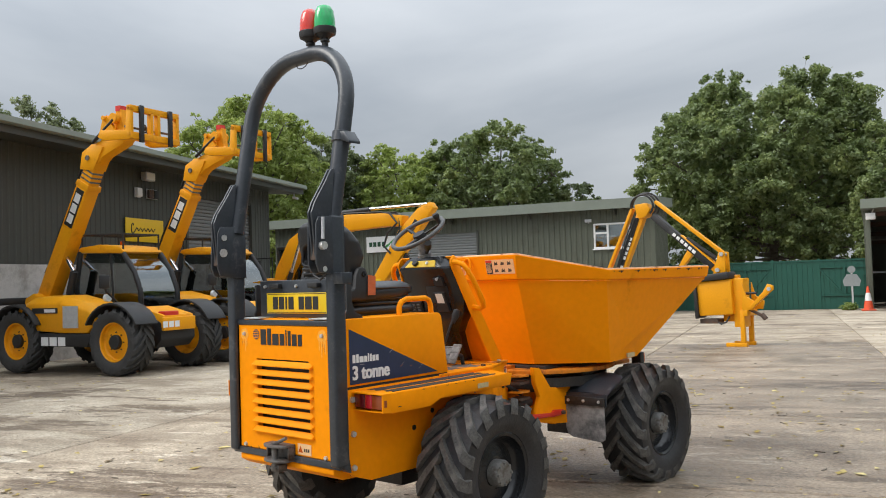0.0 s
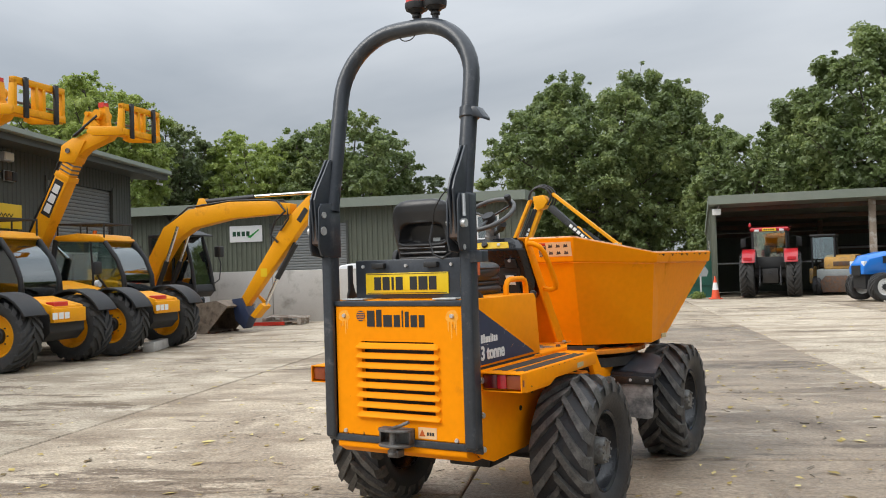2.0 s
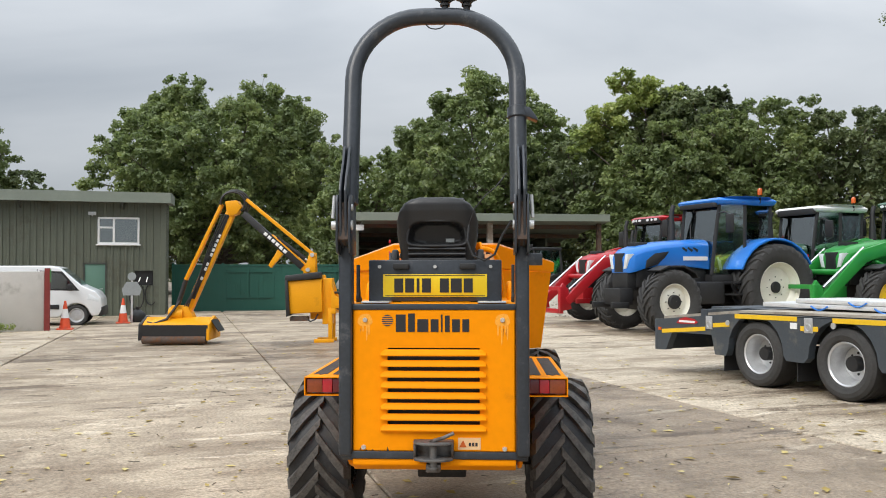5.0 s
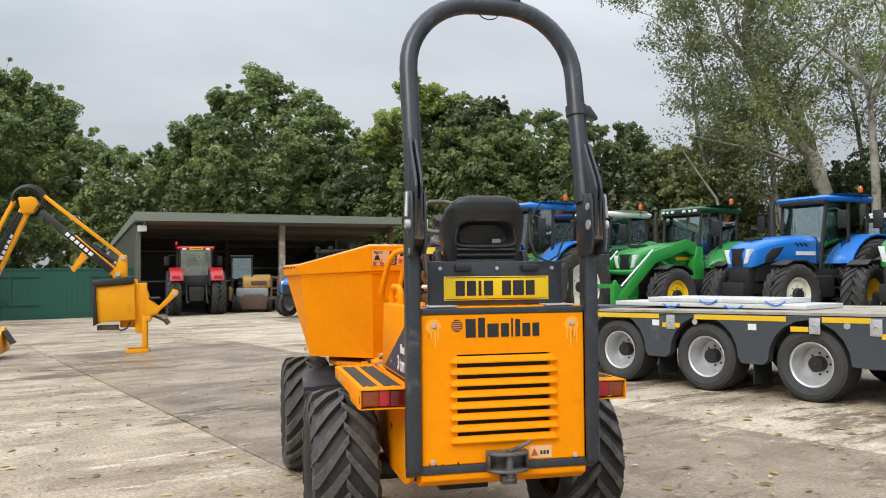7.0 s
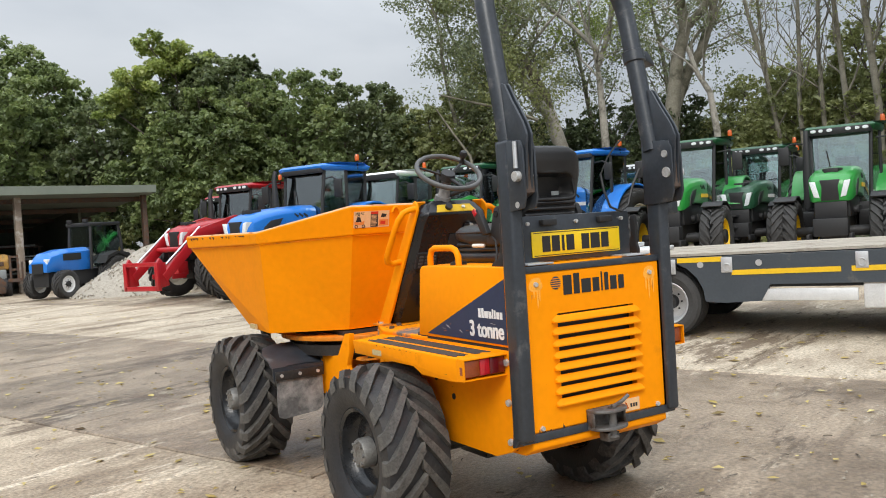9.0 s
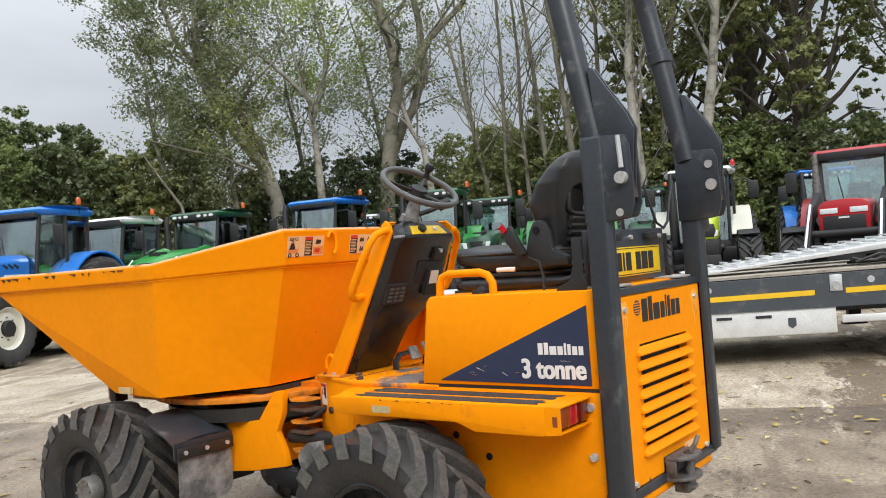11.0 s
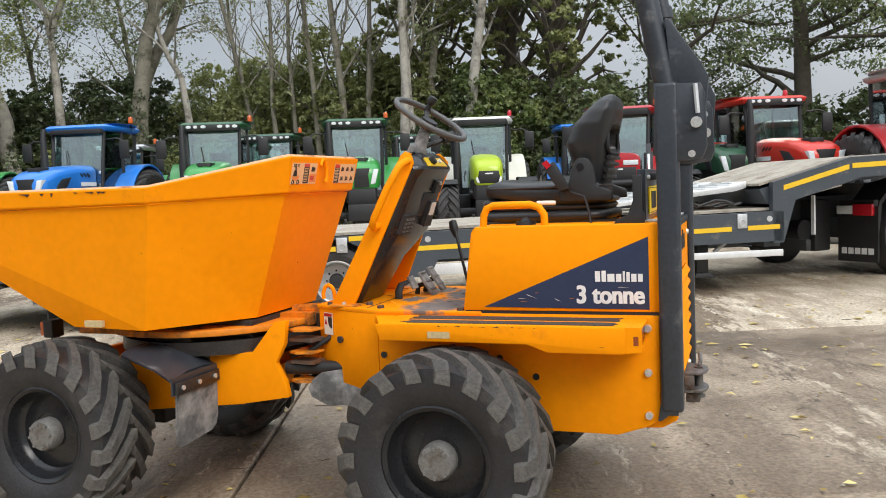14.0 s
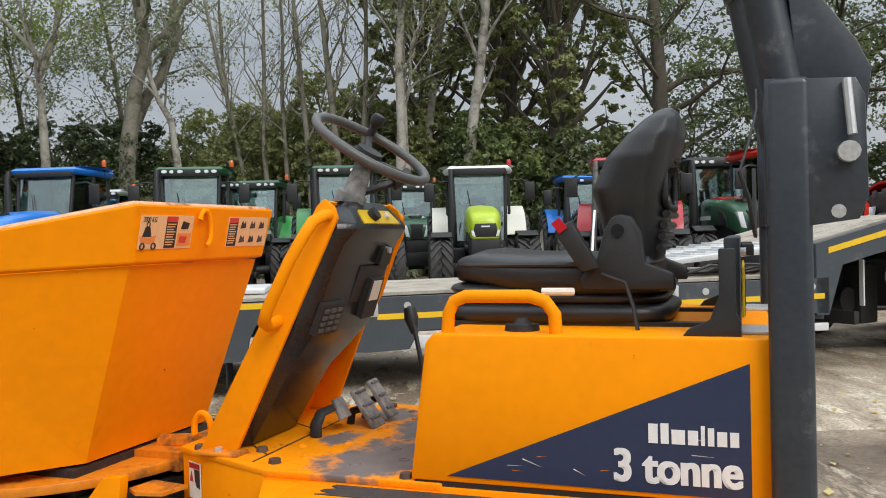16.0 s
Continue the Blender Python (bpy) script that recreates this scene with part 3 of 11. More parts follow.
def concrete_material(name, light, dark, mud, amount, rough, worn):
    """Worn yard concrete in world-scale metres: broad wet and muddy patches, blotches, grit and brushed grain."""
    m = bpy.data.materials.new(name)
    m.use_nodes = True
    n, l = m.node_tree.nodes, m.node_tree.links
    b = n["Principled BSDF"]
    co = n.new("ShaderNodeTexCoord")

    def noise_of(scale, detail, roughness=0.55, stretch=None, w=0.0):
        q = n.new("ShaderNodeTexNoise")
        q.inputs["Scale"].default_value, q.inputs["Detail"].default_value, q.inputs["Roughness"].default_value = scale, detail, roughness
        mp = n.new("ShaderNodeMapping")
        mp.inputs["Location"].default_value = (w, w * 0.7, 0)
        mp.vector_type = "TEXTURE"
        mp.inputs["Rotation"].default_value = (0, 0, radians(19.6))
        mp.inputs["Scale"].default_value = stretch or (1, 1, 1)
        l.new(co.outputs["Object"], mp.inputs[0])
        l.new(mp.outputs[0], q.inputs["Vector"])
        return q.outputs["Fac"]

    def ramp_of(fac, lo, hi):
        q = n.new("ShaderNodeMapRange")
        q.inputs["From Min"].default_value, q.inputs["From Max"].default_value = lo, hi
        q.clamp = True
        l.new(fac, q.inputs["Value"])
        return q.outputs[0]

    def mix_of(fac, a, c, blend="MIX"):
        q = n.new("ShaderNodeMix")
        q.data_type, q.blend_type = "RGBA", blend
        l.new(fac, q.inputs["Factor"])
        if isinstance(a, tuple):
            q.inputs["A"].default_value = (*a, 1)
        else:
            l.new(a, q.inputs["A"])
        if isinstance(c, tuple):
            q.inputs["B"].default_value = (*c, 1)
        else:
            l.new(c, q.inputs["B"])
        return q.outputs["Result"]

    blotch = noise_of(1.3, 10, 0.68)
    broad = noise_of(0.33, 8, 0.65, (0.8, 1.6, 1))
    streak = noise_of(0.9, 9, 0.70, (2.6, 0.8, 1), 7.0)
    grit = noise_of(38, 4, 0.6)
    fine = noise_of(160, 3, 0.6)
    patch = noise_of(2.8, 11, 0.75, None, 3.0)
    scuff = noise_of(1.9, 12, 0.80, (2.6, 0.8, 1), 13.0)
    scrape = noise_of(4.0, 10, 0.78, (3.5, 1.0, 1), 21.0)
    fleck = noise_of(17, 5, 0.72, (1.4, 1.0, 1), 5.0)
    drag = noise_of(0.55, 12, 0.80, (3.2, 1.0, 1), 31.0)
    oi = n.new("ShaderNodeObjectInfo")
    base = mix_of(ramp_of(blotch, 0.38, 0.62), dark, light)
    base = mix_of(ramp_of(streak, 0.50, 0.60), base, tuple(0.5 * (p + q) for p, q in zip(dark, mud)))
    mudf = ramp_of(broad, 0.66 - 0.3 * amount, 0.76 - 0.3 * amount)
    base = mix_of(mudf, base, mud)
    base = mix_of(ramp_of(drag, 0.545, 0.580), base, tuple(0.82 * p for p in mud))
    base = mix_of(ramp_of(scuff, 0.572, 0.62), base, worn)
    base = mix_of(ramp_of(scrape, 0.62, 0.68), base, tuple(0.8 * q for q in dark))
    base = mix_of(ramp_of(patch, 0.625, 0.65), base, tuple(0.55 * q for q in mud))
    base = mix_of(ramp_of(fleck, 0.66, 0.70), base, tuple(0.45 * q for q in mud))
    gr = n.new("ShaderNodeMapRange")
    gr.inputs["From Min"].default_value, gr.inputs["From Max"].default_value = 0.3, 0.7
    gr.inputs["To Min"].default_value, gr.inputs["To Max"].default_value = 0.60, 1.40
    l.new(grit, gr.inputs["Value"])
    f2 = n.new("ShaderNodeMapRange")
    f2.inputs["From Min"].default_value, f2.inputs["From Max"].default_value = 0.3, 0.7
    f2.inputs["To Min"].default_value, f2.inputs["To Max"].default_value = 0.86, 1.14
    l.new(fine, f2.inputs["Value"])
    mu = n.new("ShaderNodeMath")
    mu.operation = "MULTIPLY"
    l.new(gr.outputs[0], mu.inputs[0])
    l.new(f2.outputs[0], mu.inputs[1])
    rn = n.new("ShaderNodeMapRange")
    rn.inputs["To Min"].default_value, rn.inputs["To Max"].default_value = 0.88, 1.1
    l.new(oi.outputs["Random"], rn.inputs["Value"])
    mu2 = n.new("ShaderNodeMath")
    mu2.operation = "MULTIPLY"
    l.new(mu.outputs[0], mu2.inputs[0])
    l.new(rn.outputs[0], mu2.inputs[1])
    sc = n.new("ShaderNodeVectorMath")
    sc.operation = "SCALE"
    l.new(base, sc.inputs[0])
    l.new(mu2.outputs[0], sc.inputs[3])
    l.new(sc.outputs[0], b.inputs["Base Color"])
    wet = n.new("ShaderNodeMapRange")
    wet.inputs["From Min"].default_value, wet.inputs["From Max"].default_value = 0.35, 0.62
    wet.inputs["To Min"].default_value, wet.inputs["To Max"].default_value = rough, 0.45 + 0.75 * rough
    l.new(blotch, wet.inputs["Value"])
    l.new(wet.outputs[0], b.inputs["Roughness"])
    b.inputs["Specular IOR Level"].default_value = 0.5
    bp = n.new("ShaderNodeBump")
    bp.inputs["Strength"].default_value, bp.inputs["Distance"].default_value = 0.6, 0.010
    ad = n.new("ShaderNodeMath")
    ad.operation = "ADD"
    l.new(grit, ad.inputs[0])
    l.new(fine, ad.inputs[1])
    l.new(ad.outputs[0], bp.inputs["Height"])
    l.new(bp.outputs[0], b.inputs["Normal"])
    return m


CONC_LIGHT = concrete_material("pale_worn_concrete", (0.550, 0.473, 0.363), (0.369, 0.299, 0.216), (0.209, 0.155, 0.103), 0.20, 0.6, (0.638, 0.561, 0.446))
CONC_MID = concrete_material("stained_concrete", (0.484, 0.402, 0.299), (0.292, 0.229, 0.160), (0.182, 0.132, 0.088), 0.32, 0.55, (0.594, 0.512, 0.396))
CONC_MUD = concrete_material("muddy_brown_concrete", (0.347, 0.275, 0.200), (0.237, 0.182, 0.128), (0.154, 0.113, 0.077), 0.40, 0.28, (0.451, 0.380, 0.288))
EARTH = ground_material()

gf = Form()
xs = [-1500, -300, -80, -50, -40, -30, -20, -10, 0, 10, 20, 30, 40, 50, 80, 300, 1500]
for yy in xs:
    gf.v += [(x, yy, gz(x) - 0.16) for x in xs]
gf.f = [(j * 17 + i, j * 17 + i + 1, (j + 1) * 17 + i + 1, (j + 1) * 17 + i) for j in range(16) for i in range(16)]
ground = part("ground", gf, EARTH, smooth=0)
tagged(ground, "brown packed earth and stone round the yard", "ground", kind="structure")

# the yard: strips of cast concrete, 3.9 m wide, with joints between the bays
U, N_ = Vector((-0.335, 0.942, 0)), Vector((0.942, 0.335, 0))
yard = new("pavement")
tagged(yard, "worn concrete yard cast in bays, stained with mud and dead leaves", "pavement", kind="structure")
rng = random.Random(4)
strip0 = {-2: CONC_LIGHT, -1: CONC_MID, 0: CONC_MUD, 1: CONC_LIGHT, 2: CONC_MID}
for s in range(-7, 8):
    n0, n1 = (0.09 + 3.93 * k - (0.34 if k < 0 else 0.0) for k in (s, s + 1))
    open0, open1 = (0.022 if k == -1 else 0.008 for k in (s, s + 1))  # one long joint has lost its filling
    u0 = -17.0 + (1.7 * s) % 4.0 if s else -14.6
    while u0 < 36:
        ln = (5.2 if s else 5.55 if u0 < 2 else 3.15) + (0.4 if s else 0.04) * rng.random()
        u1 = u0 + ln
        g = 0.008
        inset = []
        for nn, uu, sn, su in ((n0, u0, 1, 1), (n1, u0, -1, 1), (n1, u1, -1, -1), (n0, u1, 1, -1)):
            for d, zz in ((g, -0.15), (g, -0.010), (g + 0.012, 0.0)):
                p = N_ * (nn + sn * (d - g + (open0 if sn > 0 else open1))) + U * (uu + su * d)
                inset.append((p.x, p.y, gz(p.x) + zz))
        dz = rng.uniform(-0.004, 0.004)
        v = [(x, y, z + dz) for x, y, z in inset]
        f = Form()
        f.v = v
        f.f = [(2, 5, 8, 11)] + [(3 * i + 1, 3 * ((i + 1) % 4) + 1, 3 * ((i + 1) % 4) + 2, 3 * i + 2) for i in range(4)] + [(3 * i, 3 * ((i + 1) % 4), 3 * ((i + 1) % 4) + 1, 3 * i + 1) for i in range(4)]
        mat = strip0.get(s, CONC_MID if s % 2 else CONC_LIGHT)
        if s == 0 and u0 > 12:
            mat = CONC_MID
        ctr = N_ * (n0 + 2) + U * (u0 + 2.6)
        if -24 < ctr.x < 15 and -16 < ctr.y < 32:
            part("concrete_bay", f, mat, yard, smooth=0)
        u0 = u1


# ---- buildings ----
def ribbed(form, p, q, z0, z1, pitch=0.2, depth=0.035, top=None):
    """Upright trapezoid cladding from p to q (plan), outside on the right of the way; top(u): height at that share of the way."""
    p, q = Vector((*p, 0)), Vector((*q, 0))
    L = (q - p).length
    d = (q - p) / L
    o = Vector((d.y, -d.x, 0))
    n = max(1, int(L / pitch))
    xs_, k = [], L / n
    for i in range(n):
        xs_ += [(i * k, 0), (i * k + 0.55 * k, 0), (i * k + 0.65 * k, depth), (i * k + 0.9 * k, depth)]
    xs_ += [(L, 0)]
    a = len(form.v)
    for u, h in xs_:
        w = p + d * u + o * h
        t = z1 if top is None else top(u / L)
        form.v += [(w.x, w.y, z0), (w.x, w.y, t)]
    form.f += [(a + 2 * i, a + 2 * i + 2, a + 2 * i + 3, a + 2 * i + 1) for i in range(len(xs_) - 1)]


def slab_on(form, p, q, back, z0, z1):
    """A straight block along p to q, thickness back to the left of the way."""
    p, q = Vector((*p, 0)), Vector((*q, 0))
    d = (q - p).normalized()
    o = Vector((-d.y, d.x, 0)) * back
    c = [p, q, q + o, p + o]
    form.prism([(w.x, w.y) for w in c], z0, z1, "z")
    return form


def along(p, q, u, out=0.0):
    p, q = Vector((*p, 0)), Vector((*q, 0))
    d = (q - p).normalized()
    return p + d * u + Vector((d.y, -d.x, 0)) * out


def facing(p, q, u, z, out=0.0):
    """A pose on a wall: x along the wall, z up, -y outwards."""
    w = along(p, q, u, out)
    return pose(w.x, w.y, z, 0, 0, math.degrees(math.atan2(q[1] - p[1], q[0] - p[0])))


# ---- the long shed with the office end ----
MA, MB = (-28.1, 21.35), (-11.75, 26.9)


def long_shed():
    # openings: shutter u 6.65..10.0, door 14.46..15.24, fuel niche 16.2..16.88, window 14.93..16.38
    root = new("wall_north")
    tagged(root, "olive green ribbed steel shed wall with office window", "wall", kind="structure")
    f = Form()
    G0 = -0.25
    spans = [(0.0, 6.65, [(G0, 4.3)]), (6.65, 10.0, [(3.42, 4.3)]), (10.0, 14.46, [(G0, 4.3)]), (14.46, 14.93, [(1.82, 4.3)]), (14.93, 15.24, [(1.82, 2.5), (3.5, 4.3)]), (15.24, 16.2, [(G0, 2.5), (3.5, 4.3)]),
             (16.2, 16.38, [(G0, 0.98), (1.53, 2.5), (3.5, 4.3)]), (16.38, 16.88, [(G0, 0.98), (1.53, 4.3)]), (16.88, 17.27, [(G0, 4.3)])]
    for u0, u1, zz in spans:
        p, q = along(MA, MB, u0), along(MA, MB, u1)
        for z0, z1 in zz:
            ribbed(f, p.xy, q.xy, z0, z1, 0.22, 0.03)
            slab_on(f, along(MA, MB, u0, -0.04).xy, along(MA, MB, u1, -0.04).xy, 0.12, z0, z1)
    part("cladding", f, CLAD, root, smooth=0)
    back = Vector((-0.325, 0.946, 0)) * 3.6
    e = Form()
    MBo = along(MA, MB, 17.27)
    q2 = MBo + back
    ribbed(e, MBo.xy, q2.xy, G0, 4.3, 0.22, 0.03)
    slab_on(e, (MBo + Vector((-0.05, 0.02, 0))).xy, q2.xy, 0.12, G0, 4.3)
    part("gable_cladding", e, CLAD, root, smooth=0)
    q1 = Vector((*MA, 0)) + back
    part("back_wall", slab_on(slab_on(Form(), q2.xy, q1.xy, 0.12, G0, 4.3), q1.xy, MA, 0.12, G0, 4.0), CLAD, root, smooth=0)
    c = Form().box(-0.1, 0.06, -0.06, 0.1, G0, 4.3)
    part("corner_trim", c, CLAD, root, at=facing(MA, MB, 17.25, 0, 0.0))
    r = Form()
    L = 17.5
    # mono-pitch roof with a deep fascia
    r.add([(-0.8, -0.55, 4.02), (L, -0.55, 4.02), (L, -0.55, 4.40), (-0.8, -0.55, 4.40), (-0.8, 3.9, 4.64), (L, 3.9, 4.64), (L, 3.9, 4.26), (-0.8, 3.9, 4.26)],
          [(0, 1, 2, 3), (3, 2, 5, 4), (4, 5, 6, 7), (7, 6, 1, 0), (0, 3, 4, 7), (1, 6, 5, 2)])
    rf = part("roof", r, ROOFTRIM, root, at=facing(MA, MB, 0, 0))
    for i in range(5):
        b = Form().prism([(-0.5, 4.02), (-0.02, 4.02), (-0.02, 3.78)], -0.03, 0.03)
        part("eave_bracket", b, CLAD_DARK, root, at=facing(MA, MB, 2.0 + 3.45 * i, 0))
    # roller shutter
    s = new("door_1")
    tagged(s, "closed grey steel roller shutter in the shed wall", "shutter", kind="structure")
    for i in range(32):
        z = -0.15 + i * 0.1115
        k = Form().prism([(0.06, z), (0.035, z + 0.02), (0.03, z + 0.055), (0.035, z + 0.09), (0.06, z + 0.108)], 0.0, 3.35)
        part("slat", k, SHUTTER, s, at=facing(MA, MB, 6.65, 0), smooth=0)
    for a in (-0.06, 3.33):
        part("guide_rail", Form().box(a, a + 0.08, -0.05, 0.05, -0.2, 3.5), CLAD_DARK, s, at=facing(MA, MB, 6.65, 0))
    # office window
    w = new("window_1")
    tagged(w, "white plastic casement window in the green shed wall", "window", kind="structure")
    at = facing(MA, MB, 14.93, 0)
    for box in ((0, 1.45, 2.5, 2.57), (0, 1.45, 3.43, 3.5), (0, 0.07, 2.57, 3.43), (1.38, 1.45, 2.57, 3.43), (0.52, 0.60, 2.57, 3.43), (0.07, 0.52, 3.08, 3.15)):
        part("window_frame", Form().box(box[0], box[1], -0.045, 0.05, box[2], box[3]), UPVC, w, bevel=0.008, at=at)
    part("window_sill", Form().box(-0.05, 1.5, -0.11, 0.03, 2.455, 2.5), UPVC, w, bevel=0.008, at=at)
    for box in ((0.07, 0.52, 2.57, 3.08), (0.07, 0.52, 3.15, 3.43), (0.60, 1.38, 2.57, 3.43)):
        part("pane", Form().box(box[0], box[1], 0.0, 0.012, box[2], box[3]), DARKGLASS, w, at=at)
    # added sheets behind the panes: pale for sky reflection, black for the unlit room
    part("blind", Form().box(0.6, 1.38, 0.10, 0.11, 2.57, 3.43), STICKER_W, w, at=at)
    part("blind", Form().box(0.02, 0.55, 0.25, 0.26, 2.5, 3.5), BLACK, w, at=at)
    # office door
    d = new("door_2")
    tagged(d, "plain pale green steel personnel door, closed", "door", kind="structure")
    at = facing(MA, MB, 14.46, 0)
    dl = part("door_leaf", Form().box(0.04, 0.74, -0.01, 0.04, -0.15, 1.77), DOORGREEN, d, bevel=0.006, at=at)
    for box in ((0, 0.04, -0.15, 1.82), (0.74, 0.78, -0.15, 1.82), (0.0, 0.78, 1.77, 1.82)):
        part("door_frame", Form().box(box[0], box[1], -0.04, 0.06, box[2], box[3]), CLAD_DARK, d, at=at)
    part("handle", Form().tube([(0.66, -0.01, 0.86), (0.66, -0.06, 0.86), (0.56, -0.06, 0.86)], 0.012), STEEL, dl, "steel lever handle")
    # fuel pump niche with hoses
    n = thing("fuel_pump", facing(MA, MB, 16.2, 0), "black recessed fuel pump with hanging hoses on the wall", "fuel pump")
    part("case", Form().box(0.03, 0.65, 0.10, 0.32, 0.98, 1.53).box(0.0, 0.68, 0.06, 0.10, 0.98, 1.0).box(0, 0.68, 0.06, 0.1, 1.51, 1.53), BLACK, n)
    part("frame", Form().box(-0.04, 0.0, -0.02, 0.12, 0.94, 1.57).box(0.68, 0.72, -0.02, 0.12, 0.94, 1.57).box(0, 0.68, -0.02, 0.12, 1.53, 1.57).box(0, 0.68, -0.02, 0.12, 0.94, 0.98), CLAD, n)
    part("nozzle", Form().tube([(0.22, 0.03, 1.28), (0.2, -0.03, 1.2), (0.16, -0.06, 1.1)], 0.02), STEEL, n)
    part("nozzle", Form().tube([(0.48, 0.03, 1.28), (0.46, -0.03, 1.2), (0.44, -0.06, 1.1)], 0.02), STEEL, n)
    part("hose", Form().tube([(0.2 + 0.25 * math.sin(a) - 0.1, -0.06, 0.55 - 0.52 * math.cos(a) * 1.0 + 0.05) for a in [math.pi * (0.9 + k * 0.11) for k in range(19)]], 0.02), BLACK, n)
    part("hose", Form().tube([(0.6 + 0.2 * math.sin(a), -0.05, 0.65 - 0.4 * math.cos(a)) for a in [math.pi * (0.95 + k * 0.1) for k in range(14)]], 0.02), BLACK, n)
    # hoarding with dealer's mark: plain shapes
    g = thing("wall_sign", facing(MA, MB, 4.8, 2.76, 0.05), "white wall sign with dark green bars and a green swoosh", "sign")
    part("board", Form().box(0, 1.48, -0.02, 0.0, 0, 0.69), WHITE, g, bevel=0.004)
    for k, x in enumerate((0.14, 0.34, 0.55, 0.76)):
        part("letter_bar", Form().box(x, x + 0.15, -0.026, -0.021, 0.25, 0.45), DARKGREEN_P, g)
    part("swoosh", Form().prism([(0.95, 0.16), (1.36, 0.5), (1.3, 0.52), (1.05, 0.34), (0.8, 0.2)], -0.026, -0.021, "y"), GREEN, g)
    # two wall lamps
    for u, z in ((14.75, 3.62), (2.5, 3.7)):
        fl = thing("flood_light", facing(MA, MB, u, z, 0.05), "small pale floodlight on the shed wall", "lamp")
        part("housing", Form().box(-0.13, 0.13, -0.12, 0, -0.06, 0.06), GALV, fl, bevel=0.01)
        part("bracket", Form().box(-0.02, 0.02, -0.05, 0.02, -0.1, -0.05), GALV, fl)


long_shed()

# ---- the tall workshop shed ----
SA, SB = (-14.0, 0.55), (-22.5, 17.7)
def workshop():
    p0, d = Vector((*SA, 0)), (Vector((*SB, 0)) - Vector((*SA, 0))).normalized()
    L = (Vector((*SB, 0)) - p0).length
    s0 = 6.55
    u_end = s0 + 11.0
    root = new("wall_west")
    tagged(root, "dark grey ribbed workshop wall above pale concrete panels", "wall", kind="structure")
    # outside is the yard side: the way from end to start keeps it on the right
    def sp(u):
        w = p0 + d * u
        return (w.x, w.y)
    f, c = Form(), Form()
    for u0, u1, z0, z1 in ((-8, s0 + 5.5, 2.15, 5.0), (s0 + 5.5, s0 + 9.6, 4.3, 5.0), (s0 + 9.6, u_end, -0.3, 5.0)):
        ribbed(f, sp(u0), sp(u1), z0, z1, 0.2, 0.016)
        slab_on(f, along(SA, SB, u0, -0.05).xy, along(SA, SB, u1, -0.05).xy, 0.12, z0, z1)
    part("cladding", f, CLAD_DARK, root, smooth=0)
    k = 0
    u = -8.0
    while u < s0 + 5.5 - 0.1:
        u1 = min(u + 3.05, s0 + 5.5)
        part("concrete_panel", slab_on(Form(), along(SA, SB, u + 0.01, 0.02).xy, along(SA, SB, u1 - 0.01, 0.02).xy, 0.16, -0.3, 2.14), CONC_WALL, root, bevel=0.01)
        u = u1
    g = Form()
    e0 = along(SA, SB, u_end)
    e1 = e0 + Vector((-d.y, d.x, 0)) * 14
    ribbed(g, e0.xy, e1.xy, -0.3, 5.0, 0.2, 0.016)
    slab_on(g, (e0 - d * 0.04).xy, (e1 - d * 0.04).xy, 0.12, -0.3, 5.0)
    part("gable_cladding", g, CLAD_DARK, root, smooth=0)
    ang = math.degrees(math.atan2(d.y, d.x))
    at = pose(SA[0], SA[1], 0, 0, 0, ang)
    r = Form()
    x0, x1 = -9.0, u_end + 0.9
    r.add([(x0, -1.0, 4.86), (x1, -1.0, 4.86), (x1, -1.0, 5.14), (x0, -1.0, 5.14), (x0, 14, 6.1), (x1, 14, 6.1), (x1, 14, 5.8), (x0, 14, 5.8)],
          [(0, 1, 2, 3), (3, 2, 5, 4), (4, 5, 6, 7), (7, 6, 1, 0), (0, 3, 4, 7), (1, 6, 5, 2)])
    part("roof", r, CLAD_DARK, root, at=at)
    part("gutter", Form().prism([(-1.16, 5.06), (-1.14, 5.19), (-1.11, 5.19), (-1.11, 5.08), (-1.03, 5.08), (-1.03, 5.19), (-1.0, 5.19), (-1.0, 5.03), (-1.12, 5.03)], x0, x1), ROOFTRIM, root, at=at)
    s = new("door_3")
    tagged(s, "closed grey roller shutter of the workshop", "shutter", kind="structure")
    for i in range(40):
        z = -0.2 + i * 0.1125
        part("slat", Form().prism([(0.10, z), (0.075, z + 0.02), (0.07, z + 0.055), (0.075, z + 0.09), (0.10, z + 0.109)], s0 + 5.5, s0 + 9.6), SHUTTER, s, at=at, smooth=0)
    for a in (s0 + 5.42, s0 + 9.56):
        part("guide_rail", Form().box(a, a + 0.1, -0.05, 0.06, -0.3, 4.4), CLAD_DARK, s, at=at)
    sg = thing("dealer_sign", along_pose(SA, SB, s0 + 2.37, 2.80, 0.05), "yellow rectangular wall sign with a dark handwritten flourish", "sign")
    part("board", Form().box(0, 1.76, -0.025, 0, 0, 0.65), SIGN_YELLOW, sg, bevel=0.004)
    pts = [(0.30 + 0.06 * math.cos(a) + 0.0, -0.032, 0.36 + 0.14 * math.sin(a)) for a in [0.7 + 0.5 * i for i in range(10)]]
    pts += [(0.40 + 0.085 * i, -0.032, 0.30 + (0.09 if i % 2 else 0.0)) for i in range(12)]
    part("flourish", Form().tube(pts, 0.014, seg=6), BLACK, sg)
    part("underline", Form().tube([(0.25, -0.032, 0.17), (0.8, -0.032, 0.2), (1.45, -0.032, 0.23)], 0.009, seg=6), BLACK, sg)
    fl = thing("flood_light", along_pose(SA, SB, s0 + 3.25, 4.62, 0.05), "white floodlight under the workshop eave", "lamp")
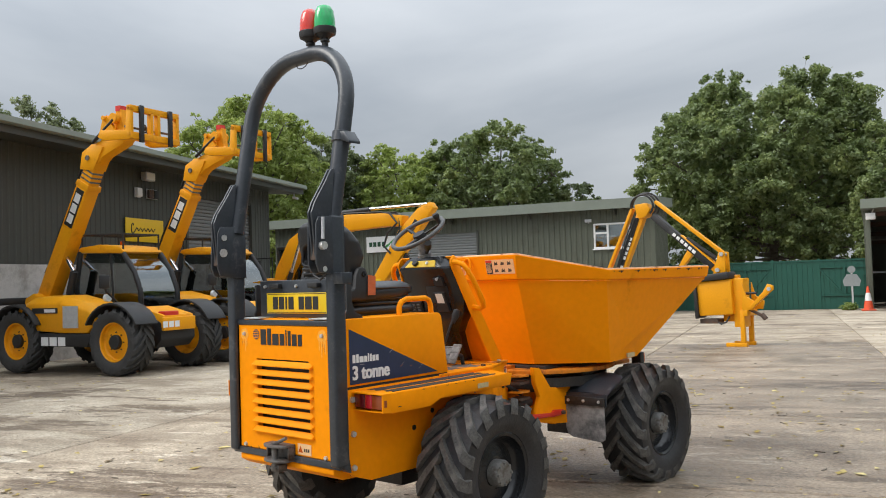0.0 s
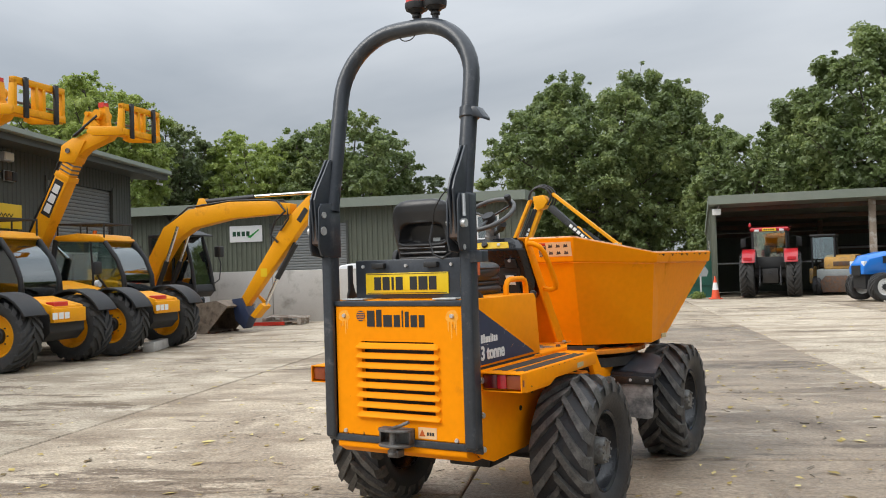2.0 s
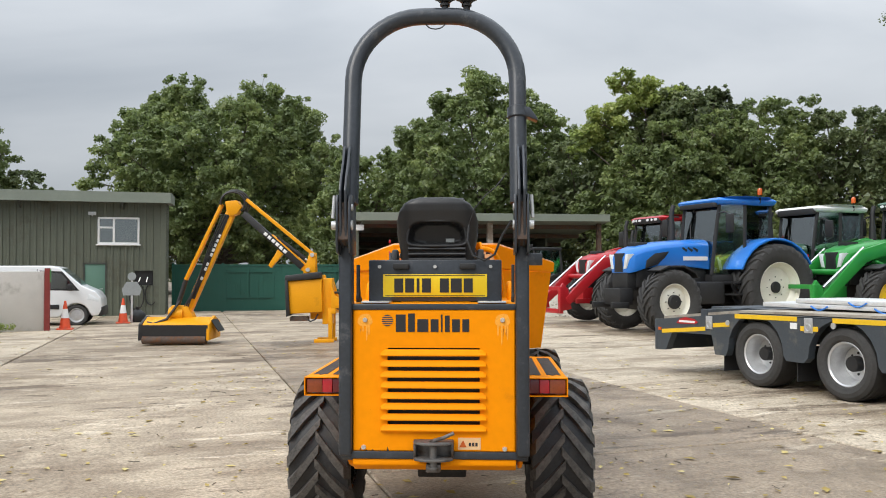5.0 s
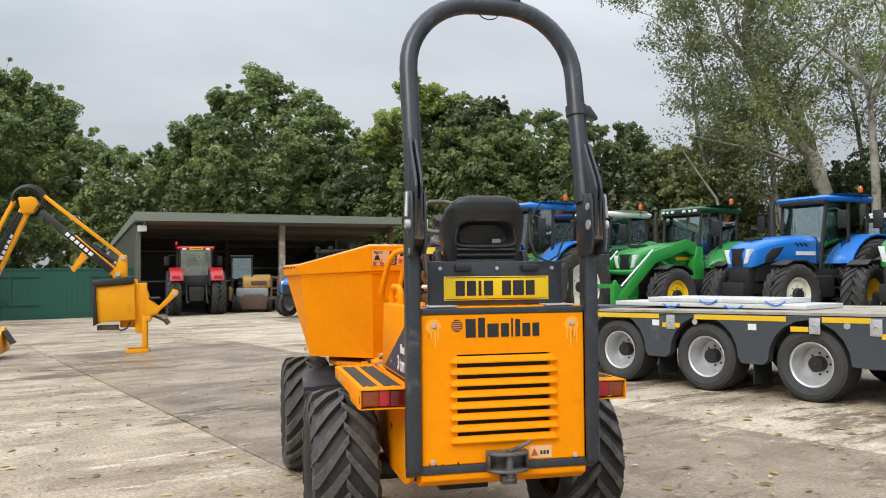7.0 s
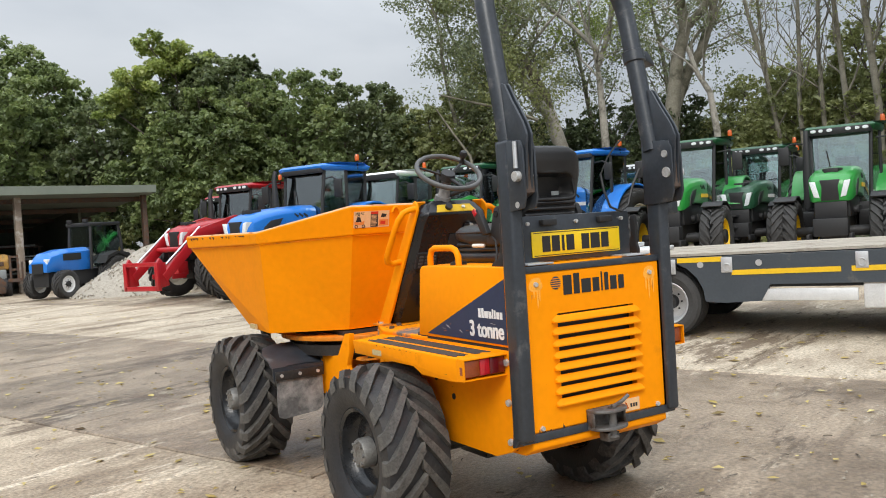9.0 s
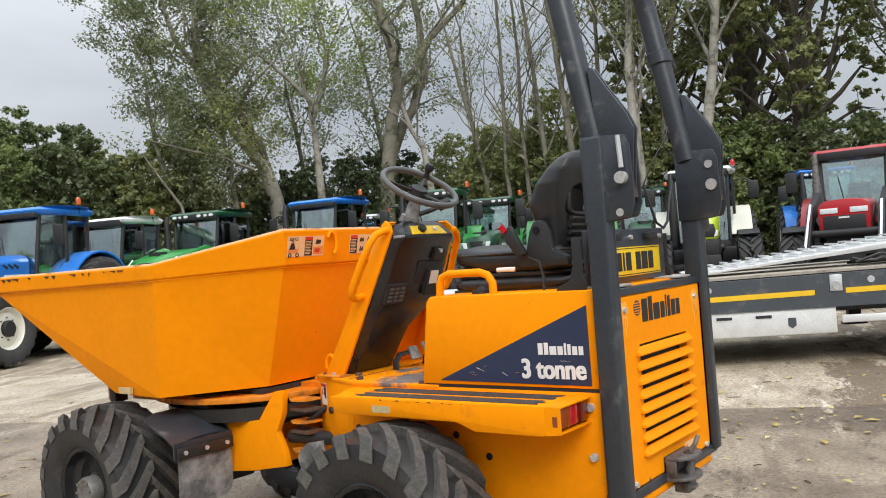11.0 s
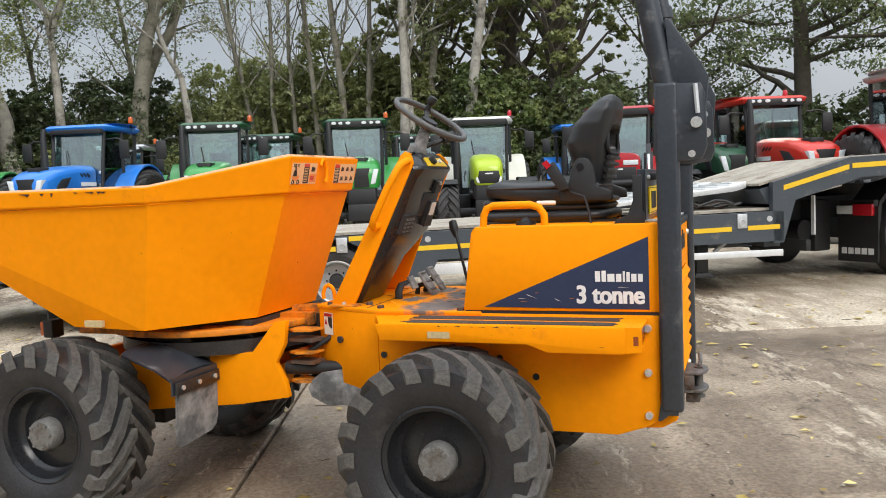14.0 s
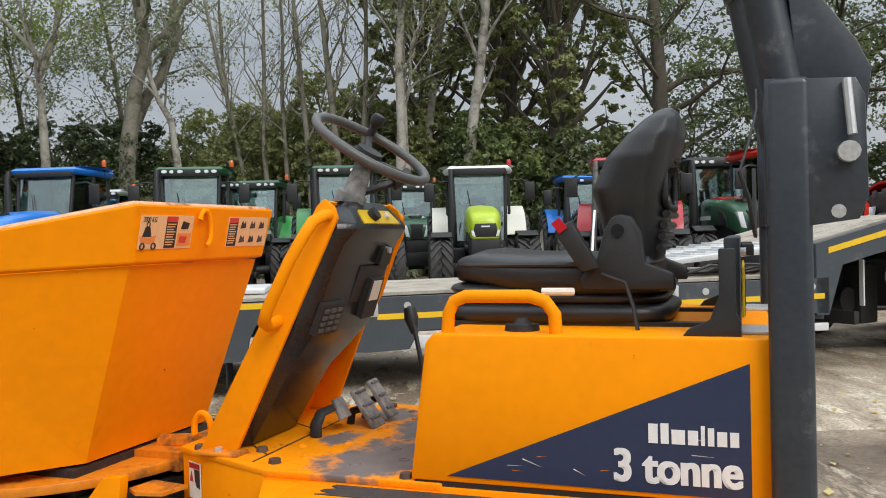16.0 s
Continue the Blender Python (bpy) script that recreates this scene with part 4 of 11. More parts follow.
    part("housing", Form().box(-0.22, 0.22, -0.24, -0.06, -0.1, 0.14), GALV, fl, bevel=0.02)
    part("lens", Form().box(-0.19, 0.19, -0.25, -0.24, -0.07, 0.11), STICKER_W, fl)
    part("bracket", Form().box(-0.04, 0.04, -0.08, 0.02, -0.04, 0.04), BLACK, fl)
    for uu, mm in ((2.95, WHITE), (3.75, BLACK), (3.5, RUSTED)):
        sp_ = thing("alarm_box", along_pose(SA, SB, s0 + uu, 4.18, 0.05), "small weathered alarm box on the workshop wall", "alarm")
        part("case", Form().box(-0.11, 0.11, -0.1, 0.0, -0.12, 0.12), mm, sp_, bevel=0.02)
        part("backplate", Form().box(-0.13, 0.13, -0.012, 0.012, -0.14, 0.14), GALV, sp_)
    fl = thing("security_camera", along_pose(SA, SB, u_end + 0.5, 4.7, 0.8), "small white security camera under the eave corner", "camera")
    part("body", Form().cyl((0, -0.16, -0.03), (0, 0.06, 0.03), 0.045), WHITE, fl)
    part("bracket", Form().box(-0.02, 0.02, -0.02, 0.02, 0, 0.17), GALV, fl)


def along_pose(a, b, u, z, out):
    return facing(a, b, u, z, out)


workshop()

# ---- open-fronted store ----
HA, HB = (-5.1, 30.4), (5.4, 33.0)
def store():
    root = new("wall_store")
    tagged(root, "open-fronted olive green steel store with dark inside", "shed", kind="structure")
    at = facing(HA, HB, 0, 0)
    L, D = 10.8, 9.0
    f = Form()
    # side wall, falling towards the back, then the back wall; local x along the front, y inwards
    def wall(x, y0, y1, z0, z1):
        f.add([(x - 0.05, y0, -0.2), (x + 0.05, y0, -0.2), (x + 0.05, y1, -0.2), (x - 0.05, y1, -0.2), (x - 0.05, y0, z0), (x + 0.05, y0, z0), (x + 0.05, y1, z1), (x - 0.05, y1, z1)],
              [(0, 1, 5, 4), (1, 2, 6, 5), (2, 3, 7, 6), (3, 0, 4, 7), (4, 5, 6, 7)])
    wall(0.0, 0.0, D, 3.55, 2.55)
    wall(9.2, 3.0, D, 3.2, 2.55)
    f.box(0, L, D, D + 0.1, -0.2, 2.6)
    for k in range(44):
        y = 0.05 + k * 0.2
        z = 3.55 - y / D
        f.box(-0.085, -0.05, y, y + 0.06, -0.2, z)
    for k in range(46):
        x = 0.1 + k * 0.2
        f.box(x, x + 0.06, D - 0.04, D, -0.2, 2.55)
    part("cladding", f, CLAD, root, at=at, smooth=0)
    r = Form()
    r.add([(-0.15, -0.6, 3.56), (L + 0.1, -0.6, 3.62), (L + 0.1, -0.6, 3.92), (-0.15, -0.6, 3.90), (-0.15, D + 0.2, 2.85), (L + 0.1, D + 0.2, 2.85), (L + 0.1, D + 0.2, 2.65), (-0.15, D + 0.2, 2.65)],
          [(0, 1, 2, 3), (3, 2, 5, 4), (4, 5, 6, 7), (7, 6, 1, 0), (0, 3, 4, 7), (1, 6, 5, 2)])
    part("roof", r, ROOFTRIM, root, at=at)
    for i in range(4):
        part("roof_beam", Form().box(0, L, 0.4 + 2.6 * i, 0.5 + 2.6 * i, 3.32 - 0.29 * i, 3.5 - 0.29 * i), RUSTED, root, at=at)
    part("post", Form().box(-0.03, 0.14, -0.08, 0.06, -0.2, 3.55), CLAD, root, at=at, bevel=0.006)
    part("timber_post", Form().box(5.62, 5.86, 0.0, 0.22, -0.2, 3.6), WOODPOST, root, "peeling white and brown timber post", bevel=0.02, at=at)
    part("timber_post", Form().box(10.55, 10.75, 0.0, 0.2, -0.2, 3.6), RUSTED, root, "brown timber post", bevel=0.02, at=at)
    part("inner_post", Form().box(4.5, 4.7, 5.0, 5.2, -0.2, 3.0), RUSTED, root, bevel=0.01, at=at)
    part("tie_rail", Form().box(0.1, 4.6, 3.4, 3.46, 1.2, 1.26).box(4.7, 9.1, 5.1, 5.16, 1.3, 1.36), GALV, root, at=at)
    fl = thing("flood_light", at @ pose(0.1, -0.25, 3.3), "white floodlight hanging under the store's eave", "lamp")
    part("housing", Form().box(-0.1, 0.22, -0.12, 0.06, -0.14, 0.1), WHITE, fl, bevel=0.02)
    part("arm", Form().tube([(0.1, 0, 0.1), (0.2, 0, 0.3)], 0.02), GALV, fl)
    nb = thing("notice", at @ pose(-0.1, 2.6, 1.5), "white and yellow safety notice on the green wall", "sign")
    part("board", Form().box(-0.012, 0, -0.25, 0.25, 0, 0.75), WHITE, nb)
    part("panel", Form().box(-0.016, -0.0125, -0.2, 0.0, 0.1, 0.62), SIGN_YELLOW, nb)
    # racks of pipes and boxes inside
    for j, (y, z) in enumerate(((6.2, 0.55), (6.2, 1.15), (6.2, 1.75))):
        sh = thing("storage_rack", at @ pose(5.4, y, 0), "steel rack loaded with pipes and dark stock", "rack", "racks in the store")
        part("shelf", Form().box(0, 3.4, 0, 0.8, z - 0.05, z), RUSTED, sh)
        for k in range(7):
            zz = z + 0.05 + 0.02 * (k % 3)
            part("pipe", Form().cyl((0.1, 0.1 + 0.1 * k, zz), (3.1 + 0.2 * (k % 2), 0.1 + 0.1 * k, zz), 0.045, seg=8), (GALV, RUSTED, BLACK)[k % 3], sh)
        for x in (0.1, 3.2):
            part("upright", Form().box(x, x + 0.08, 0, 0.08, -0.2, z), RUSTED, sh)
            part("upright", Form().box(x, x + 0.08, 0.72, 0.8, -0.2, z), RUSTED, sh)


store()

# ---- gate and concrete block wall ----
GA, GB = (-12.3, 29.26), (-5.05, 30.63)
def yard_gate():
    g = new("gate")
    tagged(g, "dark green sheet steel double yard gate with welded bracing, closed", "gate", kind="structure")
    at = facing(GA, GB, 0, 0)
    x = 0.0
    for i, wd in enumerate((1.95, 2.0, 1.65, 1.75)):
        f = Form()
        n = int(wd / 0.18)
        for k in range(n):
            f.box(x + k * wd / n, x + (k + 0.82) * wd / n, 0.0, 0.012, -0.1, 1.74)
        f.box(x, x + wd, 0.012, 0.03, -0.1, 1.74)
        part("panel", f, GATEGREEN, g, smooth=0, at=at)
        part("top_rail", Form().box(x, x + wd, -0.03, 0.04, 1.72, 1.78), GATEGREEN, g, at=at)
        if i in (1, 3):
            for z in (0.42, 1.46):
                part("rail", Form().box(x + 0.02, x + wd - 0.02, -0.05, 0.0, z, z + 0.05), GATEGREEN, g, at=at)
            part("stile", Form().box(x + wd / 2 - 0.03, x + wd / 2 + 0.03, -0.045, 0.0, 0.47, 1.46), GATEGREEN, g, at=at)
            for s in (-1, 1):
                part("brace", Form().sheet([(x + wd / 2 + s * 0.05, -0.02, 0.5), (x + wd / 2 + s * 0.12, -0.02, 0.5), (x + wd / 2 + s * 0.9, -0.02, 1.44), (x + wd / 2 + s * 0.83, -0.02, 1.44)], 0.02), GATEGREEN, g, at=at)
        part("post", Form().box(x - 0.05, x + 0.05, -0.02, 0.08, -0.2, 1.82), GATEGREEN, g, at=at)
        x += wd
    bw = new("wall_block")
    tagged(bw, "pale precast concrete panel wall with a red end post", "wall", kind="structure")
    A, B = (-17.95, 16.13), (-11.75, 18.3)
    for i in range(3):
        part("concrete_panel", Form().box(0.01 + 2.19 * i, 2.18 + 2.19 * i, 0.0, 0.18, -0.25, 1.50 - 0.003 * i), CONC_WALL, bw, bevel=0.015, at=facing(A, B, 0, 0))
    part("end_post", Form().box(6.58, 6.68, -0.03, 0.22, -0.25, 1.58).box(6.57, 6.70, -0.05, 0.02, -0.25, 1.58), OXIDE, bw, "dark red steel end post", at=facing(A, B, 0, 0))
    part("tag", Form().box(6.70, 6.72, -0.04, 0.1, 1.2, 1.55), GREEN, bw, at=facing(A, B, 0, 0))


yard_gate()


# ---- the three-tonne dumper ----
def dumper():
    D = thing("site_dumper", pose(-0.03, 0, 0), "orange swivel-skip site dumper with folding roll bar, parked on the yard", "dumper")
    # rear body
    side = [(0.05, 0.945), (0.05, 0.53), (0.10, 0.497), (0.22, 0.457), (0.60, 0.457), (0.90, 0.50), (1.26, 0.52), (1.26, 0.945)]
    part("side_plate", Form().prism(side, -0.435, -0.415), ORANGE, D, bevel=0.004)
    part("side_plate", Form().prism(side, 0.415, 0.435), ORANGE, D, bevel=0.004)
    # the front of the rear half narrows towards the joint
    for s in (-1, 1):
        part("nose_plate", Form().sheet([(s * 0.435, 1.262, 0.52), (s * 0.275, 1.63, 0.57), (s * 0.275, 1.63, 0.945), (s * 0.435, 1.262, 0.945)], 0.016 * s), ORANGE, D, bevel=0.003)
        nose = Matrix(((-s * 0.397, 0, s * 0.918, s * 0.437), (0.918, 0, 0.397, 1.262), (0, 1, 0, 0), (0, 0, 0, 1)))
        lb = part("label", Form().box(0.305, 0.365, 0.815, 0.918, 0.0, 0.002), STICKER_W, D, "torn white warning label", at=nose)
        part("label_print", Form().box(0.308, 0.362, 0.900, 0.915, 0.002, 0.003), RED, lb)
        part("label_print", Form().prism([(0.308, 0.898), (0.336, 0.898), (0.334, 0.868), (0.326, 0.850), (0.308, 0.845)], 0.002, 0.003, "z"), BLACK, lb)
        part("label_print", Form().prism([(0.342, 0.862), (0.360, 0.862), (0.351, 0.892)], 0.002, 0.003, "z"), RED, lb)
        part("plug", Form().cyl((0.25, 0.800, 0.0), (0.25, 0.800, 0.012), 0.016, seg=10), DARKSTEEL, D, at=nose)
    part("chassis", Form().box(-0.41, 0.41, 0.06, 1.24, 0.56, 0.80).box(-0.26, 0.26, 1.24, 1.60, 0.56, 0.80).box(-0.41, 0.41, 0.1, 0.36, 0.50, 0.56).box(-0.22, 0.22, 0.42, 1.5, 0.42, 0.56), GREASY, D)
    part("underguard", Form().prism([(-0.012, 0.551), (-0.012, 0.520), (0.05, 0.485), (0.30, 0.475), (0.30, 0.51), (0.05, 0.551)], -0.40, 0.40), ORANGE, D, bevel=0.006)
    part("floor_plate", Form().prism([(-0.437, 0.78), (0.437, 0.78), (0.437, 1.26), (0.278, 1.64), (-0.278, 1.64), (-0.437, 1.26)], 0.935, 0.953, "z"), FOOTPLATE, D, "orange footplate worn to dark metal", bevel=0.004)
    for x0, y0, x1, y1 in ((-0.375, 1.335, 0.375, 1.335), (-0.30, 1.335, -0.22, 1.43), (0.0, 1.335, 0.10, 1.50)):
        d_ = Vector((x1 - x0, y1 - y0, 0)).normalized() * 0.003
        part("plate_gap", Form().prism([(x0 - d_.y, y0 + d_.x), (x1 - d_.y, y1 + d_.x), (x1 + d_.y, y1 - d_.x), (x0 + d_.y, y0 - d_.x)], 0.953, 0.954, "z"), BLACK, D)
    for x, y in ((-0.41, 0.88), (-0.37, 1.27), (-0.27, 1.37), (-0.29, 1.56), (0.36, 0.90), (0.38, 1.25)):
        part("floor_bolt", Form().cyl((x, y, 0.953), (x, y, 0.966), 0.017, 0.015, seg=6), RUSTED, D)
    for k in range(26):
        px, py = -0.36 + (k * 0.137) % 0.72, 0.88 + (k * 0.231) % 0.44
        part("grip_stud", Form().lathe([(0.016, 0.0), (0.013, 0.004), (0.009, 0.004), (0.007, 0.001), (0.001, 0.001)], seg=10, axis="z", m=pose(px, py, 0.953)), FOOTPLATE, D)
    # front bulkhead of the rear half
    part("bulkhead", Form().box(-0.275, 0.275, 1.612, 1.632, 0.56, 0.936), ORANGE, D, bevel=0.004)
    # engine housing under the seat
    h = [(0.03, 0.957), (0.860, 0.957), (0.815, 1.288), (0.795, 1.310), (0.03, 1.310)]
    cover = part("engine_cover", Form().prism(h, -0.432, 0.432), ORANGE, D, bevel=0.008)
    part("cover_seam", Form().box(-0.428, 0.428, 0.04, 0.85, 0.943, 0.958), BLACK, D)
    for s in (-1, 1):
        x = s * 0.4335
        tri = Form().prism([(0.085, 1.258), (0.085, 0.969), (0.764, 0.974)], x, x + s * 0.0015)
        dec = part("side_decal", tri, NAVY, cover, "navy triangular decal with white lettering")
        if s < 0:
            m = Matrix(((0, 0, -1, x - 0.003), (-1, 0, 0, 0.374), (0, 1, 0, 0.994), (0, 0, 0, 1)))
        else:
            m = Matrix(((0, 0, 1, x + 0.003), (1, 0, 0, 0.100), (0, 1, 0, 0.994), (0, 0, 0, 1)))
        lettering("lettering", "3 tonne", 0.100, WHITE, cover, m, span=0.272, bold=0.014, heavy=0.002)
        yy = 0.302 if s < 0 else 0.105
        for w, hgt in ((0.026, 0.046), (0.023, 0.048), (0.034, 0.034), (0.027, 0.034), (0.014, 0.046), (0.019, 0.042), (0.026, 0.034), (0.024, 0.034)):
            a = yy - w if s < 0 else yy
            part("letter_bar", Form().box(min(x, x + s * 0.0032), max(x, x + s * 0.0032), a, a + w - 0.006, 1.080, 1.080 + hgt * 0.92), WHITE, cover)
            yy += s * w
        # grab handle on the housing edge
        part("grab_handle", Form().tube([(s * 0.39, 0.770, 1.305), (s * 0.39, 0.766, 1.355), (s * 0.39, 0.752, 1.384), (s * 0.39, 0.722, 1.396), (s * 0.39, 0.565, 1.396), (s * 0.39, 0.528, 1.384), (s * 0.39, 0.507, 1.355), (s * 0.39, 0.505, 1.305)], 0.016, seg=10), ORANGE, D, smooth=60)
        # side step / mudguard
        st = Form()
        st.box(min(s * 0.435, s * 0.66), max(s * 0.435, s * 0.66), 0.150, 1.15, 0.915, 0.935)
        prof = [(0.150, 0.932), (0.150, 0.838), (0.165, 0.832), (0.45, 0.832), (0.53, 0.862), (1.15, 0.864), (1.172, 0.932)]
        st.prism(prof, s * 0.65, s * 0.662)
        st.prism([(0.435, 0.86), (0.65, 0.86), (0.65, 0.932), (0.435, 0.932)], 0.150, 0.160, "y", m=Matrix.Diagonal((s, 1, 1, 1)))
        st.add([(s * 0.435, 1.15, 0.93), (s * 0.66, 1.15, 0.93), (s * 0.43, 1.27, 0.93), (s * 0.435, 1.15, 0.90), (s * 0.66, 1.15, 0.87), (s * 0.43, 1.27, 0.90)], [(0, 1, 2), (3, 5, 4), (0, 3, 4, 1), (1, 4, 5, 2), (2, 5, 3, 0)])
        guard = part("mudguard_step", st, ORANGE, D, bevel=0.004)
        # painted anti-slip strips, worn ragged at both ends
        rg = random.Random(31)
        for a, b in ((0.455, 0.535), (0.565, 0.635)):
            n_ = 7
            xs_ = [a + (b - a) * q / (n_ - 1) for q in range(n_)]
            ol = [(s * x, 0.185 + rg.uniform(0.0, 0.035)) for x in xs_] + [(s * x, 1.02 + rg.uniform(0.0, 0.06)) for x in reversed(xs_)]
            part("grip_strip", Form().prism(ol, 0.935, 0.9372, "z"), GRIPTAPE, guard, "scuffed black anti-slip strip")
        sh = Form().prism([(0.092, 0.842), (0.152, 0.836), (0.152, 0.934), (0.092, 0.934)], s * 0.657, s * 0.6625)
        sh.box(min(s * 0.435, s * 0.660), max(s * 0.435, s * 0.660), 0.092, 0.152, 0.9295, 0.9345)
        sh.box(min(s * 0.435, s * 0.660), max(s * 0.435, s * 0.660), 0.098, 0.152, 0.840, 0.845)
        part("lamp_shroud", sh, ORANGE, guard)
        part("side_slot", Form().box(min(s * 0.6622, s * 0.6638), max(s * 0.6622, s * 0.6638), 0.104, 0.122, 0.868, 0.902), TAIL_AMBER, guard)
        tl = part("tail_lamp", Form().box(min(s * 0.438, s * 0.655), max(s * 0.438, s * 0.655), 0.132, 0.152, 0.850, 0.932), BLACK, guard, bevel=0.004)
        for a, b, mm in ((0.442, 0.520, TAIL_RED), (0.521, 0.572, RED_LENS), (0.573, 0.652, TAIL_AMBER)):
            part("lens", Form().box(min(s * a, s * b), max(s * a, s * b), 0.103, 0.134, 0.855, 0.925), mm, tl, bevel=0.004)
        part("tyre_label", Form().box(min(s * 0.6625, s * 0.664), max(s * 0.6625, s * 0.664), 0.845, 0.940, 0.878, 0.905), LABEL, guard)
        for z in (0.894, 0.717, 0.544):
            part("bolt", Form().cyl((s * 0.434, 0.095, z), (s * 0.448, 0.095, z), 0.017, 0.014, seg=12), STEEL, D)
        for yy, zz in ((1.235, 0.755), (0.705, 0.757), (0.551, 0.683)):
            part("plug", Form().cyl((s * 0.434, yy, zz), (s * 0.438, yy, zz), 0.015, seg=10), BLACK, D)
    # rear grille panel
    P = Form()
    x0, x1, z0, z1 = -0.398, 0.398, 0.588, 1.278
    l0, l1, b0, b1 = -0.228, 0.224, 0.705, 1.092
    P.loft([[(a, y, c) for a, c in ((x0 + i, z0 + i), (x1 - i, z0 + i), (x1 - i, z1 - i), (x0 + i, z1 - i))] for y, i in ((0.02, 0.0), (-0.007, 0.0), (-0.012, 0.006))], caps=False)
    P.add([(x0 + 0.006, -0.012, z0 + 0.006), (x1 - 0.006, -0.012, z0 + 0.006), (x1 - 0.006, -0.012, z1 - 0.006), (x0 + 0.006, -0.012, z1 - 0.006), (l0, -0.012, b0), (l1, -0.012, b0), (l1, -0.012, b1), (l0, -0.012, b1),
           (l0, 0.02, b0), (l1, 0.02, b0), (l1, 0.02, b1), (l0, 0.02, b1), (x0, 0.02, z0), (x1, 0.02, z0), (x1, 0.02, z1), (x0, 0.02, z1)],
          [(0, 1, 5, 4), (1, 2, 6, 5), (2, 3, 7, 6), (3, 0, 4, 7), (4, 5, 9, 8), (5, 6, 10, 9), (6, 7, 11, 10), (7, 4, 8, 11), (13, 12, 8, 9), (14, 13, 9, 10), (15, 14, 10, 11), (12, 15, 11, 8)])
    panel = part("rear_panel", P, ORANGE, D, "orange louvred rear engine panel")
    part("grille_back", Form().box(l0 - 0.05, l1 + 0.05, 0.026, 0.032, b0 - 0.03, b1 + 0.03), BLACK, panel)
    n, e0, e1 = 8, -0.262, 0.258
    ph = (1.105 - 0.688) / n
    for k in range(n):
        z = 0.688 + k * ph
        zt = z + ph * 0.61
        rings = []
        for x, q, cut in ((e0, 0.20, 0.42), (e0 + 0.003, 0.85, 0.40), (e0 + 0.018, 1.0, 0.08), (e0 + 0.024, 1.0, 0.0), (e1 - 0.024, 1.0, 0.0), (e1 - 0.018, 1.0, 0.08), (e1 - 0.003, 0.85, 0.40), (e1, 0.20, 0.42)):
            top = zt - ph * 0.7 * cut
            rings.append([(x, -0.0125 - a * q, b) for a, b in ((0.001, top), (0.005, top - 0.003), (0.020, z + 0.006), (0.019, z), (0.013, z), (0.0, z + 0.002))])
        part("louvre", Form().loft(rings), ORANGE, panel, smooth=22)
    part("trim_bar", Form().box(-0.43, 0.43, -0.016, 0.05, 1.278, 1.306), DARKSTEEL, D, bevel=0.004)
    part("trim_bar", Form().box(-0.455, 0.455, -0.02, 0.05, 0.552, 0.588), DARKSTEEL, D, bevel=0.004)
    for x in (-0.412, 0.40):
        part("trim_bar", Form().box(x, x + 0.012, -0.016, 0.04, 0.588, 1.278), DARKSTEEL, D)
    for x, z in ((-0.338, 1.228), (0.336, 1.228), (-0.345, 0.606), (0.345, 0.602)):
        part("screw", Form().cyl((x, -0.012, z), (x, -0.022, z), 0.013, 0.010, seg=8), STEEL, panel)
    # faded paint with drip marks below the two upper screws
    for x, drops in ((-0.338, ((-0.010, 0.030), (0.008, 0.075), (0.020, 0.045))), (0.336, ((-0.022, 0.050), (-0.004, 0.095), (0.014, 0.035), (0.024, 0.070)))):
        st = Form()
        ring = [(x + 0.036 * math.cos(a) * (1 + 0.12 * math.sin(3 * a + x * 9)), 1.20 + 0.034 * math.sin(a) * (1 + 0.15 * math.sin(2 * a + 1)) + 0.028) for a in [2 * math.pi * k / 18 for k in range(18)]]
        st.prism(ring, -0.0123, -0.0128, "y")
        for dx, ln in drops:
            st.prism([(x + dx - 0.005, 1.213), (x + dx + 0.005, 1.213), (x + dx + 0.003, 1.198 - ln * 0.8), (x + dx, 1.198 - ln), (x + dx - 0.003, 1.198 - ln * 0.8)], -0.0123, -0.01285, "y")
        part("faded_patch", st, ORANGE_PALE, panel, "sun-faded paint patch round a screw")
    # maker's mark: a dark roundel and bars
    dk = Form().cyl((-0.228, -0.0125, 1.226), (-0.228, -0.0145, 1.226), 0.028, seg=22)
    part("mark_roundel", dk, NAVY, panel)
    for k in range(5):
        part("mark_stripe", Form().box(-0.255, -0.201, -0.0155, -0.0146, 1.205 + 0.0095 * k, 1.2085 + 0.0095 * k), ORANGE, panel)
    lx = -0.186
    for w, hh in ((0.06, 0.085), (0.045, 0.09), (0.066, 0.062), (0.05, 0.062), (0.02, 0.085), (0.035, 0.08), (0.05, 0.062), (0.045, 0.062)):
        part("mark_bar", Form().box(lx, lx + w - 0.012, -0.0145, -0.0122, 1.170, 1.170 + hh), BLACK, panel)
        lx += w
    part("warning_label", Form().box(0.118, 0.228, -0.0140, -0.0122, 0.598, 0.656), STICKER_C, panel, "small cream warning label")
    part("label_mark", Form().prism([(0.124, 0.610), (0.160, 0.610), (0.142, 0.645)], -0.0152, -0.0142, "y"), AMBER_LENS, panel)
    for k in range(3):
        part("label_mark", Form().box(0.17 + 0.016 * k, 0.181 + 0.016 * k, -0.0152, -0.0142, 0.615, 0.632), BLACK, panel)
    # tow hitch: two curved jaws, a pin with a bent handle
    jaw = [(-0.097, -0.012)] + [(0.097 * math.cos(a), -0.055 - 0.060 * math.sin(a)) for a in [math.pi * (1 - q / 10) for q in range(11)]] + [(0.097, -0.012)]
    hf = Form().prism(jaw, 0.634, 0.648, "z").prism(jaw, 0.556, 0.570, "z").box(-0.097, 0.097, -0.024, -0.012, 0.556, 0.648)
